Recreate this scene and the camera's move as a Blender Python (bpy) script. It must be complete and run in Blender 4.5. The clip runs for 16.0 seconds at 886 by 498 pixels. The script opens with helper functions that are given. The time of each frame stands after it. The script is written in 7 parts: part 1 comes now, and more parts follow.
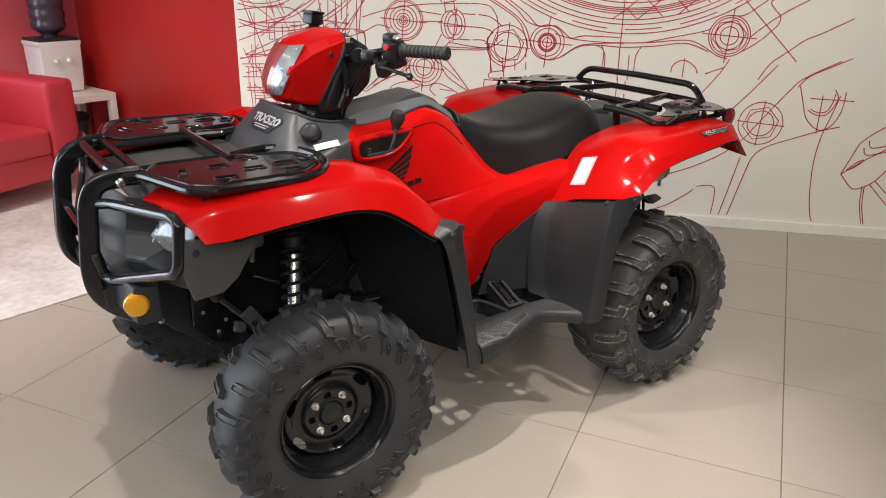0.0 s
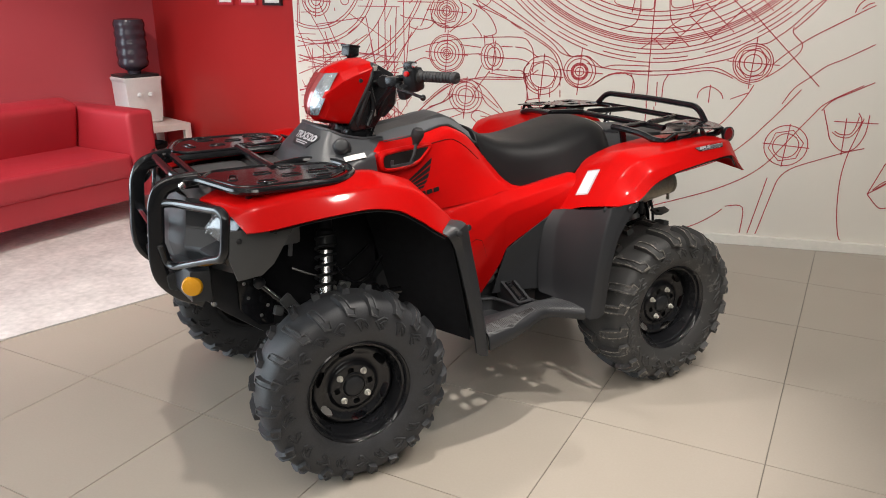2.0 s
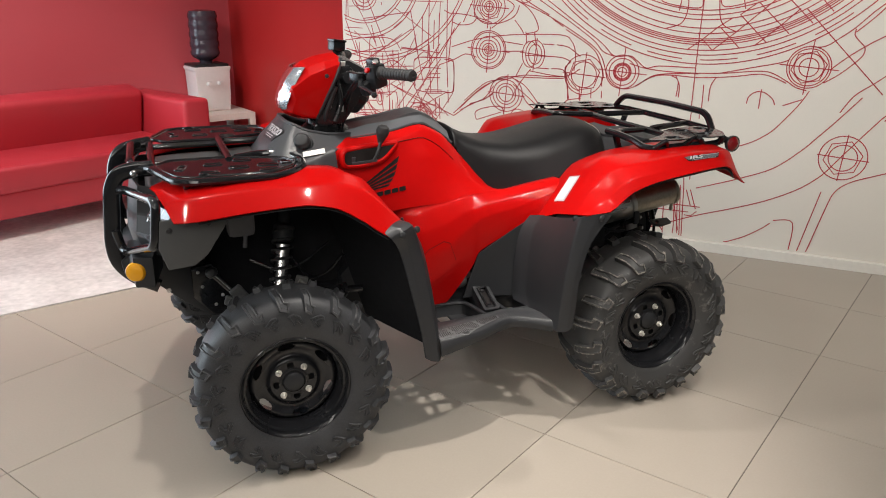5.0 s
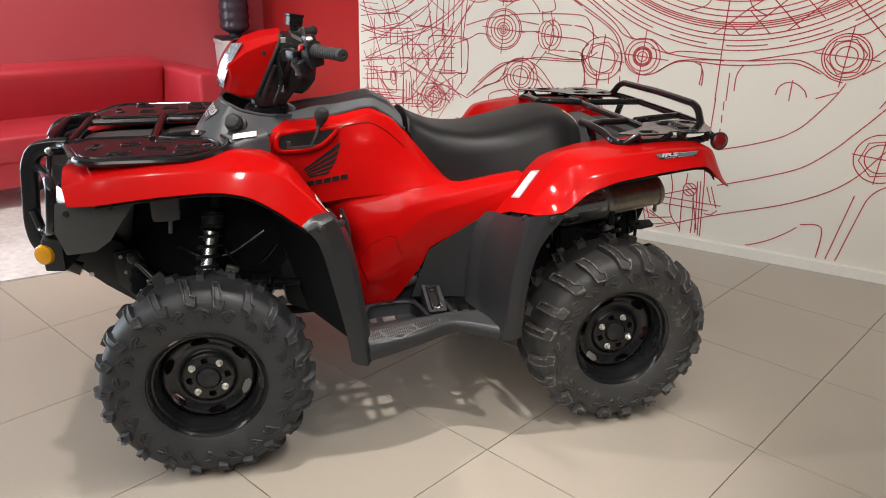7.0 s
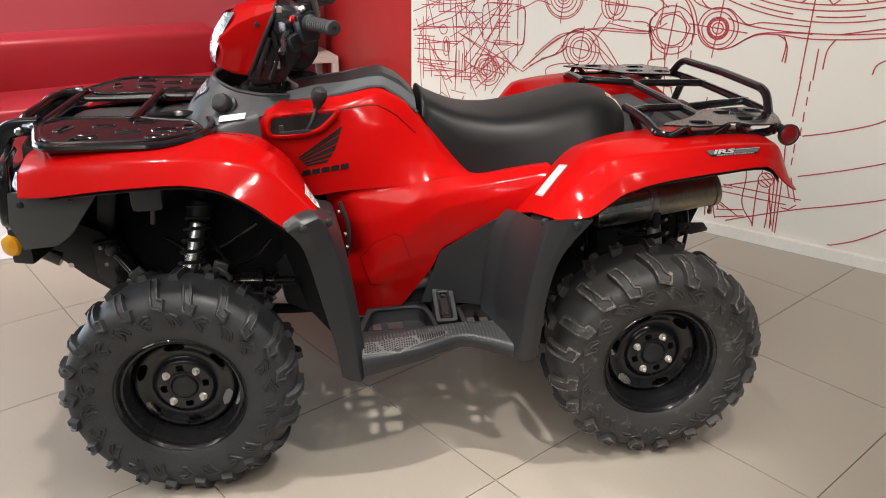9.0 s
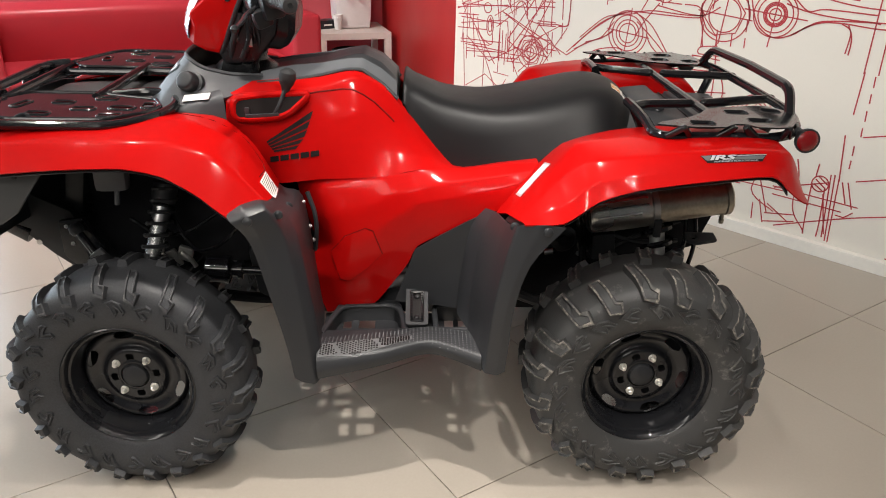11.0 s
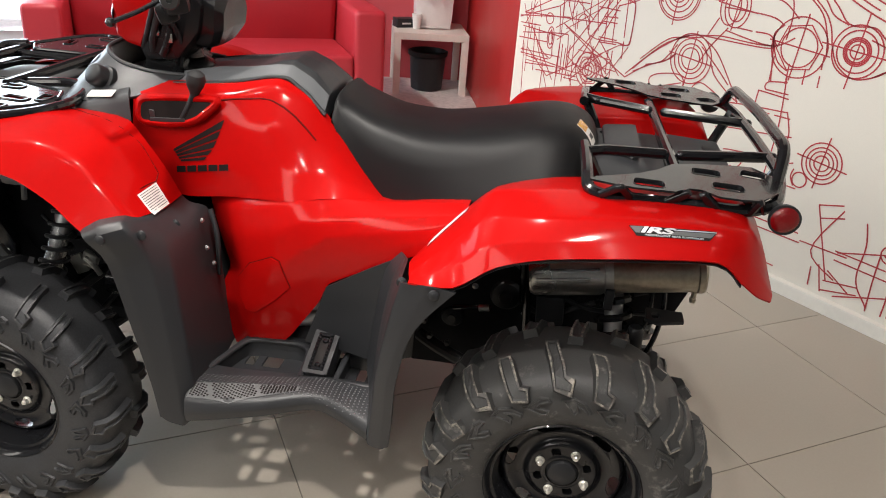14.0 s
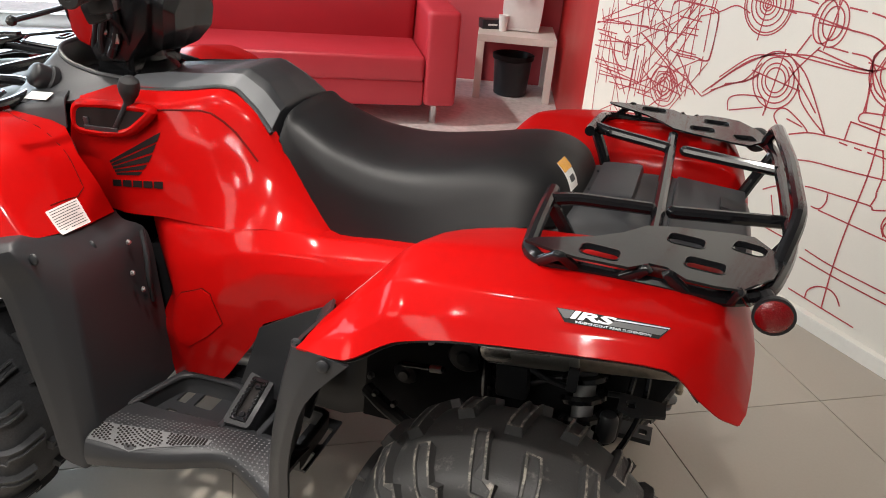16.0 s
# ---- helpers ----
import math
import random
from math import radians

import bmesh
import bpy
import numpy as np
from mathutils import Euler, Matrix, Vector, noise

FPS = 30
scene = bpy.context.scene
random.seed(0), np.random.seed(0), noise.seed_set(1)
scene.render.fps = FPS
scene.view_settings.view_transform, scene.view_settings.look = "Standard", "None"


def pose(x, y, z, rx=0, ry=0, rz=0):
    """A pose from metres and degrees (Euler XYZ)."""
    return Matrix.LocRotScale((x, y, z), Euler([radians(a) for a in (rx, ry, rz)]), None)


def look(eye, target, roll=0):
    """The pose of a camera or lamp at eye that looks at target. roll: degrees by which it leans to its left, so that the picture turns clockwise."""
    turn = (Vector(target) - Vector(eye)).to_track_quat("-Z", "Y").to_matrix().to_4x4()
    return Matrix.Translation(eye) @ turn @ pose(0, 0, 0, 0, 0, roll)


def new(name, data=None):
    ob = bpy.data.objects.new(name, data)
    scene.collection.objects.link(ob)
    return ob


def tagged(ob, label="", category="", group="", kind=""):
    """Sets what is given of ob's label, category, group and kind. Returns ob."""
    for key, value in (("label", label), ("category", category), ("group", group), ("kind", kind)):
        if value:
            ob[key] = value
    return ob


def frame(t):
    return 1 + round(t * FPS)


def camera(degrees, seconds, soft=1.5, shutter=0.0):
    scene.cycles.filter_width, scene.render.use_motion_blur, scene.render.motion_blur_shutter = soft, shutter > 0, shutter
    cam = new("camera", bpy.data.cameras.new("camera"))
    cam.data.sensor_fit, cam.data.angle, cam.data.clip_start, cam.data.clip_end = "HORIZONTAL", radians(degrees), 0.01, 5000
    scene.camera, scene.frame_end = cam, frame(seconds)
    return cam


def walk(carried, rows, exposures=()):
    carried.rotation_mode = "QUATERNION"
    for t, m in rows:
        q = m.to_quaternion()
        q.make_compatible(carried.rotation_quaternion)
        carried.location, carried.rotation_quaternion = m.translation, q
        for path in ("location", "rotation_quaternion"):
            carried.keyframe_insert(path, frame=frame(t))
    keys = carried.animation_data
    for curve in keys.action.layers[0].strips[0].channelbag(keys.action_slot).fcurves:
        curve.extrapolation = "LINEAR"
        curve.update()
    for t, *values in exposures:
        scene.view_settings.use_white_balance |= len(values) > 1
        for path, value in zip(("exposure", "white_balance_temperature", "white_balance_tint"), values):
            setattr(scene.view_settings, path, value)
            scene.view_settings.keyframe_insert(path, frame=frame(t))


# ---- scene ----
cam = camera(59.9, 16.0, 1.0)
PATH = [
    (0, (1.413, 2.097, 1.431), (0.341, 0.566, 0.719), 1.1),
    (0.5, (1.391, 2.164, 1.423), (0.385, 0.58, 0.731), 0.9),
    (1, (1.397, 2.276, 1.42), (0.417, 0.668, 0.748), 1.0),
    (1.5, (1.426, 2.39, 1.424), (0.467, 0.76, 0.774), 0.4),
    (2, (1.449, 2.47, 1.44), (0.512, 0.82, 0.808), -0.2),
    (2.5, (1.402, 2.518, 1.441), (0.496, 0.847, 0.819), -0.4),
    (3, (1.315, 2.584, 1.449), (0.453, 0.888, 0.831), -0.4),
    (3.5, (1.216, 2.623, 1.446), (0.405, 0.902, 0.828), -0.2),
    (4, (1.119, 2.666, 1.451), (0.363, 0.924, 0.824), 0.1),
    (4.2, (1.087, 2.672, 1.451), (0.349, 0.924, 0.82), 0.2),
    (6.3, (0.709, 2.538, 1.425), (0.14, 0.743, 0.751), 0.8),
    (6.5, (0.65, 2.539, 1.429), (0.1, 0.741, 0.747), 1.0),
    (7, (0.512, 2.559, 1.433), (0.022, 0.75, 0.737), 1.2),
    (7.5, (0.417, 2.56, 1.426), (-0.015, 0.741, 0.715), 1.2),
    (8, (0.347, 2.486, 1.42), (-0.029, 0.663, 0.689), 1.2),
    (8.5, (0.286, 2.379, 1.425), (-0.04, 0.555, 0.672), 1.1),
    (8.7, (0.27, 2.341, 1.424), (-0.037, 0.518, 0.661), 1.0),
    (10.8, (-0.021, 2.176, 1.416), (-0.11, 0.36, 0.584), 1.4),
    (11, (-0.059, 2.157, 1.417), (-0.127, 0.34, 0.583), 1.5),
    (11.5, (-0.137, 2.127, 1.411), (-0.157, 0.309, 0.576), 1.7),
    (12, (-0.192, 2.075, 1.401), (-0.179, 0.262, 0.557), 2.0),
    (12.5, (-0.267, 2.01, 1.398), (-0.225, 0.202, 0.544), 2.4),
    (13, (-0.338, 1.931, 1.401), (-0.258, 0.126, 0.542), 3.0),
    (13.5, (-0.407, 1.885, 1.406), (-0.262, 0.082, 0.553), 3.8),
    (14, (-0.525, 1.827, 1.42), (-0.289, 0.03, 0.574), 4.4),
    (14.5, (-0.652, 1.771, 1.427), (-0.322, -0.012, 0.584), 4.9),
    (15, (-0.721, 1.695, 1.425), (-0.314, -0.069, 0.574), 5.1),
    (15.5, (-0.763, 1.575, 1.431), (-0.297, -0.168, 0.567), 5.2),
    (16, (-0.793, 1.469, 1.428), (-0.27, -0.252, 0.554), 5.0),
]
walk(cam, [(t, look(eye, target, roll)) for t, eye, target, roll in PATH], [(0.0, 0.15), (4.0, 0.12), (8.0, 0.19), (12.0, 0.33), (14.0, 0.31), (16.0, 0.26)])

# ---- light ----
ROOM = pose(0, 0, 0, 0, 0, 135)          # room axes: x along the mural, y towards it
world = bpy.data.worlds.new("showroom_world")
scene.world = world
world.use_nodes = True
world.node_tree.nodes["Background"].inputs[0].default_value = (0.9, 0.95, 1.0, 1)
world.node_tree.nodes["Background"].inputs[1].default_value = 0.25


def area_lamp(name, place, target, size, power, color=(1, 1, 1), size_y=None):
    data = bpy.data.lights.new(name, "AREA")
    data.size, data.energy, data.color = size, power, color
    if size_y:
        data.shape, data.size_y = "RECTANGLE", size_y
    ob = new(name, data)
    ob.matrix_world = ROOM @ look(place, target)
    return ob


def spot_lamp(name, place, target, power, cone=70, radius=0.04, color=(1, 0.94, 0.87), blend=0.6):
    data = bpy.data.lights.new(name, "SPOT")
    data.energy, data.spot_size, data.spot_blend = power, radians(cone), blend
    data.shadow_soft_size, data.color = radius, color
    ob = new(name, data)
    ob.matrix_world = ROOM @ look(place, target)
    return ob


# ceiling spots over the bike and along the mural, and daylight from the glazed front
SPOTS = [((0.46, -0.46, 2.9), (0.34, -0.44, 0.0), 184, 50, 1.0), ((1.556, -0.707, 2.9), (0.44, -0.22, 0.0), 140, 48, 1.0), ((-0.9, -0.7, 2.9), (-0.45, -0.65, 0.0), 104, 92, 0.6),
         ((0.3, 0.7, 2.9), (0.3, 1.97, 0.8), 42, 92, 0.6), ((1.9, 0.6, 2.9), (1.6, 1.97, 0.6), 65, 92, 0.6), ((-1.2, 0.7, 2.9), (-1.3, 1.97, 1.0), 29, 92, 0.6),
         ((2.2, -1.6, 2.9), (0.90, -0.15, 0.2), 22, 50, 1.0), ((-2.6, 0.1, 2.9), (-2.9, 0.9, 0.6), 185, 92, 0.6)]
SPOTS += [((x, y, 2.9), (0.7 * x, 0.25 * y, 0.3), 21, 92, 0.6) for x in (-2.4, -0.8, 0.8, 2.4) for y in (-1.5, -2.5, -3.5)]
for at, to, watt, cone, edge in SPOTS:
    spot_lamp("ceiling_spot_light", at, to, watt, cone, blend=edge)
# two unseen area lamps, added to brighten the bike's near side
area_lamp("added_fill_light", (1.6, -4.2, 2.9), (0.5, -0.5, 0.3), 2.4, 50, (1, 0.95, 0.88), 1.2)
area_lamp("added_fill_light", (-1.2, -4.4, 2.9), (-0.3, -0.5, 0.3), 2.4, 50, (1, 0.95, 0.88), 1.2)
area_lamp("window_daylight", (-5.8, -1.6, 1.5), (0, 0.0, 0.7), 5.6, 240, (0.74, 0.89, 1.0), 2.7)


# ---- materials ----
def material(name, color, rough=0.5, metal=0.0, bump=0.0, scale=40.0, vary=0.0, coat=0.0, detail=4.0, spec=0.5, big=3.0, coat_rough=0.04, wave=0.0, even=False):
    """A surface with grain and a broad, slight change of colour, in real size."""
    mat = bpy.data.materials.new(name)
    mat.use_nodes = True
    n, l = mat.node_tree.nodes, mat.node_tree.links
    b = n["Principled BSDF"]
    b.inputs["Roughness"].default_value, b.inputs["Metallic"].default_value = rough, metal
    b.inputs["Coat Weight"].default_value, b.inputs["Coat Roughness"].default_value = coat, coat_rough
    b.inputs["Specular IOR Level"].default_value = spec
    b.inputs["Base Color"].default_value = (*color, 1)
    at = n.new("ShaderNodeTexCoord")
    if vary:
        broad = n.new("ShaderNodeTexNoise")
        broad.inputs["Scale"].default_value, broad.inputs["Detail"].default_value = big, 6
        fine = n.new("ShaderNodeTexNoise")
        fine.inputs["Scale"].default_value, fine.inputs["Detail"].default_value = scale, detail
        add = n.new("ShaderNodeMath")
        add.operation = "ADD"
        l.new(at.outputs["Object"], broad.inputs["Vector"])
        l.new(at.outputs["Object"], fine.inputs["Vector"])
        l.new(broad.outputs[0], add.inputs[0])
        l.new(fine.outputs[0], add.inputs[1])
        ramp = n.new("ShaderNodeMapRange")
        ramp.inputs["From Min"].default_value, ramp.inputs["From Max"].default_value = 0.6, 1.4
        ramp.inputs["To Min"].default_value, ramp.inputs["To Max"].default_value = 1 - vary, 1 + vary
        l.new(add.outputs[0], ramp.inputs["Value"])
        mix = n.new("ShaderNodeVectorMath")
        mix.operation = "SCALE"
        mix.inputs[0].default_value = color
        l.new(ramp.outputs[0], mix.inputs["Scale"])
        l.new(mix.outputs[0], b.inputs["Base Color"])
        rr = n.new("ShaderNodeMapRange")
        rr.clamp = ramp.clamp = False
        rr.inputs["From Min"].default_value, rr.inputs["From Max"].default_value = 0.3, 0.7
        rr.inputs["To Min"].default_value, rr.inputs["To Max"].default_value = rough * 0.85, min(1, rough * 1.2)
        l.new(broad.outputs[0], rr.inputs["Value"])
        if not even:
            l.new(rr.outputs[0], b.inputs["Roughness"])
    if wave:
        swell = n.new("ShaderNodeTexNoise")
        swell.inputs["Scale"].default_value, swell.inputs["Detail"].default_value = 11.0, 2.0
        l.new(at.outputs["Object"], swell.inputs["Vector"])
        soft = n.new("ShaderNodeBump")
        soft.inputs["Strength"].default_value, soft.inputs["Distance"].default_value = wave, 0.02
        l.new(swell.outputs[0], soft.inputs["Height"])
        l.new(soft.outputs[0], b.inputs["Normal"])
        l.new(soft.outputs[0], b.inputs["Coat Normal"])
    if bump:
        grain = n.new("ShaderNodeTexNoise")
        grain.inputs["Scale"].default_value, grain.inputs["Detail"].default_value = scale, detail
        l.new(at.outputs["Object"], grain.inputs["Vector"])
        bm_node = n.new("ShaderNodeBump")
        bm_node.inputs["Strength"].default_value, bm_node.inputs["Distance"].default_value = bump, 0.002
        l.new(grain.outputs[0], bm_node.inputs["Height"])
        l.new(bm_node.outputs[0], b.inputs["Normal"])
    return mat


def dusted(name, color, dust, start, scale):
    """Tyre rubber with patches of dried dust; start: how rare the patches are."""
    mat = material(name, color, 0.52, bump=0.3, scale=220, spec=0.42)
    n, l = mat.node_tree.nodes, mat.node_tree.links
    at, own, shift = n.new("ShaderNodeTexCoord"), n.new("ShaderNodeObjectInfo"), n.new("ShaderNodeVectorMath")
    shift.operation = "MULTIPLY_ADD"
    shift.inputs[1].default_value = (1, 1, 1)
    spread = n.new("ShaderNodeMath")
    spread.operation = "MULTIPLY"
    spread.inputs[1].default_value = 9.0
    l.new(own.outputs["Random"], spread.inputs[0])
    l.new(at.outputs["Object"], shift.inputs[0])
    l.new(spread.outputs[0], shift.inputs[2])
    noise, ramp, mix = n.new("ShaderNodeTexNoise"), n.new("ShaderNodeMapRange"), n.new("ShaderNodeMix")
    noise.inputs["Scale"].default_value, noise.inputs["Detail"].default_value, noise.inputs["Roughness"].default_value = scale, 7, 0.68
    l.new(shift.outputs[0], noise.inputs["Vector"])
    ramp.inputs["From Min"].default_value, ramp.inputs["From Max"].default_value = start, start + 0.16
    l.new(noise.outputs[0], ramp.inputs["Value"])
    mix.data_type = "RGBA"
    mix.inputs[6].default_value, mix.inputs[7].default_value = (*color, 1), (*dust, 1)
    l.new(ramp.outputs[0], mix.inputs[0])
    l.new(mix.outputs[2], n["Principled BSDF"].inputs["Base Color"])
    return mat


RED = material("red_gloss_paint", (0.39, 0.0028, 0.0026), 0.42, coat=0.28, spec=0.03, vary=0.05, scale=60, coat_rough=0.09, wave=0.055)
GREY = material("dark_grey_plastic", (0.036, 0.0385, 0.0435), 0.42, bump=0.08, scale=900, vary=0.1, spec=0.5)
BANDGREY = material("mid_grey_plastic", (0.085, 0.090, 0.098), 0.42, bump=0.08, scale=900, vary=0.1, spec=0.4)
LIDGREY = material("smooth_lid_plastic", (0.07, 0.071, 0.073), 0.30, vary=0.08, spec=0.5)
NOSEGREY = material("satin_grey_plastic", (0.062, 0.064, 0.066), 0.40, bump=0.08, scale=900, vary=0.1, spec=0.4)
BLACK = material("matt_black_plastic", (0.0195, 0.0205, 0.0230), 0.40, bump=0.08, scale=700, vary=0.1, spec=0.36)
GUARD = material("moulded_guard_plastic", (0.0210, 0.0222, 0.0250), 0.40, bump=0.10, scale=800, vary=0.14, spec=0.46)
GLOSS = material("black_gloss_enamel", (0.009, 0.0092, 0.0108), 0.13, coat=0.28, vary=0.05, spec=0.38)
WHEEL = material("black_wheel_enamel", (0.0110, 0.0115, 0.0135), 0.28, coat=0.6, spec=0.12, vary=0.1)
RUBBER = material("tyre_rubber", (0.035, 0.0365, 0.0405), 0.52, bump=0.25, scale=260, vary=0.4, big=12, spec=0.42)
DUSTY = dusted("dusty_tyre_rubber", (0.050, 0.0500, 0.0505), (0.19, 0.184, 0.174), 0.58, 22)
LUGFRONT = dusted("worn_tread_rubber", (0.042, 0.0425, 0.0450), (0.15, 0.148, 0.145), 0.54, 60)
LUG = dusted("dusty_tread_rubber", (0.075, 0.0720, 0.0680), (0.32, 0.295, 0.255), 0.47, 60)
UNDER = material("dull_black_underside", (0.0160, 0.0163, 0.0182), 0.60, vary=0.2, spec=0.04)
HEADBLACK = material("smooth_black_moulding", (0.0105, 0.0110, 0.0125), 0.26, bump=0.05, scale=700, vary=0.12, spec=0.42)
GRIP = material("grip_rubber", (0.014, 0.014, 0.015), 0.6, bump=0.3, scale=500, vary=0.1)
VINYL = material("black_seat_vinyl", (0.0072, 0.0074, 0.0084), 0.46, bump=0.12, scale=650, vary=0.12, spec=0.28)
STEEL = material("bright_steel", (0.62, 0.62, 0.62), 0.25, 1.0, vary=0.06)
ALU = material("cast_aluminium", (0.42, 0.42, 0.42), 0.42, 0.9, bump=0.3, scale=300, vary=0.1)
MUFFLER = material("muffler_steel", (0.42, 0.38, 0.31), 0.34, 0.9, bump=0.1, scale=90, vary=0.25, big=14)
ALU2 = material("brushed_shield", (0.60, 0.60, 0.57), 0.30, 0.95, bump=0.15, scale=200, vary=0.12)
LAMP = material("headlamp_reflector", (0.30, 0.315, 0.33), 0.24, 0.75, bump=1.0, scale=45, coat=0.6, vary=0.35, big=30)
GLASSY = material("clear_lamp_cover", (0.10, 0.104, 0.108), 0.16, 0.3, bump=1.0, scale=55, coat=0.5, vary=0.5, big=40)
HAZE = material("hazy_bottle_plastic", (0.16, 0.16, 0.17), 0.4, vary=0.1)
BOTTLE = material("smoky_bottle_plastic", (0.05, 0.04, 0.055), 0.18, vary=0.1)
BLUE = material("blue_print", (0.05, 0.09, 0.3), 0.5)
DAY = bpy.data.materials.new("daylight_outside")
DAY.use_nodes = True
DAY.node_tree.nodes["Principled BSDF"].inputs["Emission Color"].default_value = (0.86, 0.93, 1.0, 1)
DAY.node_tree.nodes["Principled BSDF"].inputs["Emission Strength"].default_value = 1.05
CHROME = material("bright_plated_nut", (0.78, 0.76, 0.70), 0.3, 0.55)
PAD = material("pale_grey_tread", (0.10, 0.102, 0.106), 0.5, bump=0.2, scale=600, vary=0.1)
DARKRED = material("shaded_red_groove", (0.10, 0.003, 0.002), 0.5, spec=0.1)
WHITE = material("white_label", (0.78, 0.77, 0.74), 0.5, vary=0.03)
AMBER = material("amber_reflector", (0.74, 0.34, 0.004), 0.15, 0.25, bump=1.0, scale=180, coat=1.0)
TAIL = material("red_lens", (0.20, 0.003, 0.005), 0.15, bump=0.6, scale=400, coat=0.8)
TINT = material("rose_tinted_glass", (0.30, 0.06, 0.06), 0.06, 0.2, coat=1.0)
SILVER = material("silver_print", (0.52, 0.52, 0.54), 0.35, 0.3)
INK = material("black_print", (0.010, 0.008, 0.008), 0.5, spec=0.15)
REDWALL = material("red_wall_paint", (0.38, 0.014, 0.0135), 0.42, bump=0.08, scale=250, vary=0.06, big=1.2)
MURAL = material("cream_mural_sheet", (0.74, 0.70, 0.63), 0.5, bump=0.1, scale=300, vary=0.03, big=1.0)
LINE = material("red_mural_ink", (0.42, 0.035, 0.045), 0.5, vary=0.1)
SKIRT = material("white_skirting", (0.78, 0.75, 0.69), 0.45, vary=0.05)
PLASTER = material("grey_wall_plaster", (0.30, 0.29, 0.28), 0.8, vary=0.04)
CEIL = material("dark_ceiling_paint", (0.24, 0.23, 0.22), 0.8, vary=0.03)
TILE = material("taupe_floor_tile", (0.385, 0.342, 0.293), 0.25, bump=0.04, scale=120, vary=0.035, big=2.2, even=True)
GROUT = material("tile_grout", (0.17, 0.15, 0.13), 0.8, bump=0.3, scale=400, vary=0.1)
MARBLE = material("pale_mottled_flooring", (0.62, 0.58, 0.57), 0.4, bump=0.05, scale=28, vary=0.28, big=5, detail=9)
# like the red wall's surface, in a paler, pinker red
SOFAWALL = material("paler_red_wall", (0.54, 0.080, 0.098), 0.42, bump=0.08, scale=250, vary=0.06, big=1.2)
SOFA = material("red_leatherette", (0.48, 0.032, 0.048), 0.40, bump=0.12, scale=420, vary=0.08)
LACK = material("white_table_laminate", (0.72, 0.68, 0.63), 0.45, vary=0.04)
COOLER = material("white_cooler_plastic", (0.72, 0.71, 0.70), 0.4, vary=0.04)


# ---- mesh helpers ----
def part(name, bm, mat, parent=None, label="", sharp=35):
    """One mesh object out of a bmesh, with edges sharper than an angle kept crisp."""
    bm.normal_update()
    for f in bm.faces:
        f.smooth = True
    for e in bm.edges:
        if len(e.link_faces) == 2 and e.calc_face_angle(0) > radians(sharp):
            e.smooth = False
    me = bpy.data.meshes.new(name)
    bm.to_mesh(me)
    bm.free()
    me.materials.append(mat)
    ob = new(name, me)
    if parent:
        ob.parent = parent
    if label:
        tagged(ob, label)
    return ob


def thing(name, label, category, group="", kind=""):
    return tagged(new(name), label, category, group, kind)


def box(sx, sy, sz, m=None, bevel=0.004, bm=None):
    """A box of full sizes, its middle at m, with eased edges."""
    own = bmesh.new()
    bmesh.ops.create_cube(own, size=1, matrix=Matrix.Diagonal((sx, sy, sz, 1)))
    if bevel:
        bmesh.ops.bevel(own, geom=own.edges[:], offset=min(bevel, 0.45 * min(sx, sy, sz)), segments=2, profile=0.6, affect="EDGES")
    own.transform(m or Matrix())
    return join(bm, own)


def join(bm, own):
    if bm is None:
        return own
    me = bpy.data.meshes.new("tmp")
    own.to_mesh(me)
    own.free()
    bm.from_mesh(me)
    bpy.data.meshes.remove(me)
    return bm


def prism(pts, depth, m=None, bevel=0.0, bm=None):
    """An outline in the xy plane, pushed depth along z, placed by m."""
    own = bmesh.new()
    face = own.faces.new([own.verts.new((x, y, 0)) for x, y in pts])
    if face.calc_area() and face.normal.z < 0:
        face.normal_flip()
    top = bmesh.ops.extrude_face_region(own, geom=[face])
    bmesh.ops.translate(own, verts=[v for v in top["geom"] if isinstance(v, bmesh.types.BMVert)], vec=(0, 0, depth))
    bmesh.ops.recalc_face_normals(own, faces=own.faces[:])
    if bevel:
        bmesh.ops.bevel(own, geom=own.edges[:], offset=bevel, segments=2, profile=0.6, affect="EDGES")
    own.transform(m or Matrix())
    return join(bm, own)


def lathe(profile, m=None, steps=32, bm=None, closed=False):
    """A profile of (radius, height) turned round z."""
    own = bmesh.new()
    rings = [[own.verts.new((r * math.cos(a), r * math.sin(a), h)) for a in (2 * math.pi * i / steps for i in range(steps))]
             for r, h in profile]
    pairs = list(zip(rings, rings[1:])) + ([(rings[-1], rings[0])] if closed else [])
    for a, b in pairs:
        for i in range(steps):
            own.faces.new((a[i], a[(i + 1) % steps], b[(i + 1) % steps], b[i]))
    if not closed:
        for ring in (rings[0], rings[-1]):
            own.faces.new(ring)
    bmesh.ops.remove_doubles(own, verts=own.verts[:], dist=1e-5)
    bmesh.ops.recalc_face_normals(own, faces=own.faces[:])
    own.transform(m or Matrix())
    return join(bm, own)


def rounded(pts, radius, closed=False, k=5):
    """A path whose corners are rounded."""
    pts = [Vector(p) for p in pts]
    n, out = len(pts), []
    for i, p in enumerate(pts):
        if not closed and i in (0, n - 1):
            out.append(p)
            continue
        a, b = pts[i - 1] - p, pts[(i + 1) % n] - p
        d = min(radius, 0.48 * a.length, 0.48 * b.length)
        a, b = p + a.normalized() * d, p + b.normalized() * d
        for j in range(k + 1):
            t = j / k
            out.append(a * (1 - t) ** 2 + p * 2 * t * (1 - t) + b * t ** 2)
    return out


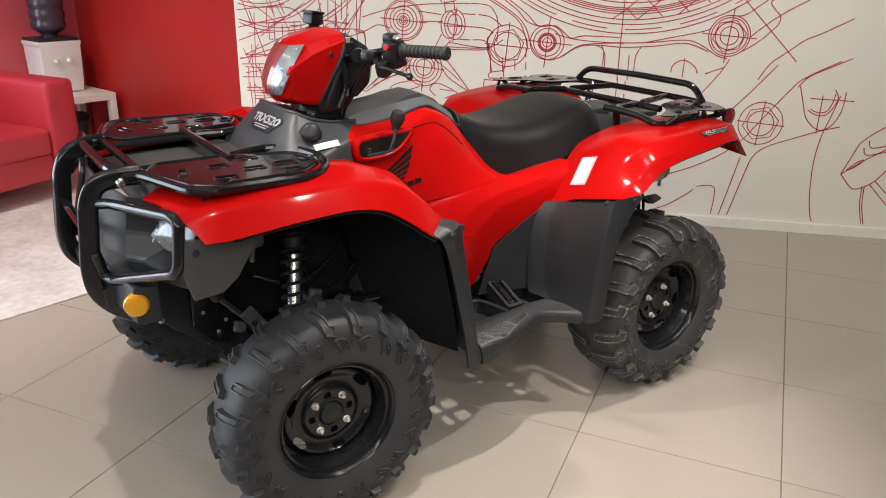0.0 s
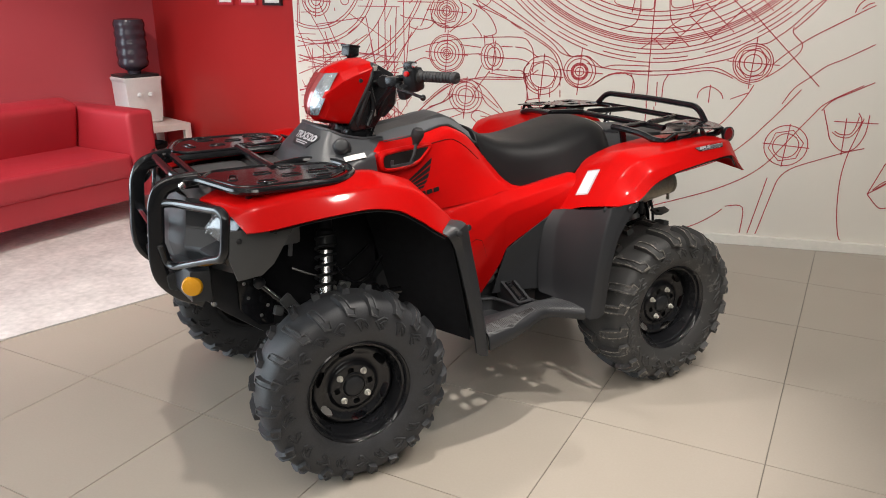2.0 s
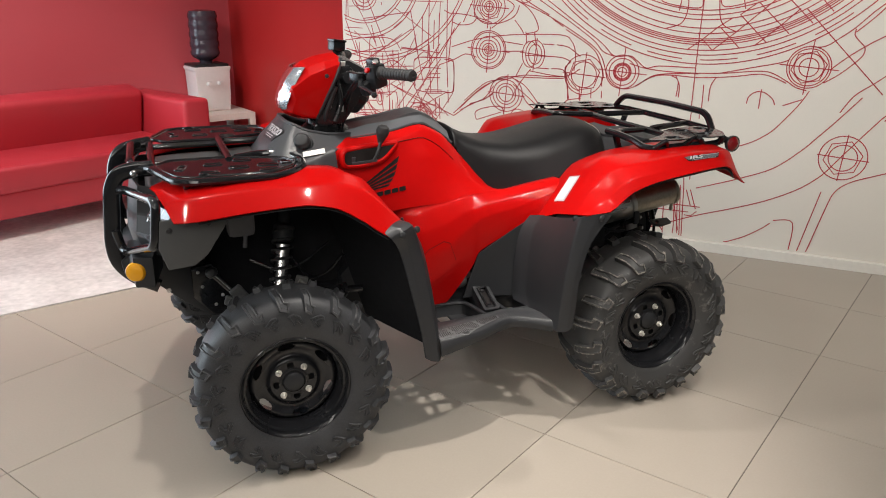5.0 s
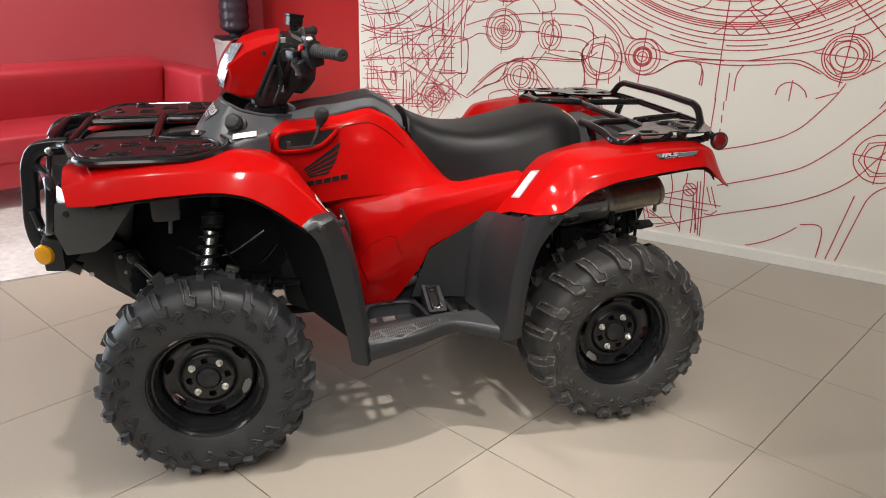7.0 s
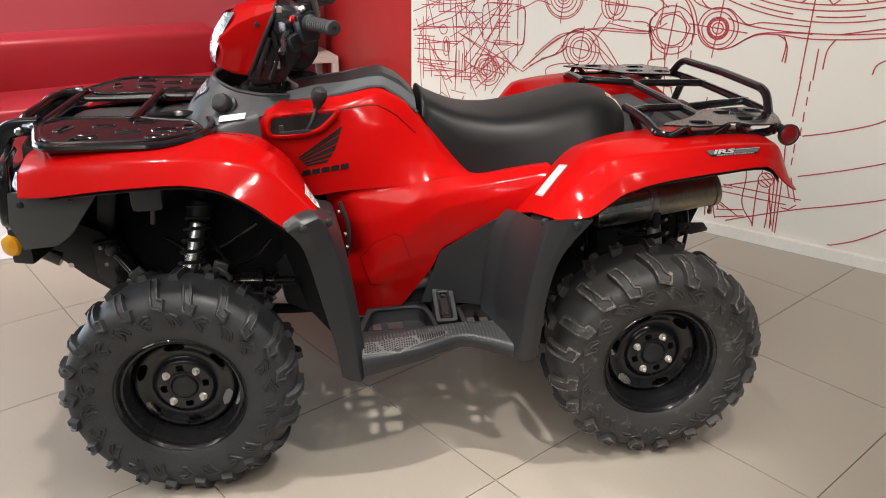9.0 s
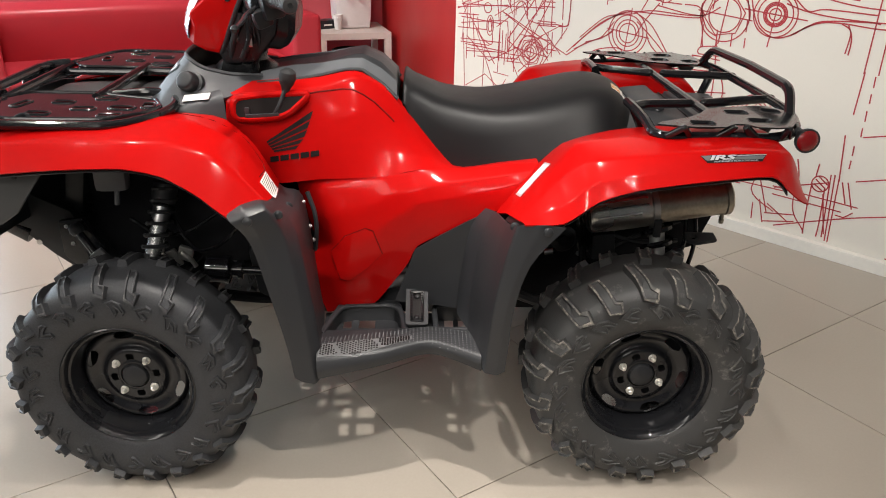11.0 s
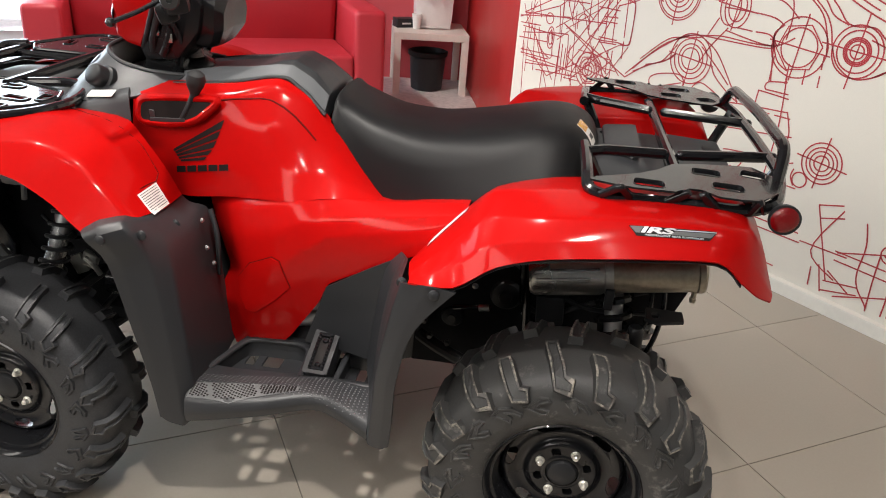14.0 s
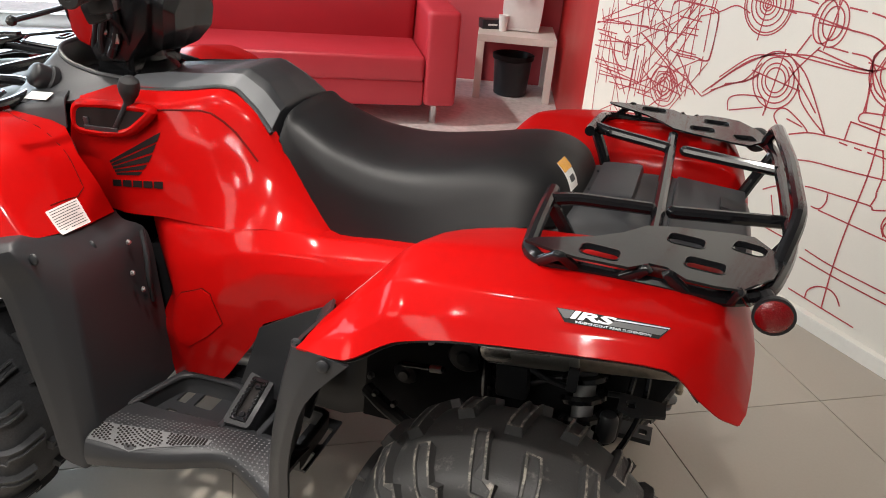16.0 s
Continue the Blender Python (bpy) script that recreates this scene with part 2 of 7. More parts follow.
def tube(pts, r, radius=0.04, closed=False, sides=10, bm=None, flat=1.0, square=1.0):
    """A bent tube along a path."""
    path = rounded(pts, radius, closed)
    path = [p for i, p in enumerate(path) if i == 0 or (p - path[i - 1]).length > 1e-4]
    own, n, rings, side = bmesh.new(), len(path), [], None
    for i, p in enumerate(path):
        a = path[i - 1] if i or closed else p
        b = path[(i + 1) % n] if i < n - 1 or closed else p
        t = (b - a).normalized()
        if side is None:
            side = t.cross(Vector((0, 0, 1)))
            side = (side if side.length > 0.05 else t.cross(Vector((0, 1, 0)))).normalized()
        side = (side - t * side.dot(t)).normalized()
        up = side.cross(t)
        rings.append([own.verts.new(p + r * (math.copysign(abs(math.cos(q)) ** square, math.cos(q)) * side + flat * math.copysign(abs(math.sin(q)) ** square, math.sin(q)) * up)) for q in (2 * math.pi * j / sides for j in range(sides))])
    for a, b in list(zip(rings, rings[1:])) + ([(rings[-1], rings[0])] if closed else []):
        for j in range(sides):
            own.faces.new((a[j], a[(j + 1) % sides], b[(j + 1) % sides], b[j]))
    if not closed:
        own.faces.new(rings[0]), own.faces.new(rings[-1])
    bmesh.ops.recalc_face_normals(own, faces=own.faces[:])
    return join(bm, own)


def profile(pts, ease=0.3, k=3):
    """A section whose corners are eased, always with the same count of points."""
    pts = [Vector(p) for p in pts]
    out = [pts[0]]
    for a, p, b in zip(pts, pts[1:], pts[2:]):
        a, b = p.lerp(a, ease), p.lerp(b, ease)
        out += [a * (1 - t) ** 2 + p * 2 * t * (1 - t) + b * t ** 2 for t in (j / k for j in range(k + 1))]
    return out + [pts[-1]]


def glide(rows, steps, slack=1.0):
    """Smooth rows between rows (Catmull-Rom); less slack draws them straighter."""
    out, n = [], len(rows)
    for i in range(n - 1):
        p0, p1, p2, p3 = rows[max(i - 1, 0)], rows[i], rows[i + 1], rows[min(i + 2, n - 1)]
        for j in range(steps):
            t = j / steps
            out.append([(1 - slack) * (b + (c - b) * t) + slack * 0.5 * (2 * b + (c - a) * t + (2 * a - 5 * b + 4 * c - d) * t * t + (3 * b - a - 3 * c + d) * t ** 3)
                        for a, b, c, d in zip(p0, p1, p2, p3)])
    return out + [rows[-1]]


def shell(rows, thick=0.004, steps=4, ease=0.3, k=3, smooth=True, mirror=False, bm=None, caps=False, slack=1.0):
    """A moulded panel over rows of section points; thickness goes inwards."""
    rows = [profile(r, ease, k) if ease else [Vector(p) for p in r] for r in rows]
    if smooth:
        rows = glide(rows, steps, slack)
    own = bmesh.new()
    grid = [[own.verts.new(p) for p in r] for r in rows]
    for a, b in zip(grid, grid[1:]):
        for i in range(len(a) - 1):
            own.faces.new((a[i], a[i + 1], b[i + 1], b[i]))
    if caps:
        own.faces.new(grid[0]), own.faces.new(list(reversed(grid[-1])))
    bmesh.ops.remove_doubles(own, verts=own.verts[:], dist=1e-5)
    bmesh.ops.recalc_face_normals(own, faces=own.faces[:])
    if thick:
        bmesh.ops.solidify(own, geom=own.faces[:], thickness=thick)
        bmesh.ops.recalc_face_normals(own, faces=own.faces[:])
    if mirror:
        own.transform(Matrix.Diagonal((1, -1, 1, 1)))
        bmesh.ops.reverse_faces(own, faces=own.faces[:])
    return join(bm, own)


def flip(bm):
    """The same part on the other side of the bike."""
    bm.transform(Matrix.Diagonal((1, -1, 1, 1)))
    bmesh.ops.reverse_faces(bm, faces=bm.faces[:])
    return bm


def both(pts):
    """A half section from the middle outwards, completed with its mirror half."""
    return [(x, -y, z) for x, y, z in reversed(pts) if y > 1e-6] + list(pts)


# ---- the room ----
def room_box(name, lo, hi, mat, label, category, kind="structure"):
    sx, sy, sz = (hi[i] - lo[i] for i in range(3))
    bm = box(sx, sy, sz, Matrix.Translation([(lo[i] + hi[i]) / 2 for i in range(3)]), 0.003)
    ob = part(name, bm, mat, sharp=5)
    ob.matrix_world = ROOM
    return tagged(ob, label, category, kind=kind)


ground = room_box("floor", (-9, -7, -0.2), (6, 6, -0.004), GROUT, "grey grout bed under the taupe floor tiles", "floor")
mural_wall = room_box("wall_mural", (-1.58, 1.965, -0.004), (6, 2.15, 3.0), MURAL, "cream wall with a red technical line drawing", "wall")
room_box("baseboard", (-1.575, 1.93, -0.004), (6, 1.965, 0.055), SKIRT, "low cream skirting below the mural", "baseboard")
ceiling = room_box("ceiling", (-9, -7, 3.0), (6, 6, 3.2), CEIL, "dark painted showroom ceiling", "ceiling")
room_box("wall_behind", (-9, -7.2, -0.2), (6, -7, 3.0), PLASTER, "plain grey wall behind the camera", "wall")
room_box("wall_end", (6, -7, -0.2), (6.2, 6, 3.0), PLASTER, "plain grey wall at the far end", "wall")

# the red corner stands turned by 30 degrees
NOOK = ROOM @ pose(-1.58, 1.97, 0, 0, 0, -30)
bm = box(2.05, 0.16, 3.0, Matrix.Translation((-1.025, 0.08, 1.5)), 0.003)
wall_red = tagged(part("wall_red", bm, REDWALL, sharp=5), "smooth red painted wall beside the mural", "wall", kind="structure")
wall_red.matrix_world = NOOK
bm = box(0.16, 3.51, 3.0, Matrix.Translation((-2.1, -1.595, 1.5)), 0.003)
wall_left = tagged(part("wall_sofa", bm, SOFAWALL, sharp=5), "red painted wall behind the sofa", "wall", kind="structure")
wall_left.matrix_world = NOOK


# ---- the quad bike: x forward, y to its left ----
from mathutils.bvhtree import BVHTree
bike = thing("quad_bike", "red utility quad bike with black racks on knobbly tyres", "quad bike")


def bike_part(name, bm, mat, label="", parent=None, sharp=35):
    return part(name, bm, mat, parent or bike, label, sharp)


def plate(outer, holes, thick, m=None, bevel=0.0):
    """A flat sheet with holes cut through it, lying in xy, pushed thick along z."""
    own = bmesh.new()
    for ring in [outer, *holes]:
        vs = [own.verts.new((x, y, 0)) for x, y in ring]
        for i in range(len(vs)):
            own.edges.new((vs[i - 1], vs[i]))
    bmesh.ops.triangle_fill(own, use_beauty=True, use_dissolve=False, edges=own.edges[:], normal=(0, 0, 1))
    top = bmesh.ops.extrude_face_region(own, geom=own.faces[:])
    bmesh.ops.translate(own, verts=[v for v in top["geom"] if isinstance(v, bmesh.types.BMVert)], vec=(0, 0, thick))
    bmesh.ops.recalc_face_normals(own, faces=own.faces[:])
    own.transform(m or Matrix())
    return own


def slot(cx, cy, long, wide, turn=0.0, k=3, ends=0.28):
    """The outline of a slot with round ends."""
    r, out = ends * min(long, wide), []
    for sx, sy, a0 in ((1, 1, 0), (-1, 1, 90), (-1, -1, 180), (1, -1, 270)):
        for j in range(k + 1):
            a = radians(a0 + 90 * j / k)
            x, y = sx * (long / 2 - r) + r * math.cos(a), sy * (wide / 2 - r) + r * math.sin(a)
            c, s = math.cos(radians(turn)), math.sin(radians(turn))
            out.append((cx + c * x - s * y, cy + s * x + c * y))
    return out


RIM = 0.157


def half_section(R, half):
    """The tyre's section from the middle of the tread to the bead: (radius, height)."""
    return [(R * .966, 0), (R * .965, half * .30), (R * .958, half * .58), (R * .940, half * .76), (R * .905, half * .89), (R * .85, half * .965),
            (R * .76, half), (R * .68, half * .99), (RIM + .040, half * .97), (RIM + .022, half * .91), (RIM + .010, half * .85), (RIM, half * .74)]


def carcass(R, half):
    """The tyre's body without its tread; the axle is z."""
    sec = half_section(R, half)
    sec = [(r, -h) for r, h in reversed(sec[1:])] + sec
    return lathe(sec, steps=72, closed=True)


def on_tyre(R, half, u, s, up, side):
    """A point on the tyre: u round it, s across it from the middle, up above its skin."""
    sec = half_section(R, half)
    for (r0, h0), (r1, h1) in zip(sec, sec[1:]):
        d = math.hypot(r1 - r0, h1 - h0)
        if s <= d:
            break
        s -= d
    f = s / d
    nr, nh = (h1 - h0) / d, (r0 - r1) / d
    r, h = r0 + (r1 - r0) * f + nr * up, h0 + (h1 - h0) * f + nh * up
    a = u / R
    return Vector((r * math.cos(a), r * math.sin(a), side * h))


def shrink(pts, d):
    """The outline pulled inwards by d (outwards where d is negative)."""
    n, out = len(pts), []
    turn = sum(pts[i - 1][0] * pts[i][1] - pts[i][0] * pts[i - 1][1] for i in range(n))
    sign = 1 if turn > 0 else -1
    for i in range(n):
        p, a, b = Vector(pts[i]), Vector(pts[i - 1]), Vector(pts[(i + 1) % n])
        e, f = (p - a).normalized(), (b - p).normalized()
        na, nb = Vector((-e.y, e.x)) * sign, Vector((-f.y, f.x)) * sign
        k = na + nb
        out.append(p + k * (d / max(.45, 1 + na.dot(nb))))
    return out


def lug(R, half, side, outline, high, rim, sink):
    """One raised block of rubber over an outline of (round, across), with a proud rim round a sunken middle."""
    own = bmesh.new()
    loops = [(shrink(outline, -.0035), -.003), (outline, high), (shrink(outline, rim), high), (shrink(outline, rim + .0015), high - sink)]
    rings = [[own.verts.new(on_tyre(R, half, u, max(.001, s), up, side)) for u, s in pts] for pts, up in loops]
    n = len(outline)
    for k, (p, q) in enumerate(zip(rings, rings[1:])):
        for i in range(n):
            own.faces.new((p[i], p[(i + 1) % n], q[(i + 1) % n], q[i])).material_index = 0 if k == 1 else 1
    flat = own.faces.new(rings[-1])
    flat.material_index = 1
    bmesh.ops.triangulate(own, faces=[flat])
    bmesh.ops.recalc_face_normals(own, faces=own.faces[:])
    return own


LUGS = {
    "long": [(.016, .008), (.014, .030), (.009, .055), (.004, .080), (.000, .104), (-.003, .126), (-.042, .133), (-.047, .110), (-.029, .105), (-.024, .080), (-.018, .055), (-.013, .030), (-.011, .008)],
    "short": [(.017, .042), (.014, .066), (.009, .090), (.005, .114), (.002, .134), (-.036, .142), (-.042, .119), (-.026, .114), (-.021, .090), (-.016, .066), (-.010, .044)],
    "chevron": [(.040, .156), (-.006, .141), (-.026, .144), (-.032, .152), (-.004, .156), (.006, .161), (-.022, .172), (-.016, .182), (.002, .181)],
    "hook": [(.036, .148), (.008, .142), (-.024, .150), (-.044, .168), (-.036, .176), (-.018, .163), (-.004, .158), (-.010, .172), (.002, .182), (.018, .164)],
}


def tread_block(R, half, side, kind):
    """A long hooked bar, a shorter one, or a low raised figure on the side wall."""
    k = half / .12
    pts = [(u * (1 if half > .1 else .72), s * (k if s < .12 else 1) - (0 if s < .12 else .12 * (1 - k))) for u, s in LUGS[kind]]
    if kind in ("long", "short"):
        return lug(R, half, side, pts, .0175 if half > .1 else .0155, .0046 if half > .1 else .0036, .0045)
    return lug(R, half, side, pts, .0050, .0032, .0030)


def wheel_disc(d):
    """The pressed disc: a raised ring with six rounded windows, falling to the hub with four small slots; outer face at height d."""
    prof = [(.139, -.022), (.136, -.010), (.132, -.002), (.128, .003), (.125, .0052), (.122, .0062), (.119, .0064), (.116, .0060), (.113, .0050), (.110, .0036),
            (.107, .0020), (.104, .0004), (.101, -.0010), (.098, -.0022), (.094, -.0032), (.090, -.0036), (.085, -.0030), (.080, -.0006), (.076, .0050), (.072, .0086), (.068, .010),
            (.063, .010), (.058, .010), (.053, .010), (.048, .010), (.044, .010), (.040, .012), (.036, .012)]
    n, own = 192, bmesh.new()
    fine = [prof[0]]
    for a, b in zip(prof, prof[1:]):
        fine += [((a[0] + b[0]) / 2, (a[1] + b[1]) / 2), b]
    prof = fine
    rings = [[own.verts.new((r * math.cos(2 * math.pi * j / n), r * math.sin(2 * math.pi * j / n), d + h)) for j in range(n)] for r, h in prof]
    for i, (a, b) in enumerate(zip(rings, rings[1:])):
        r = .5 * (prof[i][0] + prof[i + 1][0])
        for j in range(n):
            q = (j + .5) % 32 - 16
            window = abs(q / 6.6) ** 2.6 + abs((r - .1135) / .0118) ** 2.6 < 1
            q = (j + .5 + 24) % 48 - 24
            small = abs(q / (.0105 / r * n / 6.283)) ** 4 + abs((r - .0540) / .0085) ** 4 < 1
            if not window and not small:
                own.faces.new((a[j], a[(j + 1) % n], b[(j + 1) % n], b[j]))
    bmesh.ops.recalc_face_normals(own, faces=own.faces[:])
    bmesh.ops.solidify(own, geom=own.faces[:], thickness=0.003)
    bmesh.ops.recalc_face_normals(own, faces=own.faces[:])
    return own


BLOCKS = {}


def wheel(place, half, face, R, turn, flipped=False, steer=0.0):
    """A steel wheel: rim, disc, tyre, tread blocks, hub cap and four nuts. face: how far the disc lies inside the outer flange."""
    m = Matrix.Translation(place) @ pose(0, 0, 0, 0, 0, steer) @ pose(0, 0, 0, -90 if not flipped else 90, 0, 0) @ pose(0, 0, 0, 0, 0, turn)
    o = half * 0.80
    prof = [(0.150, -o), (0.167, -o), (0.167, -o + 0.008), (0.150, -o + 0.014), (0.146, -0.02), (0.137, o - 0.060),
            (0.141, o - 0.035), (0.153, o - 0.018), (0.160, o - 0.006), (0.166, o - 0.002), (0.168, o + 0.004), (0.164, o + 0.007),
            (0.157, o + 0.001), (0.154, o - 0.007), (0.1525, o - 0.012), (0.147, o - 0.0145), (0.1445, o - 0.019), (0.142, o - 0.030), (0.138, o - 0.036), (0.135, o - 0.058), (0.142, -0.02), (0.146, -o + 0.01)]
    rim = bike_part("wheel", lathe(prof, steps=56, closed=True), WHEEL, "black pressed-steel wheel with a chunky tyre")
    rim.matrix_basis = m
    d = o - face
    part("wheel_disc", wheel_disc(d), WHEEL, rim)
    skin, block = (DUSTY, LUG) if half > .1 else (RUBBER, LUGFRONT)
    part("tyre", carcass(R, half), skin, rim, "knobbly black rubber tyre")
    n = 10 if half > .1 else 11
    for i in range(n):
        for side in (-1, 1):
            for kind, step in (("long", 0.0), ("short", 0.5), ("chevron", 0.20), ("hook", 0.70)):
                bar, key = kind in ("long", "short"), (half, side, kind)
                a = 2 * math.pi * (i + step + (0.25 if side > 0 else 0)) / n
                if key not in BLOCKS:
                    ob = part("tread_block" if bar else "side_rib", tread_block(R, half, side, kind), block if bar else skin, rim, sharp=25)
                    ob.data.materials.append(skin)
                    BLOCKS[key] = ob.data
                else:
                    ob = new("tread_block" if bar else "side_rib", BLOCKS[key])
                    ob.parent = rim
                ob.matrix_basis = Matrix.Rotation(a, 4, "Z")
    cap = lathe([(0.0, d + 0.024), (0.018, d + 0.024), (0.030, d + 0.018), (0.034, d + 0.010), (0.035, d - 0.01), (0.0, d - 0.01)], steps=24)
    part("hub_cap", cap, BLACK, rim)
    brake = lathe([(0.0, d - 0.016), (0.085, d - 0.016), (0.09, d - 0.022), (0.09, -half * 0.7), (0.0, -half * 0.7)], steps=28)
    part("brake_drum", brake, BLACK, rim)
    sector = [(.134 * math.cos(radians(q)), -.134 * math.sin(radians(q))) for q in range(-5, 186, 10)]
    shield = part("dust_shield", prism(sector, .003, Matrix.Translation((0, 0, d - .045)), 0), UNDER, rim)
    shield.matrix_basis = Matrix.Rotation(radians(-turn if not flipped else turn + 180), 4, "Z")
    for i in range(4):
        a = radians(45 + 90 * i)
        at = Matrix.Translation((0.055 * math.cos(a), 0.055 * math.sin(a), d + 0.010))
        nut = lathe([(0.0, 0.016), (0.0045, 0.0155), (0.0072, 0.012), (0.0082, 0.003), (0.0082, 0.0), (0.0, 0.0)], at, 6)
        nut = lathe([(0.0, 0.005), (0.0088, 0.004), (0.0105, 0.002), (0.0105, 0.0), (0.0, 0.0)], at, 18, nut)
        part("wheel_nut", nut, CHROME, rim, "bright wheel nut", 20)
    return rim


wheel((0.6475, 0.478, 0.2985), 0.091, 0.058, 0.302, 8, steer=-2)
wheel((-0.6445, 0.446, 0.3000), 0.120, 0.062, 0.302, 20)
wheel((0.676, -0.512, 0.2985), 0.091, 0.058, 0.302, 50, True, steer=-4)
wheel((-0.6445, -0.446, 0.3000), 0.120, 0.062, 0.302, 5, True)

# red panels
F_FENDER = [
    [(1.000, .24, .875), (.985, .34, .885), (.965, .47, .875), (.945, .54, .843)],
    [(.900, .20, .900), (.900, .36, .912), (.890, .49, .895), (.880, .545, .843)],
    [(.750, .20, .905), (.750, .37, .925), (.740, .495, .908), (.740, .55, .857)],
    [(.600, .20, .905), (.600, .37, .930), (.590, .50, .910), (.590, .55, .863)],
    [(.450, .23, .900), (.500, .36, .925), (.495, .49, .905), (.500, .55, .845)],
    [(.365, .28, .855), (.392, .39, .893), (.412, .49, .880), (.430, .55, .803)],
    [(.330, .275, .800), (.335, .385, .830), (.352, .495, .835), (.392, .558, .775)],
    [(.298, .272, .738), (.282, .385, .748), (.288, .500, .770), (.352, .565, .748)],
]
FRONT_LEFT = bike_part("front_fender", shell(F_FENDER, ease=.14, slack=.65), RED, "glossy red front mudguard")
FAR_FENDER = [[(x, y, z + up) for x, y, z in r] for r, up in zip(F_FENDER, (0, 0, 0, .006, .030, .034, .020, .0))]
bike_part("front_fender", flip(shell(FAR_FENDER, ease=.14, slack=.65)), RED, "glossy red front mudguard")
R_FENDER = [
    [(-.260, .33, .682), (-.274, .43, .722), (-.290, .52, .742), (-.298, .555, .750), (-.300, .58, .755)],
    [(-.346, .27, .772), (-.375, .432, .840), (-.376, .50, .826), (-.380, .560, .790), (-.385, .59, .762)],
    [(-.428, .25, .846), (-.434, .43, .902), (-.435, .525, .884), (-.450, .570, .850), (-.460, .59, .815)],
    [(-.550, .25, .884), (-.550, .42, .914), (-.550, .540, .905), (-.550, .575, .872), (-.550, .592, .845)],
    [(-.700, .25, .900), (-.700, .42, .926), (-.700, .540, .918), (-.700, .565, .888), (-.700, .588, .866)],
    [(-.840, .25, .905), (-.840, .40, .928), (-.840, .530, .920), (-.840, .556, .893), (-.838, .580, .876)],
    [(-.895, .25, .902), (-.895, .38, .922), (-.895, .515, .912), (-.892, .548, .872), (-.888, .575, .838)],
    [(-.932, .25, .880), (-.935, .37, .888), (-.930, .490, .875), (-.925, .535, .838), (-.920, .568, .815)],
    [(-.965, .25, .815), (-.968, .36, .812), (-.962, .460, .806), (-.955, .525, .803), (-.946, .555, .803)],
]
R_FENDER = [[(r[0][0], .232, r[0][2] - .055)] + r for r in R_FENDER]
REAR_LEFT = bike_part("rear_fender", shell(R_FENDER, ease=.13, slack=.65), RED, "glossy red rear mudguard")
bike_part("rear_fender", flip(shell(R_FENDER, ease=.13, slack=.65)), RED, "glossy red rear mudguard")
TANK = [
    [(.43, .15, .965), (.43, .21, .945), (.43, .225, .88), (.43, .235, .80), (.42, .23, .735)],
    [(.30, .14, .975), (.30, .205, .955), (.30, .222, .88), (.30, .236, .80), (.30, .237, .722)],
    [(.20, .13, .985), (.20, .195, .965), (.20, .218, .89), (.20, .236, .81), (.20, .242, .735)],
    [(.107, .115, .998), (.107, .16, .99), (.107, .21, .91), (.107, .234, .83), (.107, .255, .744)],
    [(.03, .12, .965), (.03, .15, .955), (.03, .195, .88), (.03, .228, .82), (.03, .263, .752)],
    [(-.05, .132, .873), (-.05, .146, .868), (-.05, .180, .838), (-.05, .215, .806), (-.05, .256, .768)],
    [(-.155, .140, .752), (-.155, .150, .752), (-.155, .170, .755), (-.155, .200, .762), (-.155, .238, .770)],
]
TANK_LEFT = bike_part("tank_cover", shell(TANK, ease=.2, slack=.5), RED, "glossy red tank cover")
bike_part("tank_cover", flip(shell(TANK, ease=.2, slack=.5)), RED, "glossy red tank cover")
COVER = [
    [(.268, .190, .722), (.260, .196, .690), (.240, .204, .620), (.213, .212, .542), (.244, .224, .462), (.190, .256, .347)],
    [(.190, .220, .750), (.188, .246, .715), (.168, .272, .650), (.146, .286, .570), (.158, .288, .470), (.140, .268, .358)],
    [(.070, .232, .778), (.062, .262, .745), (.060, .286, .68), (.057, .296, .60), (.057, .288, .49), (.057, .264, .380)],
    [(.013, .232, .785), (.013, .264, .755), (.013, .286, .71), (.013, .296, .64), (.013, .290, .55), (.013, .274, .440)],
    [(-.035, .210, .782), (-.035, .256, .765), (-.035, .285, .72), (-.035, .296, .67), (-.035, .291, .60), (-.035, .282, .512)],
    [(-.062, .195, .780), (-.062, .250, .772), (-.062, .284, .73), (-.062, .295, .69), (-.062, .292, .63), (-.062, .285, .567)],
    [(-.180, .160, .748), (-.180, .240, .772), (-.180, .284, .752), (-.180, .300, .715), (-.180, .302, .675), (-.180, .300, .636)],
    [(-.281, .190, .775), (-.281, .250, .788), (-.281, .290, .770), (-.281, .305, .745), (-.281, .312, .72), (-.281, .315, .690)],
    [(-.370, .205, .795), (-.370, .265, .800), (-.370, .295, .79), (-.370, .31, .78), (-.370, .315, .765), (-.370, .32, .75)],
]
COVER_LEFT = bike_part("side_cover", shell(COVER, ease=.16, slack=.5), RED, "glossy red side cover")
bike_part("side_cover", flip(shell(COVER, ease=.16, slack=.5)), RED, "glossy red side cover")

# seat
SEAT = [
    [(-.014, 0, .880), (-.014, .09, .875), (-.014, .128, .870)],
    [(-.020, 0, .974), (-.020, .105, .966), (-.020, .138, .918)],
    [(-.05, 0, .960), (-.05, .125, .950), (-.05, .146, .850)],
    [(-.14, 0, .925), (-.14, .155, .913), (-.14, .168, .738)],
    [(-.25, 0, .918), (-.25, .178, .900), (-.25, .200, .748)],
    [(-.37, 0, .940), (-.37, .186, .916), (-.37, .230, .785)],
    [(-.50, 0, .968), (-.50, .165, .950), (-.50, .222, .848)],
    [(-.57, 0, .970), (-.57, .148, .952), (-.57, .200, .866)],
    [(-.62, 0, .946), (-.62, .122, .930), (-.62, .165, .862)],
    [(-.650, 0, .880), (-.650, .085, .874), (-.650, .120, .856)],
]
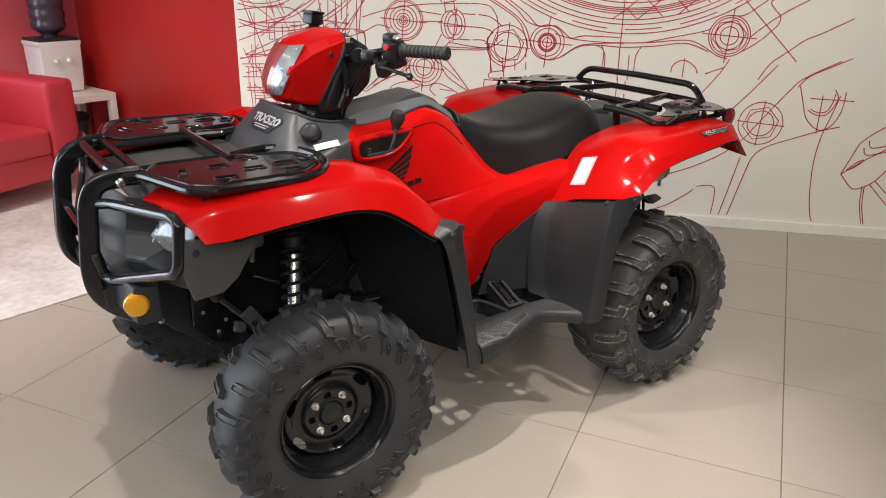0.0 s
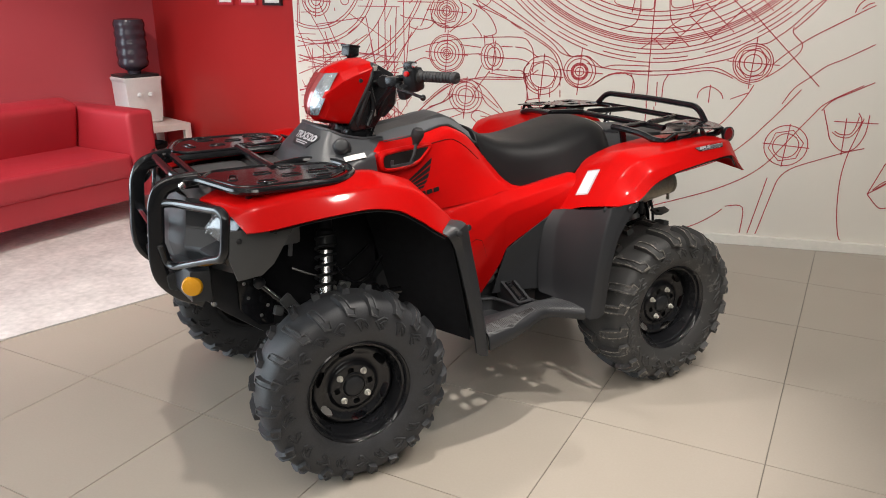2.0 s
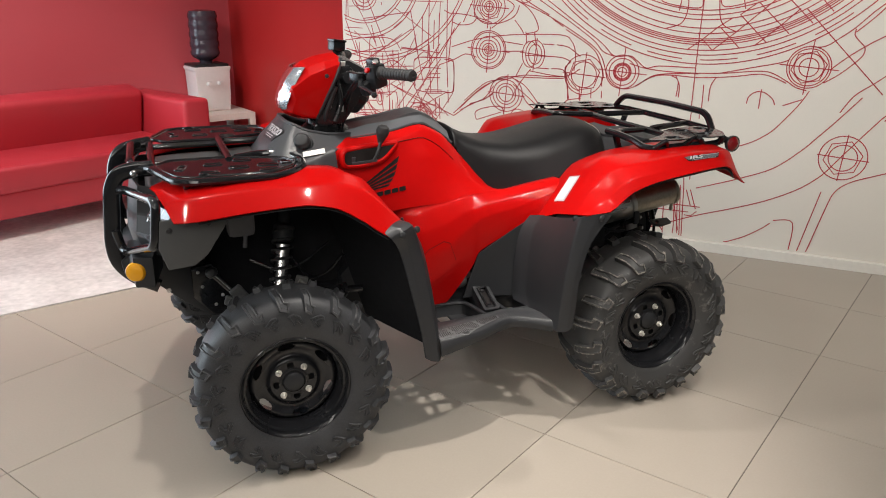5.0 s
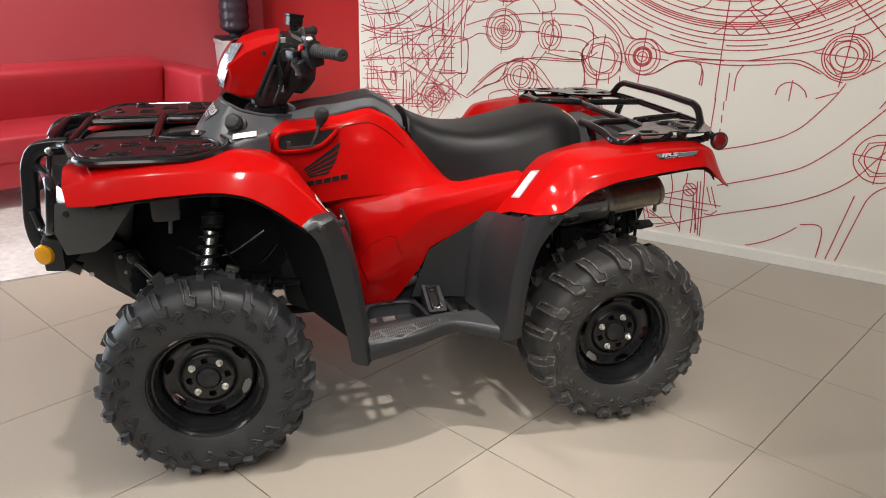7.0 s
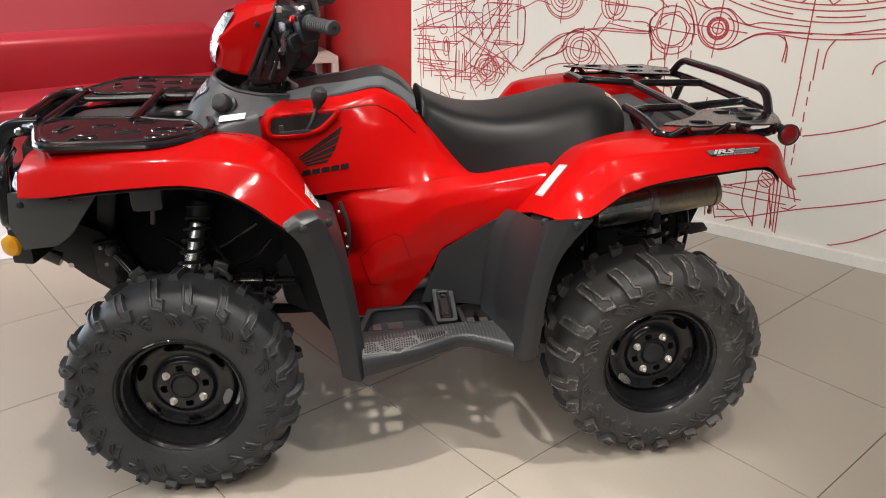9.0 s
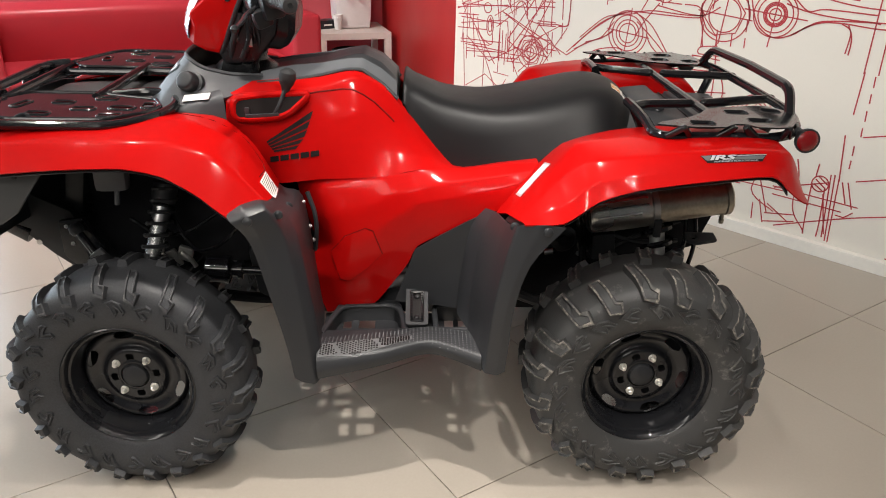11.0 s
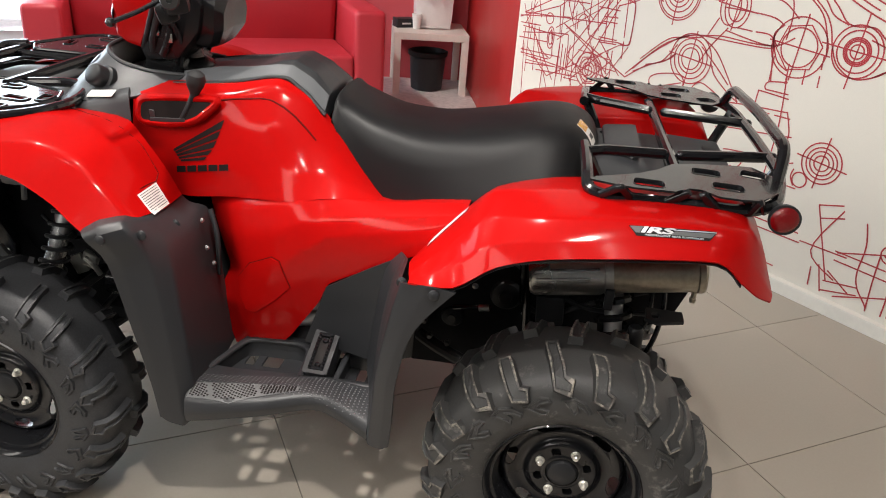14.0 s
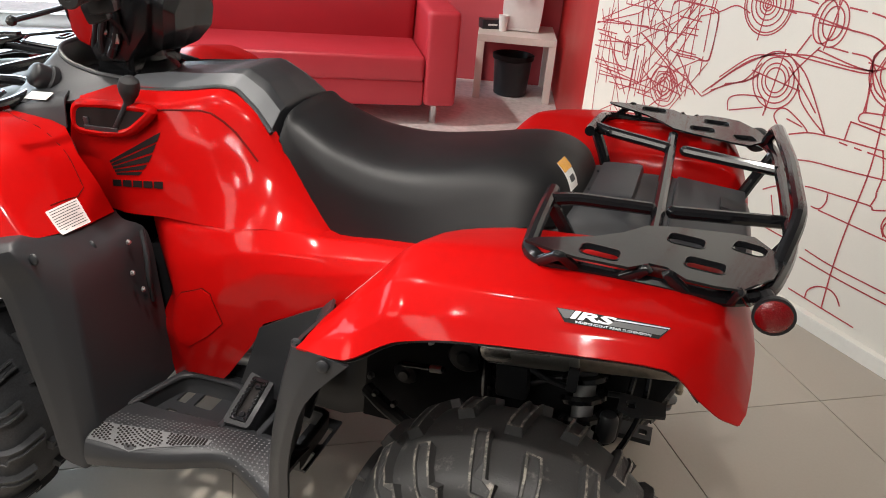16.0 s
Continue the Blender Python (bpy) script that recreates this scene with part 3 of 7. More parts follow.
SADDLE = bike_part("seat", shell([both(r) for r in SEAT], 0.01, 5, 0.40, 5, slack=.85), VINYL, "black vinyl saddle")

# console and head
CONSOLE = [
    [(.36, 0, 0.975), (.36, .06, 0.975), (.36, .085, 0.980), (.36, .15, 0.962)],
    [(.28, 0, 0.990), (.28, .055, 0.990), (.28, .075, 0.996), (.28, .145, 0.970)],
    [(.20, 0, 1.002), (.20, .055, 1.002), (.20, .08, 1.005), (.20, .135, 0.982)],
    [(.13, 0, 1.025), (.13, .06, 1.024), (.13, .085, 1.018), (.13, .120, 0.996)],
    [(.09, 0, 1.032), (.09, .065, 1.030), (.09, .085, 1.020), (.09, .118, 0.996)],
    [(.04, 0, 1.012), (.04, .07, 1.008), (.04, .09, 0.995), (.04, .128, 0.965)],
    [(-.002, 0, 0.972), (-.002, .08, 0.967), (-.002, .10, 0.962), (-.002, .142, 0.925)],
    [(-.006, 0, 0.930), (-.006, .08, 0.925), (-.006, .10, 0.920), (-.006, .142, 0.900)],
]
bike_part("console", shell([both(r) for r in CONSOLE], 0.006, 4, .10, slack=.25), GUARD, "dark grey tank-top console")
for s in (1, -1):
    band = [[(r[2][0], r[2][1] + .002, r[2][2] + .0022), (r[3][0], r[3][1] + .0030, r[3][2] + .0022)] for r in CONSOLE[:7]]
    bm = shell(band, 0.003, 4, 0, slack=.25)
    bike_part("console_band", bm if s > 0 else flip(bm), BANDGREY, "lighter grey band along the console")
for s in (1, -1):
    bike_part("console_seam", tube([(x, s * y, z) for x, y, z in ((.36, .151, .964), (.28, .146, .972), (.20, .136, .984), (.13, .121, .998), (.09, .119, .998), (.04, .129, .967), (-.005, .143, .928))], .0055, .01, sides=8), GUARD)
COWL = [
    [(.562, 0, 1.026), (.600, 0, .985), (.632, 0, .950), (.660, 0, .905)],
    [(.556, .085, 1.022), (.592, .100, .982), (.620, .120, .948), (.650, .150, .900)],
    [(.535, .122, 1.016), (.560, .150, .980), (.580, .180, .945), (.610, .225, .905)],
    [(.500, .136, .998), (.515, .170, .972), (.525, .200, .950), (.545, .240, .925)],
    [(.430, .132, .982), (.435, .165, .966), (.440, .190, .955), (.455, .232, .935)],
    [(.350, .118, .978), (.352, .130, .974), (.355, .146, .968), (.362, .175, .958)],
]
rows = [[(x, -y, z) for x, y, z in r] for r in reversed(COWL[1:])] + COWL
COWL_OB = bike_part("front_cowl", shell(rows, 0.006, 4, .12, slack=.2), GREY, "dark grey cowl with the model plate")
lip = [r[0] for r in COWL]
part("cowl_lip", tube([(x, -y, z) for x, y, z in reversed(lip[1:])] + lip, .0055, .02, sides=8), GREY, COWL_OB)
part("cowl_well", prism([(.548, .08), (.520, .118), (.44, .128), (.36, .112), (.36, -.112), (.44, -.128), (.520, -.118), (.548, -.08)], .012, Matrix.Translation((0, 0, .950)), .003), BLACK, COWL_OB, "black well round the steering head")
# flat grey shelf beside the cowl, with its white notice
for s in (1, -1):
    bm = shell([[(.62, .225, .900), (.60, .262, .898), (.585, .268, .880)], [(.52, .215, .935), (.505, .252, .930), (.50, .262, .895)],
                [(.445, .200, .958), (.43, .232, .950), (.425, .240, .890)]], 0.005, 3)
    SHELF = bike_part("cowl_side", bm if s > 0 else flip(bm), GREY)
    COWL_SIDE = SHELF if s > 0 else COWL_SIDE
side_on = Vector((.35, .80, .50)).to_track_quat("Z", "Y").to_matrix().to_4x4()
bm = lathe([(0, .036), (.017, .036), (.023, .032), (.026, .026), (.026, .004), (.032, 0), (.032, -.012), (0, -.012)], Matrix.Translation((.521, .178, .966)) @ side_on, 28)
bike_part("socket_cap", bm, BLACK, "round black socket cap")

# model plate on the cowl
def letters(text, size, mat, m, parent, name="lettering", depth=0.0008, bold=0.0):
    curve = bpy.data.curves.new("tmp_text", "FONT")
    curve.body, curve.size, curve.align_x, curve.align_y = text, size, "CENTER", "CENTER"
    curve.extrude, curve.offset, curve.resolution_u, curve.space_character = depth, bold, 2, 0.95
    ob = new("tmp_text", curve)
    me = bpy.data.meshes.new_from_object(ob.evaluated_get(bpy.context.evaluated_depsgraph_get()))
    bpy.data.objects.remove(ob)
    bpy.data.curves.remove(curve)
    me.name = name
    me.materials.clear()
    me.materials.append(mat)
    out = new(name, me)
    out.parent = parent
    out.matrix_basis = m
    return out


def frame_at(place, right, up):
    """A pose whose x and y run along right and up."""
    r = Vector(right).normalized()
    n = r.cross(Vector(up)).normalized()
    u = n.cross(r)
    return Matrix(((r.x, u.x, n.x, place[0]), (r.y, u.y, n.y, place[1]), (r.z, u.z, n.z, place[2]), (0, 0, 0, 1)))


HEAD = [
    [(.562, 0, 1.10), (.560, .035, 1.09), (.560, .046, 1.083), (.558, .050, 1.072), (.556, .038, 1.058), (.560, 0, 1.052)],
    [(.538, 0, 1.155), (.529, .064, 1.146), (.532, .090, 1.128), (.520, .094, 1.095), (.535, .075, 1.047), (.545, 0, 1.036)],
    [(.485, 0, 1.208), (.478, .080, 1.196), (.478, .114, 1.170), (.468, .116, 1.118), (.500, .095, 1.035), (.510, 0, 1.022)],
    [(.430, 0, 1.226), (.425, .098, 1.215), (.428, .128, 1.192), (.424, .126, 1.138), (.462, .107, 1.030), (.475, 0, 1.018)],
    [(.372, 0, 1.234), (.372, .102, 1.224), (.379, .124, 1.206), (.390, .130, 1.178), (.412, .127, 1.130), (.458, .100, 1.028)],
]
bm = shell(HEAD, 0.003, 1, 0.10, 2)
bm = join(bm, flip(shell(HEAD, 0.003, 1, 0.10, 2)))
head = bike_part("headlight_nacelle", bm, RED, "red headlight nacelle", sharp=14)
LENS = [
    [(.563, .022, 1.058), (.557, .042, 1.056), (.550, .060, 1.060)],
    [(.566, .032, 1.092), (.556, .060, 1.094), (.541, .082, 1.098)],
    [(.546, .040, 1.148), (.533, .068, 1.148), (.518, .088, 1.146)],
    [(.514, .046, 1.192), (.502, .066, 1.194), (.485, .086, 1.196)],
]
lens = part("headlight_lens", join(shell(LENS, 0.002, 3, 0.3), flip(shell(LENS, 0.002, 3, 0.3))), LAMP, head, "clear headlight lens over a bright reflector")
MID = [[(r[0][0] + .006, 0, r[0][2]), (r[0][0] + .005, .5 * r[0][1], r[0][2]), r[0]] for r in LENS]
part("lens_middle", shell([both(r) for r in MID], .002, 3, 0.3), TINT, head, "dark rose middle of the headlight glass")
part("nacelle_screw", lathe([(0, .004), (.006, .003), (.007, 0), (0, 0)], Matrix.Translation((.424, .1285, 1.170)) @ pose(0, 0, 0, -90, 0, 0), 12), BLACK, head)
part("nacelle_screw", lathe([(0, .005), (.008, .004), (.009, 0), (0, 0)], Matrix.Translation((.418, .098, 1.075)) @ pose(0, 0, 0, -90, 0, 0), 12), STEEL, head)

part("fork_bar", tube([(.395, .122, 1.135), (.425, .112, 1.055), (.432, .100, 1.020)], .0085, .02), BLACK, head)
part("rear_trim", tube([(.372, .104, 1.222), (.386, .131, 1.180), (.410, .128, 1.130), (.456, .101, 1.030)], .006, .02), BLACK, head)
part("maker_tag", box(.016, .002, .018, Matrix.Translation((.366, .113, 1.206)) @ pose(0, 0, 0, -30, 0, 0), 0), WHITE, head, "small white tag")

# instrument pod and steering head behind the nacelle
POD = [
    [(.385, 0, 1.226), (.378, .080, 1.218), (.385, .104, 1.185), (.410, .104, 1.130), (.440, .085, 1.050), (.450, 0, 1.040)],
    [(.340, 0, 1.222), (.335, .078, 1.212), (.335, .100, 1.165), (.345, .098, 1.110), (.370, .075, 1.045), (.38, 0, 1.030)],
    [(.278, 0, 1.190), (.276, .066, 1.180), (.278, .090, 1.135), (.284, .086, 1.075), (.310, .060, 1.035), (.32, 0, 1.028)],
    [(.262, 0, 1.150), (.262, .050, 1.146), (.264, .070, 1.120), (.268, .066, 1.080), (.290, .046, 1.045), (.30, 0, 1.036)],
    [(.262, 0, 1.150), (.263, 0, 1.140), (.266, 0, 1.120), (.268, 0, 1.085), (.290, 0, 1.050), (.30, 0, 1.036)],
]
bm = join(shell(POD, 0.0, 1, .12, 2), flip(shell(POD, 0.0, 1, .12, 2)))
bm = lathe([(.052, .94), (.045, .99), (.035, 1.06), (0, 1.06)], Matrix.Translation((.40, 0, 0)), 16, bm)
bike_part("instrument_pod", bm, HEADBLACK, "black instrument pod", sharp=20)
FORK = [(.392, 1.205), (.340, 1.200), (.300, 1.140), (.312, 1.080), (.366, 1.010), (.452, 1.000), (.462, 1.030), (.416, 1.130)]
fork = bike_part("fork_cover", prism(FORK, .216, Matrix(((1, 0, 0, 0), (0, 0, 1, -.108), (0, 1, 0, 0), (0, 0, 0, 1))), .012), HEADBLACK, "black cover round the steering head", sharp=25)
part("cover_bolt", lathe([(0, .006), (.006, .005), (.009, .002), (.009, 0), (0, 0)], Matrix.Translation((.415, .110, 1.070)) @ pose(0, 0, 0, -90, 0, 0), 14), STEEL, fork, "bright steel bolt")
part("cover_rib", tube([(.388, .112, 1.150), (.372, .116, 1.080), (.400, .116, 1.020)], .009, .03), HEADBLACK, fork)
part("cover_clip", box(.016, .006, .022, Matrix.Translation((.378, .120, 1.062)), .002), STEEL, fork)
part("cover_foot", prism([(.475, .960), (.372, .960), (.366, .985), (.380, 1.012), (.460, 1.010)], .17, Matrix(((1, 0, 0, 0), (0, 0, 1, -.085), (0, 1, 0, 0), (0, 0, 0, 1))), .008), HEADBLACK, fork)
bike_part("steering_boot", lathe([(.10, .955), (.085, .985), (.060, 1.00), (.05, 1.03), (0, 1.03)], Matrix.Translation((.415, 0, 0)) @ Matrix.Diagonal((1, .9, 1, 1)), 20), HEADBLACK)

# handlebar with grips, switch boxes, levers, reservoir and cables
bar = bike_part("handlebar", tube([(.222, .400, 1.192), (.300, .235, 1.188), (.375, .095, 1.150), (.375, -.095, 1.150), (.300, -.235, 1.188), (.222, -.400, 1.192)], .011, .05), GLOSS, "black tubular handlebar")
for s in (1, -1):
    a, b = Vector((.222, s * .405, 1.192)), Vector((.283, s * .270, 1.189))
    way = (a - b).normalized()
    m = Matrix.Translation(b) @ way.to_track_quat("Z", "Y").to_matrix().to_4x4()
    prof = [(0, 0), (.021, 0), (.022, .005), (.0165, .009)]
    for i in range(9):
        h = .012 + .0128 * i
        prof += [(.0150, h), (.0150, h + .002), (.0172, h + .0032), (.0172, h + .0106), (.0150, h + .0118)]
    prof += [(.0158, .130), (.0185, .134), (.0190, .139), (.0165, .146), (.006, .147), (.005, .144), (0, .144)]
    part("grip", lathe(prof, m, 20), GRIP, bar, "ribbed black rubber grip")
    bm = box(.052, .050, .075, Matrix.Translation((.293, s * .247, 1.178)) @ pose(0, 0, 0, 0, 12, s * 24), .012)
    bm = box(.030, .040, .030, Matrix.Translation((.300, s * .240, 1.218)) @ pose(0, 0, 0, 0, 10, s * 24), .008, bm)
    bm = box(.045, .036, .045, Matrix.Translation((.318, s * .235, 1.140)) @ pose(0, 0, 0, 0, 20, s * 24), .012, bm)
    part("switch_box", bm, HEADBLACK, bar, "black switch housing")
    part("lever", tube([(.335, s * .215, 1.165), (.352, s * .260, 1.150), (.345, s * .330, 1.146), (.346, s * .405, 1.141)], .0068, .03, flat=.7), HEADBLACK, bar, "black brake lever")
    part("lever_ball", lathe([(0, -.010), (.007, -.007), (.010, 0), (.007, .007), (0, .010)], Matrix.Translation((.346, s * .409, 1.141)), 14), HEADBLACK, bar)
    part("lever_perch", box(.05, .045, .03, Matrix.Translation((.335, s * .195, 1.170)) @ pose(0, 0, 0, 0, 0, s * 30), .008), HEADBLACK, bar)
    part("clamp", lathe([(0, -.018), (.019, -.018), (.021, -.014), (.021, .014), (.019, .018), (0, .018)], Matrix.Translation((.352, s * .150, 1.166)) @ pose(0, 0, 0, 90, 0, s * -30), 16), HEADBLACK, bar)
part("start_button", lathe([(0, .009), (.008, .008), (.009, 0), (0, 0)], Matrix.Translation((.323, .262, 1.197)) @ pose(0, 0, 0, 0, 80, 20), 14), RED, bar, "red push button")
part("horn_button", lathe([(0, .006), (.009, .005), (.010, 0), (0, 0)], Matrix.Translation((.300, .268, 1.222)) @ pose(0, 0, 0, -30, 20, 0), 14), STEEL, bar)
bm = box(.052, .044, .036, Matrix.Translation((.305, -.230, 1.238)) @ pose(0, 0, 0, 0, -8, 20), .008)
bm = box(.056, .048, .008, Matrix.Translation((.303, -.230, 1.257)) @ pose(0, 0, 0, 0, -8, 20), .003, bm)
part("fluid_reservoir", bm, HEADBLACK, bar, "black brake fluid reservoir")
for k in range(3):
    p = [(.33 + .01 * (k % 3), .23 - .012 * k, 1.165), (.355 + .006 * k, .17 - .010 * k, 1.125 - .008 * k), (.352 + .012 * k, .11 - .006 * k, 1.070), (.372 + .010 * k, .085 - .005 * k, .985)]
    part("cable", tube(p, .0042 + .0006 * (k % 2), .06, sides=8), HEADBLACK, bar)
    p = [(.325 + .01 * (k % 3), -.22 + .012 * k, 1.180), (.345 + .006 * k, -.16 + .010 * k, 1.120), (.362 + .010 * k, -.10, 1.05), (.38 + .01 * k, -.075, .985)]
    part("cable", tube(p, .0042, .06, sides=8), HEADBLACK, bar)
part("cable_clip", box(.018, .012, .026, Matrix.Translation((.392, .098, 1.048)), .003), STEEL, bar)

# shift lever in its gate
gate_rim = rounded([(.408, .226, .944), (.408, .231, .890), (.335, .232, .891), (.272, .230, .903), (.214, .220, .957), (.300, .218, .951)], .024, True)
gate = bike_part("shift_gate", tube([(p.x, p.y - .002, p.z) for p in gate_rim], 0.0140, .0, True, 12, flat=.75), RED, "moulded red rim of the shift gate")
back = plate([(.404, .940), (.404, .893), (.335, .894), (.276, .906), (.222, .952)], [], .003, Matrix(((1, 0, 0, 0), (0, -.18, -1, .402), (0, 1, 0, 0), (0, 0, 0, 1))))
part("gate_slot", back, INK, gate, "black slotted gate")
part("gate_step", box(.085, .004, .012, Matrix.Translation((.335, .2400, .902)) @ pose(0, 0, 0, -10, 4, 0), .002), GREY, gate)
part("gate_step", box(.012, .004, .022, Matrix.Translation((.372, .2390, .912)) @ pose(0, 0, 0, -10, 0, 0), .002), GREY, gate)
lever = bike_part("shift_lever", tube([(.306, .236, .903), (.290, .236, .930), (.274, .224, .972)], .0055, .02), BLACK, "black shift lever")
part("shift_knob", lathe([(0, -.030), (.009, -.028), (.012, -.016), (.019, -.002), (.022, .012), (.019, .026), (.010, .033), (0, .034)], Matrix.Translation((.271, .223, .986)) @ pose(0, 0, 0, -6, -12, 0), 18), GRIP, lever, "pear-shaped black knob")

# guards and running boards
F_GUARD = [
    [(.368, .558, .760), (.338, .540, .778), (.304, .500, .778), (.290, .44, .758), (.292, .37, .745), (.306, .26, .735)],
    [(.352, .574, .746), (.318, .576, .762), (.276, .552, .773), (.264, .45, .743), (.272, .37, .728), (.286, .26, .718)],
    [(.318, .560, .690), (.290, .556, .690), (.245, .530, .690), (.226, .480, .690), (.232, .38, .690), (.245, .24, .690)],
    [(.284, .560, .560), (.262, .556, .560), (.222, .535, .560), (.200, .500, .560), (.212, .38, .560), (.225, .24, .560)],
    [(.252, .560, .420), (.235, .556, .420), (.202, .543, .420), (.180, .512, .420), (.196, .38, .420), (.210, .24, .420)],
    [(.238, .560, .330), (.220, .556, .315), (.190, .550, .305), (.170, .522, .318), (.186, .38, .340), (.200, .24, .350)],
]
R_GUARD = [
    [(-.392, .590, .752), (-.340, .588, .757), (-.285, .572, .748), (-.268, .50, .725), (-.255, .37, .702), (-.235, .318, .690)],
    [(-.318, .588, .655), (-.298, .586, .655), (-.262, .570, .655), (-.246, .50, .645), (-.226, .36, .640), (-.20, .315, .640)],
    [(-.288, .585, .535), (-.270, .583, .535), (-.242, .568, .535), (-.228, .50, .530), (-.206, .37, .525), (-.18, .315, .525)],
    [(-.282, .580, .430), (-.264, .578, .430), (-.234, .564, .430), (-.220, .51, .425), (-.198, .385, .420), (-.17, .33, .420)],
    [(-.277, .576, .362), (-.259, .574, .350), (-.229, .560, .347), (-.215, .52, .358), (-.193, .41, .385), (-.17, .34, .390)],
]
PANEL = [
    [(-.240, .322, .680), (-.225, .318, .540), (-.19, .33, .398)],
    [(-.165, .310, .634), (-.150, .305, .520), (-.13, .31, .398)],
    [(-.080, .297, .577), (-.070, .292, .490), (-.06, .295, .398)],
    [(-.054, .289, .558), (-.028, .285, .480), (.00, .285, .398)],
]
BOARD = [
    [(.192, .40, .372), (.190, .455, .382), (.187, .495, .392), (.186, .545, .380), (.184, .556, .345), (.182, .552, .322)],
    [(.120, .40, .372), (.120, .445, .382), (.120, .488, .394), (.120, .545, .384), (.120, .554, .358), (.118, .550, .336)],
    [(.018, .39, .372), (.018, .425, .384), (.018, .472, .396), (.018, .522, .388), (.018, .531, .368), (.018, .527, .348)],
    [(-.085, .385, .376), (-.085, .405, .388), (-.085, .440, .396), (-.085, .482, .392), (-.085, .490, .374), (-.085, .486, .354)],
    [(-.150, .385, .376), (-.150, .405, .386), (-.150, .450, .392), (-.150, .498, .388), (-.150, .507, .370), (-.150, .503, .350)],
    [(-.222, .385, .376), (-.222, .420, .384), (-.222, .480, .388), (-.222, .535, .382), (-.222, .545, .362), (-.222, .540, .340)],
]
for s in (1, -1):
    for name, rows, mat, label in (("front_splash_guard", F_GUARD, GUARD, "dark moulded front splash guard"), ("rear_splash_guard", R_GUARD, GUARD, "dark moulded rear splash guard"),
                                   ("side_panel", PANEL, BLACK, "black textured side panel"), ("footboard", BOARD, GUARD, "dark footboard with a dimpled tread")):
        bm = shell(rows, 0.006 if name != "footboard" else 0.010, 4, 0.3 if name == "footboard" else 0.14)
        made = bike_part(name, bm if s > 0 else flip(bm), mat, label)
        if name == "footboard":
            board = made
            tread = BVHTree.FromPolygons([v.co for v in board.data.vertices], [p.vertices for p in board.data.polygons])

            def top_at(x, y):
                hit = tread.ray_cast(Vector((x, y, .5)), Vector((0, 0, -1)))[0]
                return hit.z if hit else .385

            dots = bmesh.new()
            for i in range(41):
                x = .180 - .0097 * i
                f = min(1, max(0, (x + .085) / .27)) if x > -.085 else min(1, max(0, (-.085 - x) / .137))
                inner = .405 + (.045 if x > -.085 else .02) * f
                outer = .482 + (.062 if x > -.085 else .052) * f
                for j in range(10):
                    y = inner + (outer - inner) * (j + .5 + .5 * (i % 2)) / 10.5
                    lathe([(0, .0012), (.0016, .0009), (.0023, 0), (0, 0)], Matrix.Translation((x, s * y, top_at(x, s * y) - .0003)), 5, dots)
            part("tread_texture", dots, PAD, board)
            rows = []
            for j in range(13):
                x = .183 - .0194 * j
                f = (x + .05) / .233
                lo, hi = .464 + .038 * f, .478 + .064 * min(1, f * 1.7)
                rows.append([(x, lo + (hi - lo) * q / 3, top_at(x, s * (lo + (hi - lo) * q / 3)) + .0016) for q in range(4)])
            bm = shell(rows, .0012, 1, 0, smooth=False)
            part("edge_strip", bm if s > 0 else flip(bm), PAD, board, "lighter grey dimpled edge strip")
            # the dimples' shade, put on as thin black hexagons
            pits = bmesh.new()
            for i in range(34):
                x = .177 - .0066 * i
                f = (x + .05) / .233
                lo, hi = .464 + .038 * f, .478 + .064 * min(1, f * 1.7)
                for j in range(6):
                    y = lo + (hi - lo) * (j + .6 + .5 * (i % 2)) / 7.0
                    if min(abs(x + .5 * (y - lo) - .150), abs(x + .5 * (y - lo) - .045)) > .005 and hi - lo > .014:
                        prism([(.0027 * math.cos(q * math.pi / 3), .0027 * math.sin(q * math.pi / 3)) for q in range(6)], .0006, Matrix.Translation((x, s * y, top_at(x, s * y) + .0016)), 0, pits)
            part("pit_shade", pits, INK, board)
            holes = [slot(cx, cy, w, .056, ends=.12) for cx, w in ((.131, .024), (.077, .045), (-.150, .024), (-.196, .040)) for cy in (.294, .377)]
            bm = plate([(.196, .235), (.192, .420), (.018, .415), (-.085, .405), (-.222, .405), (-.222, .235)], holes, .006, Matrix.Translation((0, 0, .326)))
            part("board_floor", bm if s > 0 else flip(bm), BLACK, board)
            lip = [(.188, .420, .374), (.168, .340, .374), (.150, .284, .374), (.120, .268, .374), (.020, .264, .374), (-.012, .282, .374), (-.024, .340, .376), (-.030, .410, .380)]
            part("board_rib", tube([(x, s * y, z) for x, y, z in lip], .0085, .02, flat=.7), GUARD, board)
            rows = [[(x, y - .030, z + .002), (x, y, z + .003), (x * .97 + .003, y + .012, .330)] for x, y, z in glide(lip, 3)]
            bm = shell(rows, .003, 1, .2, smooth=False)
            part("tray_wall", bm if s > 0 else flip(bm), GUARD, board)
            pit = [(-.108, .270, .376), (-.206, .270, .376), (-.212, .405, .382), (-.112, .410, .382)]
            part("board_rib", tube([(x, s * y, z) for x, y, z in pit], .0075, .02, True, flat=.7), GUARD, board)
            for p, q in zip(pit, pit[1:] + pit[:1]):
                bm = shell([[p, (p[0] * .99 - .001, p[1], .330)], [q, (q[0] * .99 - .001, q[1], .330)]], .003, 1, 0, smooth=False)
                part("tray_wall", bm if s > 0 else flip(bm), GUARD, board)
            part("tray_back", box(.270, .010, .090, Matrix.Translation((.062, s * .236, .385)), .003), UNDER, board)
            # raised channel with the serrated peg
            tilt = Matrix.Translation((-.061, s * .338, .402)) @ pose(0, 0, 0, s * -22, 0, 0)
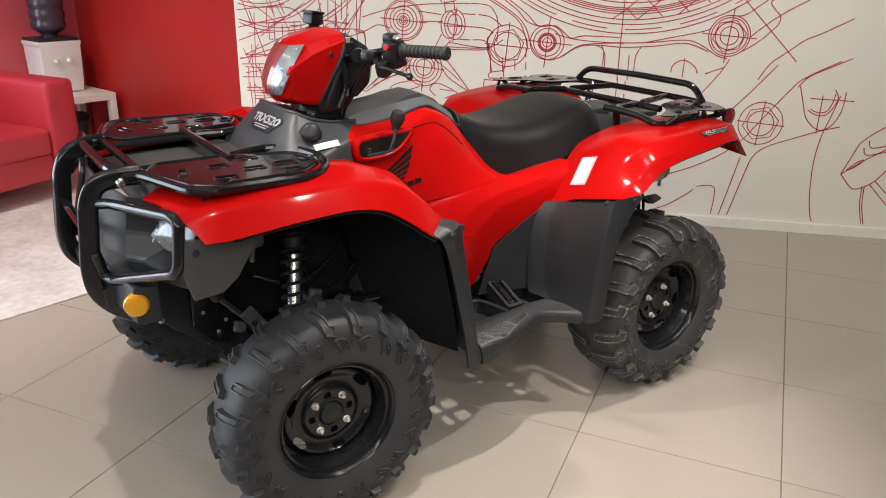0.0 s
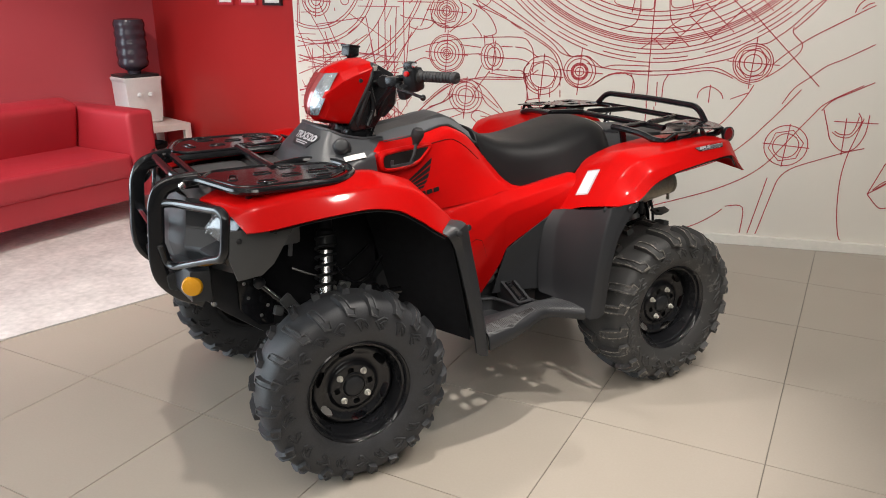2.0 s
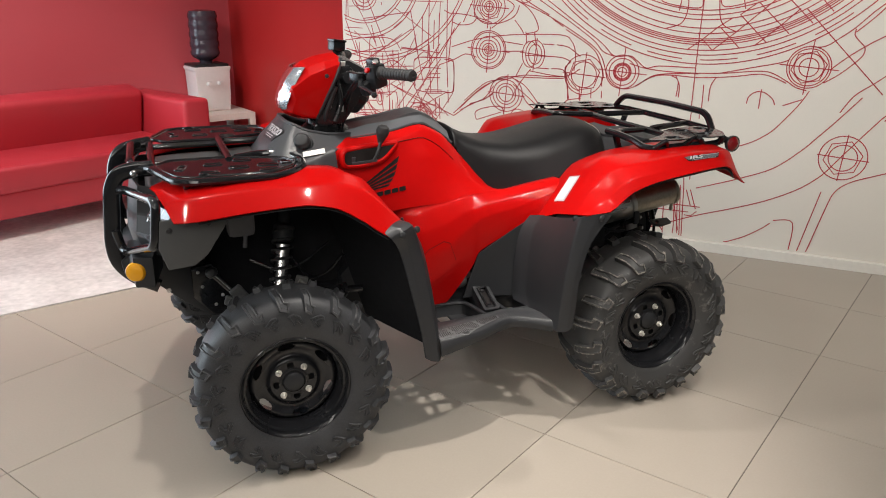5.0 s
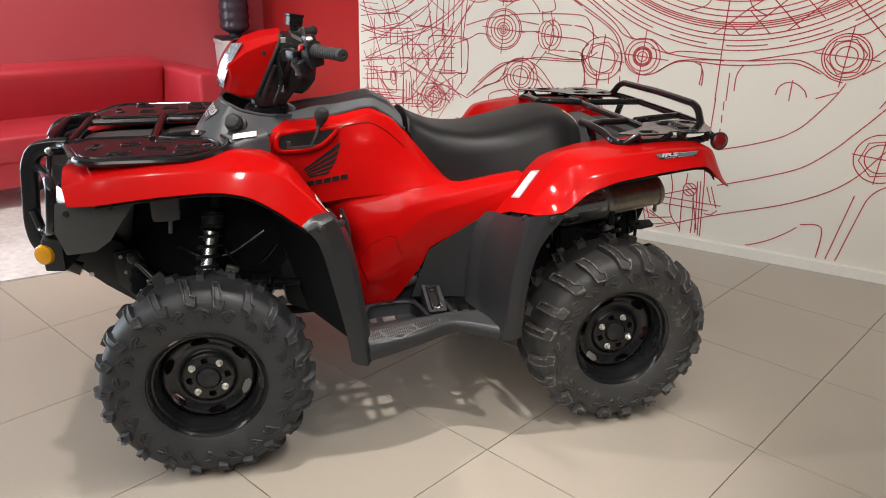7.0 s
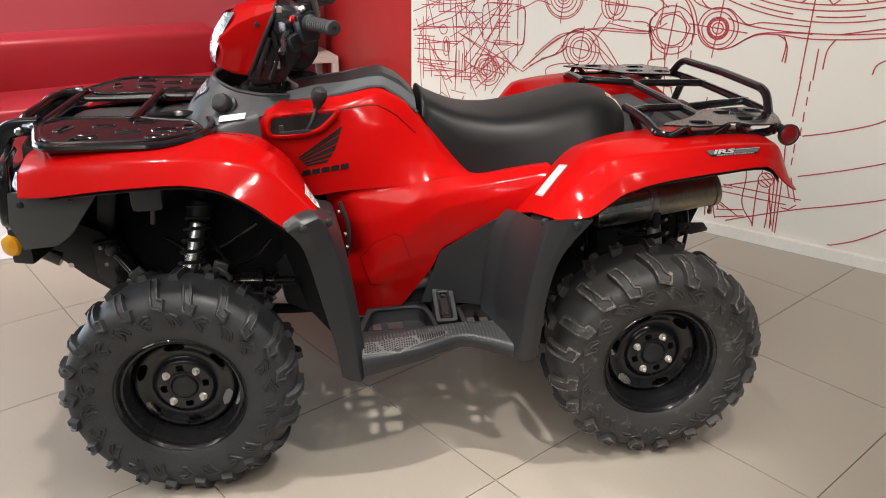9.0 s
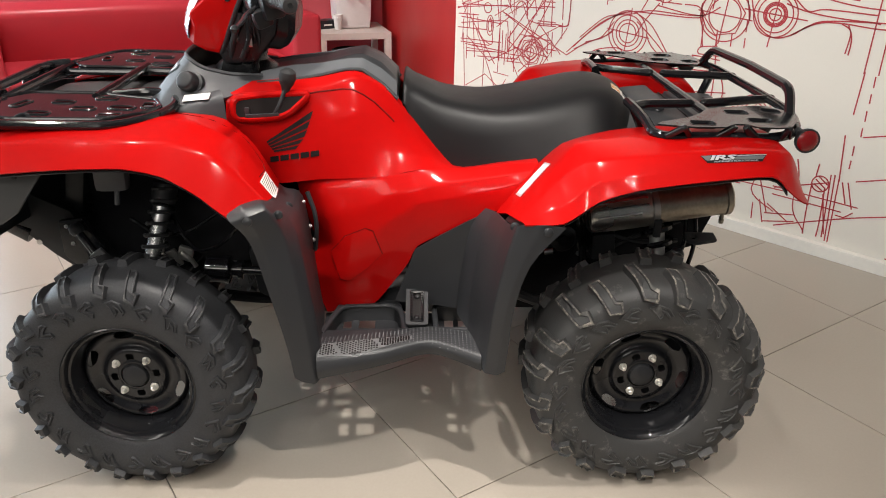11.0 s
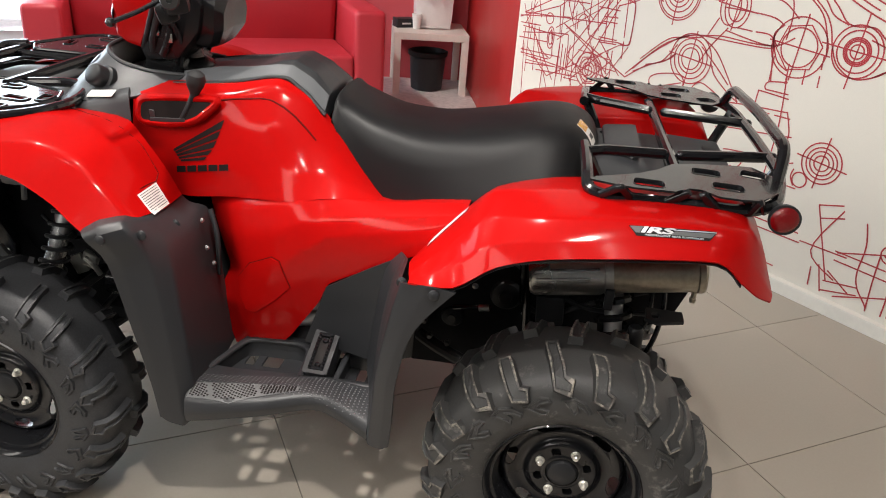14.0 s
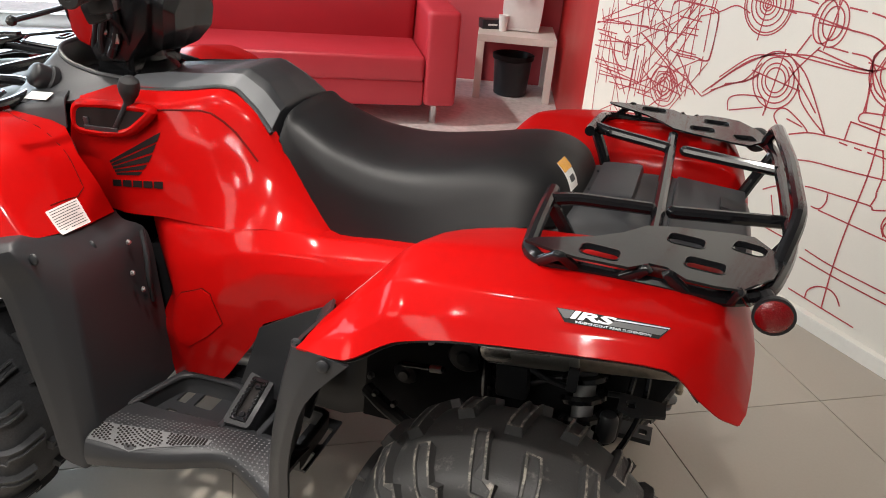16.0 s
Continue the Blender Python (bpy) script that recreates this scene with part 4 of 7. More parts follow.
            part("peg_mount", box(.060, .128, .060, tilt @ Matrix.Translation((0, 0, -.023)), .008), GUARD, board)
            frame_bm = plate(slot(0, 0, .060, .128, ends=.14), [slot(0, 0, .038, .108, ends=.10)], .010, tilt @ Matrix.Translation((0, 0, .006)))
            part("peg_frame", frame_bm, BLACK, board)
            part("foot_peg", box(.038, .108, .002, tilt @ Matrix.Translation((0, 0, .009)), 0), INK, board, "sunken slot of the foot peg")
            studs = plate(slot(0, 0, .036, .104, ends=.12), [slot(0, 0, .022, .088, ends=.12)], .004, tilt @ Matrix.Translation((0, 0, .012)))
            for q in range(11):
                for dx in (-.0145, .0145):
                    studs = box(.006, .0045, .006, tilt @ Matrix.Translation((dx, -.045 + .0090 * q, .0185)), 0, studs)
            for dy in (-.034, .036):
                studs = lathe([(0, .006), (.006, .005), (.008, 0), (0, 0)], tilt @ Matrix.Translation((0, dy, .010)), 10, studs)
            part("peg_teeth", studs, GLOSS, board, "serrated black metal foot peg")
for s in (1, -1):
    for x, y, z in ((.316, .577, .752), (.256, .528, .750), (.258, .386, .716), (-.352, .5925, .742), (-.282, .545, .735)):
        bm = lathe([(0, .006), (.006, .005), (.010, .003), (.011, 0), (0, 0)], Matrix.Translation((x, s * y, z)) @ pose(0, 0, 0, -85 * s, 0, 0), 14)
        bike_part("rivet", bm, BLACK)

# dark liners under the mudguards
for rows, name in ((F_FENDER[1:], "front_liner"), (R_FENDER[:-2], "rear_liner")):
    rows = [r[-4:] for r in rows]
    inner = [[(x, y * .985 - .004, z - .012 - .01 * (i < 2)) for i, (x, y, z) in enumerate(r)] for r in rows]
    bike_part(name, shell(inner, 0.003), BLACK)
    bike_part(name, flip(shell(inner, 0.003)), BLACK)

# rear rack
RZ = .945
RAIL = [(-.600, .200, RZ), (-.603, .270, RZ), (-.606, .360, RZ - .006), (-.608, .418, RZ - .020), (-.634, .441, RZ - .023), (-.900, .437, RZ - .023), (-.955, .412, RZ - .014), (-.978, .330, RZ), (-.993, .240, RZ), (-.996, 0, RZ)]
rack = bike_part("rear_rack", tube(RAIL + [(x, -y, z) for x, y, z in reversed(RAIL[:-1])], .0120, .04), GLOSS, "black tubular rear carrier")
part("rack_hoop", tube([(-.972, -.330, RZ), (-.982, -.278, 1.000), (-.992, .0, 1.005), (-.990, .262, 1.002), (-.970, .330, RZ)], .0125, .04), GLOSS, rack)
part("cross_tube", tube([(-.775, -.300, RZ - .009), (-.785, .290, RZ - .009)], .0120, 0), GLOSS, rack)
RACK_PLATE = [(-.608, .450), (-.620, .432), (-.700, .386), (-.740, .348), (-.772, .302), (-.815, .284), (-.905, .264), (-.935, .262), (-.978, .330), (-.958, .400), (-.915, .462), (-.880, .468), (-.840, .466), (-.812, .440), (-.788, .440), (-.762, .467), (-.690, .470), (-.668, .466), (-.648, .462)]
RACK_SLOTS = [(-.717, .436, .060, .042, -4), (-.834, .332, .058, .042, -4), (-.864, .408, .060, .042, -4), (-.926, .314, .050, .044, -14)]
for s in (1, -1):
    for at in ([(-.608, .245, RZ), (-.640, .222, RZ), (-.768, .190, RZ - .004)], [(-.806, .186, RZ - .004), (-1.003, .140, RZ)]):
        bar_bm = tube([(x, s * y, z) for x, y, z in at], .0115, .03)
        part("long_tube", bar_bm, GLOSS, rack)
        for x, y, z in at:
            part("tube_end", lathe([(0, -.0115), (.006, -.0098), (.0100, -.0056), (.0115, 0), (.0100, .0056), (.006, .0098), (0, .0115)], Matrix.Translation((x, s * y, z)), 12), GLOSS, rack)
    part("rack_leg", tube([(-.985, s * .25, RZ), (-.950, s * .235, .87), (-.93, s * .22, .82)], .0125, .03), GLOSS, rack)
    part("rack_leg", tube([(-.603, s * .250, RZ), (-.640, s * .225, .88), (-.66, s * .21, .83)], .0125, .03), GLOSS, rack)
    holes = [slot(*h) for h in RACK_SLOTS]
    bm = plate(RACK_PLATE, holes, .004, Matrix.Translation((0, 0, RZ + .006)))
    part("rack_plate", bm if s > 0 else flip(bm), GLOSS, rack, "black pressed plate with slots")
    for h in holes:
        rows = [[(x, y, RZ + .0105) for x, y in h + h[:1]], [(.92 * x + .08 * sum(p[0] for p in h) / len(h), .92 * y + .08 * sum(p[1] for p in h) / len(h), RZ + .001) for x, y in h + h[:1]]]
        bm = shell(rows, .002, 1, 0, smooth=False)
        part("slot_rim", bm if s > 0 else flip(bm), GLOSS, rack)
    for a, b, c in (((-.632, .448), (-.664, .470), (-.690, .444)), ((-.752, .444), (-.790, .452), (-.768, .440)), ((-.845, .444), (-.812, .452), (-.832, .440)), ((-.905, .444), (-.912, .462), (-.930, .430))):
        leg = tube([(a[0], s * a[1], RZ - .020), (b[0], s * b[1], RZ + .008), (c[0], s * c[1], RZ - .022)], .0062, .008, flat=1.3)
        part("plate_brace", leg, GLOSS, rack)
    m = Matrix.Translation((-.964, s * .436, .920)) @ pose(0, 0, 0, -90 * s, 0, 0)
    part("side_reflector_mount", lathe([(0, 0), (.022, 0), (.027, .004), (.029, .012), (.029, .017), (0, .017)], m, 28), BLACK, rack)
    lens_bm = lathe([(0, .024), (.012, .0235), (.022, .020), (.026, .016), (0, .016)], m, 28)
    part("side_reflector", lens_bm, TAIL, rack, "round red reflector")
    part("reflector_bracket", tube([(-.950, s * .415, RZ - .012), (-.962, s * .436, .925)], .012, 0), BLACK, rack)

# tool tray under the rear rack and seat tail
TRAY = [
    [(-.585, 0, .872), (-.585, .14, .872), (-.585, .20, .842), (-.585, .245, .825)],
    [(-.640, 0, .905), (-.640, .12, .903), (-.640, .175, .862), (-.640, .245, .835)],
    [(-.700, 0, .900), (-.700, .13, .897), (-.700, .185, .862), (-.700, .245, .842)],
    [(-.780, 0, .888), (-.780, .17, .886), (-.780, .20, .868), (-.780, .25, .852)],
    [(-.880, 0, .880), (-.880, .17, .878), (-.880, .20, .862), (-.880, .25, .850)],
    [(-.950, 0, .868), (-.950, .15, .866), (-.950, .18, .850), (-.945, .25, .835)],
    [(-.968, 0, .800), (-.968, .15, .800), (-.965, .18, .795), (-.955, .25, .790)],
]
tray = bike_part("tool_tray", shell([both(r) for r in TRAY], .006), GREY, "dark grey tool compartment lid")
for s in (1, -1):
    part("tray_rib", tube([(-.650, s * .05, .905), (-.69, s * .085, .903), (-.72, s * .10, .898)], .010, .02, flat=.5), GREY, tray)
part("tray_seam", box(.004, .33, .003, Matrix.Translation((-.792, 0, .8865)), .001), INK, tray)
part("tray_hump", box(.085, .21, .030, Matrix.Translation((-.692, 0, .906)) @ pose(0, 0, 0, 0, 6, 0), .012), GREY, tray)
part("tray_lid", box(.140, .30, .016, Matrix.Translation((-.872, 0, .8850)) @ pose(0, 0, 0, 0, -3, 0), .006), GREY, tray, "dark grey lid of the tool box")
part("tray_latch", box(.05, .06, .008, Matrix.Translation((-.915, -.03, .894)) @ pose(0, 0, 0, 0, -8, 0), .003), BLACK, tray)

# silencer
m = Matrix.Translation((-.500, .238, .640)) @ pose(0, 0, 0, 0, -81.5, 2)
muffler = bike_part("silencer", lathe([(0, .185), (.047, .185), (.052, .19), (.052, .205), (.050, .209), (.050, .385), (.053, .388), (.053, .400), (.050, .404), (.030, .410), (.028, .395), (0, .395)], m, 36), MUFFLER, "heat-stained steel silencer")
part("heat_shield", lathe([(0, .02), (.046, .02), (.052, .03), (.054, .10), (.054, .175), (.050, .186), (0, .186)], m, 36), ALU2, muffler, "brushed dark heat shield")
for a in (40, 62, 84):
    part("shield_rib", box(.008, .003, .14, m @ Matrix.Rotation(radians(a - 90), 4, "Z") @ Matrix.Translation((0, .0545, .105)), .001), STEEL, muffler)
part("pipe_band", lathe([(.050, .186), (.056, .188), (.056, .204), (.050, .206)], m, 36, closed=True), ALU2, muffler)
part("drain_bolt", lathe([(0, -.022), (.006, -.022), (.008, -.012), (.006, -.010), (.006, .01), (0, .01)], Matrix.Translation((-.885, .245, .648)), 10), MUFFLER, muffler)
part("muffler_bracket", box(.02, .012, .05, Matrix.Translation((-.70, .285, .625)), .003), BLACK, muffler)

# front bumper bars
def both_sides(name, build, mat, label="", parent=None):
    made = []
    for s in (1, -1):
        bm = build()
        made.append(bike_part(name, bm if s > 0 else flip(bm), mat, label, parent))
    return made


bumper = bike_part("front_bumper", tube([(1.030, -.190, .925), (1.045, -.14, .935), (1.045, .14, .935), (1.030, .190, .925)], .013, .04), GLOSS, "black tubular front bumper")
both_sides("bumper_upright", lambda: tube([(.985, .205, .925), (1.035, .190, .922), (1.084, .174, .908), (1.106, .170, .862), (1.122, .170, .690), (1.114, .172, .630), (1.070, .180, .580), (1.000, .190, .545)], .015, .030, sides=20, flat=1.6, square=.6), GLOSS, "flattened black bumper upright", bumper)
both_sides("bumper_loop", lambda: tube([(1.085, .180, .860), (1.065, .215, .866), (.992, .470, .893), (.985, .492, .880), (.996, .495, .785), (1.003, .482, .765), (1.082, .215, .672), (1.096, .190, .680), (1.108, .192, .738)], .0135, .035, sides=12), GLOSS, "bent black lamp guard", bumper)
part("bumper_crossbar", tube([(1.108, -.170, .775), (1.112, .170, .775)], .012, 0), GLOSS, bumper)
both_sides("bumper_bolt", lambda: lathe([(0, .010), (.007, .009), (.010, .006), (.012, 0), (0, 0)], Matrix.Translation((1.035, .222, .915)) @ pose(0, 0, 0, -90, 0, 0), 12), STEEL, "", bumper)

# front rack
FZ = .928
frack = bike_part("front_rack", tube([(1.020, -.170, FZ), (.985, -.215, FZ), (.985, .215, FZ), (1.020, .170, FZ)], .012, .02), GLOSS, "black tubular front carrier")
def f_tube():
    return tube([(1.035, .190, FZ - .004), (.990, .225, FZ), (.930, .410, FZ - .002), (.890, .440, FZ - .002), (.640, .435, FZ - .004), (.565, .370, FZ), (.540, .270, FZ), (.570, .165, FZ + .004), (.640, .120, FZ + .004), (.735, .150, FZ)], .0115, .045)
both_sides("rack_tube", f_tube, GLOSS, "", frack)
both_sides("rack_rail", lambda: tube([(.985, .150, FZ - .006), (.735, .155, FZ - .006)], .010, 0), GLOSS, "", frack)
part("cross_tube", tube([(.757, -.200, FZ + .002), (.757, .200, FZ + .002)], .0135, 0), GLOSS, frack)
F_OUT = [(.985, .228), (.925, .395), (.885, .425), (.660, .420), (.585, .355), (.565, .290), (.600, .215), (.690, .190), (.760, .160), (.940, .160)]
F_HOLES = [slot(.905, .285, .022, .060, -14), slot(.812, .262, .050, .026), slot(.722, .222, .050, .026), slot(.742, .322, .055, .026), slot(.655, .310, .060, .030, -6), slot(.600, .285, .028, .050, 10), slot(.830, .370, .055, .026), slot(.660, .378, .055, .024, 4)]
def f_plate():
    bm = plate(F_OUT, F_HOLES, .005, Matrix.Translation((0, 0, FZ + .002)))
    return bm


both_sides("rack_plate", f_plate, GLOSS, "black pressed plate with slots", frack)
both_sides("plate_rim", lambda: tube([(x * .985 + .011, y * .97 + .008, FZ + .006) for x, y in F_OUT], .0050, .02, True, 8), GLOSS, "", frack)
for h in F_HOLES:
    both_sides("slot_rim", lambda: tube([(x, y, FZ + .007) for x, y in h], .0036, 0, True, 6), GLOSS, "", frack)
both_sides("rack_leg", lambda: tube([(.900, .425, FZ), (.895, .40, .885)], .010, 0), GLOSS, "", frack)
both_sides("rack_leg", lambda: tube([(.640, .425, FZ), (.640, .40, .89)], .010, 0), GLOSS, "", frack)
both_sides("plate_brace", lambda: tube([(.870, .425, FZ), (.845, .395, FZ + .014), (.815, .425, FZ)], .0055, .02), GLOSS, "", frack)

# grey lid between the rack's sides
LID = [
    [(1.010, 0, .862), (1.010, .16, .862), (1.005, .235, .850)],
    [(.980, 0, .890), (.980, .15, .888), (.980, .245, .868)],
    [(.860, 0, .898), (.860, .15, .896), (.860, .245, .876)],
    [(.775, 0, .898), (.775, .14, .896), (.775, .245, .880)],
    [(.755, 0, .886), (.755, .14, .886), (.755, .245, .878)],
    [(.735, 0, .898), (.735, .13, .896), (.735, .245, .884)],
    [(.650, 0, .905), (.650, .12, .902), (.650, .245, .890)],
]
bike_part("front_lid", shell([both(r) for r in LID], .006, 3), LIDGREY, "dark grey front storage lid")

# grey front cowl with the two lamps
NOSE = [
    [(.975, .500, .842), (.987, .500, .790), (.975, .495, .735), (.936, .480, .700)],
    [(.990, .455, .800), (.992, .450, .775), (.982, .440, .730), (.950, .430, .695)],
    [(.885, .430, .862), (.910, .425, .790), (1.002, .410, .742), (.965, .390, .690)],
    [(.890, .310, .868), (.915, .310, .784), (1.028, .300, .742), (.990, .300, .680)],
    [(1.030, .235, .882), (1.040, .230, .800), (1.050, .225, .730), (1.030, .225, .660)],
    [(1.050, .120, .884), (1.065, .120, .800), (1.075, .120, .730), (1.055, .120, .640)],
    [(1.052, .0, .884), (1.070, .0, .800), (1.080, .0, .730), (1.060, .0, .640)],
]
rows = NOSE + [[(x, -y, z) for x, y, z in r] for r in reversed(NOSE[:-1])]
nose = bike_part("front_nose", shell(rows, .006, 1, .12, 2, smooth=False), BLACK, "dark grey faceted front nose moulding", sharp=10)
SIDE = [(.980, .842), (.786, .836), (.862, .728), (.900, .702), (.970, .700), (.990, .765)]
both_sides("nose_side", lambda: prism(SIDE, .012, Matrix(((1, 0, 0, 0), (.15, 0, 1, .348), (0, 1, 0, 0), (0, 0, 0, 1))), .004), NOSEGREY, "grey nose side with a bolt", nose)
both_sides("nose_bolt", lambda: lathe([(0, .006), (.006, .005), (.009, 0), (0, 0)], Matrix.Translation((.958, .503, .812)) @ pose(0, 0, 0, -90, 0, 0), 12), BLACK, "", nose)
both_sides("nose_bolt", lambda: lathe([(0, .005), (.005, .004), (.007, 0), (0, 0)], Matrix.Translation((.852, .487, .818)) @ pose(0, 0, 0, -90, 0, 0), 12), BLACK, "", nose)
def lamp_glass():
    return shell([[(.940, .330, .862), (.948, .330, .830), (.955, .330, .795)], [(.982, .378, .868), (1.014, .352, .818), (.996, .376, .794)],
                  [(.985, .420, .868), (1.000, .422, .835), (.982, .422, .786)], [(.945, .488, .858), (.956, .492, .838), (.948, .490, .815)]], .003, 1, .15, smooth=False)
both_sides("nose_lamp", lamp_glass, GLASSY, "clear wedge-shaped headlamp", nose)

for k in range(3):
    both_sides("lamp_ridge", lambda: tube([(1.012 - .010 * k, .362 + .022 * k, .806 + .004 * k), (.992 - .010 * k, .372 + .024 * k, .850)], .0022, 0, sides=6), STEEL, "", nose)
both_sides("nose_post", lambda: prism([(-.006, -.038), (.008, -.038), (.010, .036), (-.004, .040)], .016, Matrix.Translation((.968, .322, .828)) @ pose(0, 0, 0, 90, 0, 20), .003), NOSEGREY, "", nose)
# skid plate, reflectors
CHIN = [(1.105, .640), (1.100, .598), (1.024, .566), (.939, .486), (.826, .398), (.70, .345), (.52, .325), (.52, .36), (.70, .385), (.79, .47), (.880, .62), (1.02, .690)]
chin = bike_part("skid_plate", prism(CHIN, .40, Matrix(((1, 0, 0, 0), (0, 0, 1, -.20), (0, 1, 0, 0), (0, 0, 0, 1))), .008), BLACK, "black plastic skid plate")
both_sides("reflector_wing", lambda: prism([(1.085, .16), (1.066, .345), (1.01, .36), (.98, .16)], .095, Matrix.Translation((0, 0, .600)), .008), BLACK, "", chin)
both_sides("front_reflector", lambda: lathe([(0, .010), (.012, .0095), (.026, .006), (.030, 0), (.030, -.012), (0, -.012)], Matrix.Translation((1.062, .345, .651)) @ Vector((.40, .90, .10)).to_track_quat("Z", "Y").to_matrix().to_4x4(), 28), AMBER, "round amber reflector", chin)
both_sides("skid_bolt", lambda: lathe([(0, .006), (.008, .005), (.009, 0), (0, 0)], Matrix.Translation((.976, .198, .528)) @ pose(0, 0, 0, -90, 0, 0), 12), STEEL, "", chin)

# suspension, drive shafts and engine
def coil(a, b, r, wire, turns, bm=None):
    a, b = Vector(a), Vector(b)
    q = (b - a).to_track_quat("Z", "Y")
    n, length = turns * 14, (b - a).length
    pts = [a + q @ Vector((r * math.cos(2 * math.pi * i / 14), r * math.sin(2 * math.pi * i / 14), length * i / n)) for i in range(n + 1)]
    return tube(pts, wire, 0.0005, sides=6, bm=bm)


def strut(a, b, prof):
    a, b = Vector(a), Vector(b)
    return lathe(prof, Matrix.Translation(a) @ (b - a).to_track_quat("Z", "Y").to_matrix().to_4x4(), 18)


for s in (1, -1):
    a, b = (.655, s * .312, .455), (.600, s * .205, .740)
    shock = bike_part("front_shock", strut(a, b, [(0, 0), (.012, 0), (.012, .03), (.024, .03), (.024, .215), (0, .217)]), STEEL, "front shock absorber with a bright body")
    part("spring", coil((.650, s * .300, .485), (.604, s * .212, .715), .031, .0055, 8), BLACK, shock)
    part("shock_top", strut((.615, s * .234, .662), b, [(0, 0), (.030, 0), (.032, .01), (.032, .05), (.020, .06), (.020, .11), (0, .11)]), BLACK, shock)
    part("spring_seat", strut((.648, s * .298, .480), (.640, s * .284, .52), [(0, 0), (.036, 0), (.038, .006), (.03, .010), (0, .012)]), BLACK, shock)
    bike_part("upper_arm", tube([(.760, s * .130, .470), (.665, s * .380, .395), (.560, s * .130, .470)], .014, .04), BLACK)
    bike_part("lower_arm", tube([(.800, s * .120, .330), (.660, s * .400, .255), (.520, s * .120, .330)], .016, .04), BLACK)
    bike_part("tie_rod", tube([(.560, s * .080, .400), (.560, s * .390, .350)], .008, 0), BLACK)
    boot = [(0, 0), (.022, 0)]
    for k in range(7):
        boot += [(.046 - .003 * k, .012 + .012 * k), (.036 - .002 * k, .018 + .012 * k)]
    boot += [(.016, .11), (.014, .26), (0, .26)]
    bike_part("drive_shaft", strut((.6475, s * .40, .300), (.6475, s * .13, .345), boot), BLACK)
    bike_part("knuckle", box(.07, .05, .17, Matrix.Translation((.655, s * .395, .33)), .015), BLACK)
    bike_part("rear_arm", tube([(-.44, s * .130, .330), (-.640, s * .350, .265), (-.80, s * .130, .330)], .017, .04), BLACK)
    bike_part("rear_arm", tube([(-.50, s * .130, .450), (-.645, s * .340, .390), (-.76, s * .130, .450)], .014, .04), BLACK)
    bike_part("drive_shaft", strut((-.6475, s * .355, .300), (-.6475, s * .10, .345), boot), BLACK)
    rs = bike_part("rear_shock", strut((-.735, s * .285, .400), (-.712, s * .195, .690), [(0, 0), (.012, 0), (.012, .04), (.021, .04), (.021, .22), (.010, .222), (.010, .30), (0, .30)]), ALU, "rear shock absorber with a black spring")
    part("spring", coil((-.730, s * .272, .440), (-.714, s * .203, .665), .036, .0095, 6), GLOSS, rs)
    part("spring_seat", strut((-.714, s * .203, .660), (-.712, s * .195, .70), [(0, 0), (.034, 0), (.038, .006), (.03, .012), (0, .014)]), GLOSS, rs)
    bike_part("rear_knuckle", box(.08, .05, .19, Matrix.Translation((-.655, s * .345, .33)), .015), BLACK)
bike_part("rear_hitch", plate([(-.03, -.026), (.05, -.026), (.05, .026), (-.03, .026)], [slot(-.010, 0, .02, .02)], .012, Matrix.Translation((-.84, 0, .33))), BLACK)
bike_part("front_housing", box(.46, .30, .32, Matrix.Translation((.62, 0, .60)), .04), UNDER)
bike_part("rear_housing", box(.52, .30, .36, Matrix.Translation((-.50, 0, .56)), .05), UNDER)
bike_part("rear_skid", prism([(-.20, .30), (-.66, .30), (-.80, .40), (-.80, .55), (-.60, .50), (-.22, .42)], .30, Matrix(((1, 0, 0, 0), (0, 0, 1, -.15), (0, 1, 0, 0), (0, 0, 0, 1))), .02), UNDER)
bm = lathe([(0, -.03), (.014, -.03), (.020, -.02), (.020, .02), (.014, .03), (0, .03)], Matrix.Translation((-.775, .255, .52)), 14)
bike_part("brake_fitting", bm, BLACK)
bm = plate([(-.050, -.012), (.030, -.020), (.036, .012), (.010, .024), (-.050, .016)], [slot(.012, .002, .018, .016)], .010, Matrix.Translation((-.820, .262, .585)) @ pose(0, 0, 0, -20, 0, 8))
bike_part("hanger_lug", bm, BLACK, "black hanger lug with a round eye")

# frame, engine and final drives fill the middle
frame_bm = tube([(.90, .13, .62), (.55, .13, .70), (.30, .12, .66), (.10, .12, .74), (-.45, .13, .76), (-.88, .14, .78)], .016, .08)
frame_bm = tube([(.88, .13, .60), (.70, .12, .36), (.45, .11, .31), (-.50, .11, .31), (-.62, .12, .44), (-.80, .13, .76)], .016, .08, bm=frame_bm)
bike_part("frame_tube", frame_bm, UNDER)
frame_bm = tube([(.90, -.13, .62), (.55, -.13, .70), (.30, -.12, .66), (.10, -.12, .74), (-.45, -.13, .76), (-.88, -.14, .78)], .016, .08)
frame_bm = tube([(.88, -.13, .60), (.70, -.12, .36), (.45, -.11, .31), (-.50, -.11, .31), (-.62, -.12, .44), (-.80, -.13, .76)], .016, .08, bm=frame_bm)
bike_part("frame_tube", frame_bm, UNDER)
bike_part("radiator", box(.05, .34, .26, Matrix.Translation((.86, 0, .735)) @ pose(0, 0, 0, 0, -10, 0), .006), BLACK, "black radiator")
bike_part("front_final_drive", lathe([(0, -.07), (.05, -.07), (.075, -.04), (.08, 0), (.075, .04), (.05, .07), (0, .07)], Matrix.Translation((.6475, 0, .345)) @ pose(0, 0, 0, 90, 0, 0), 24), BLACK)
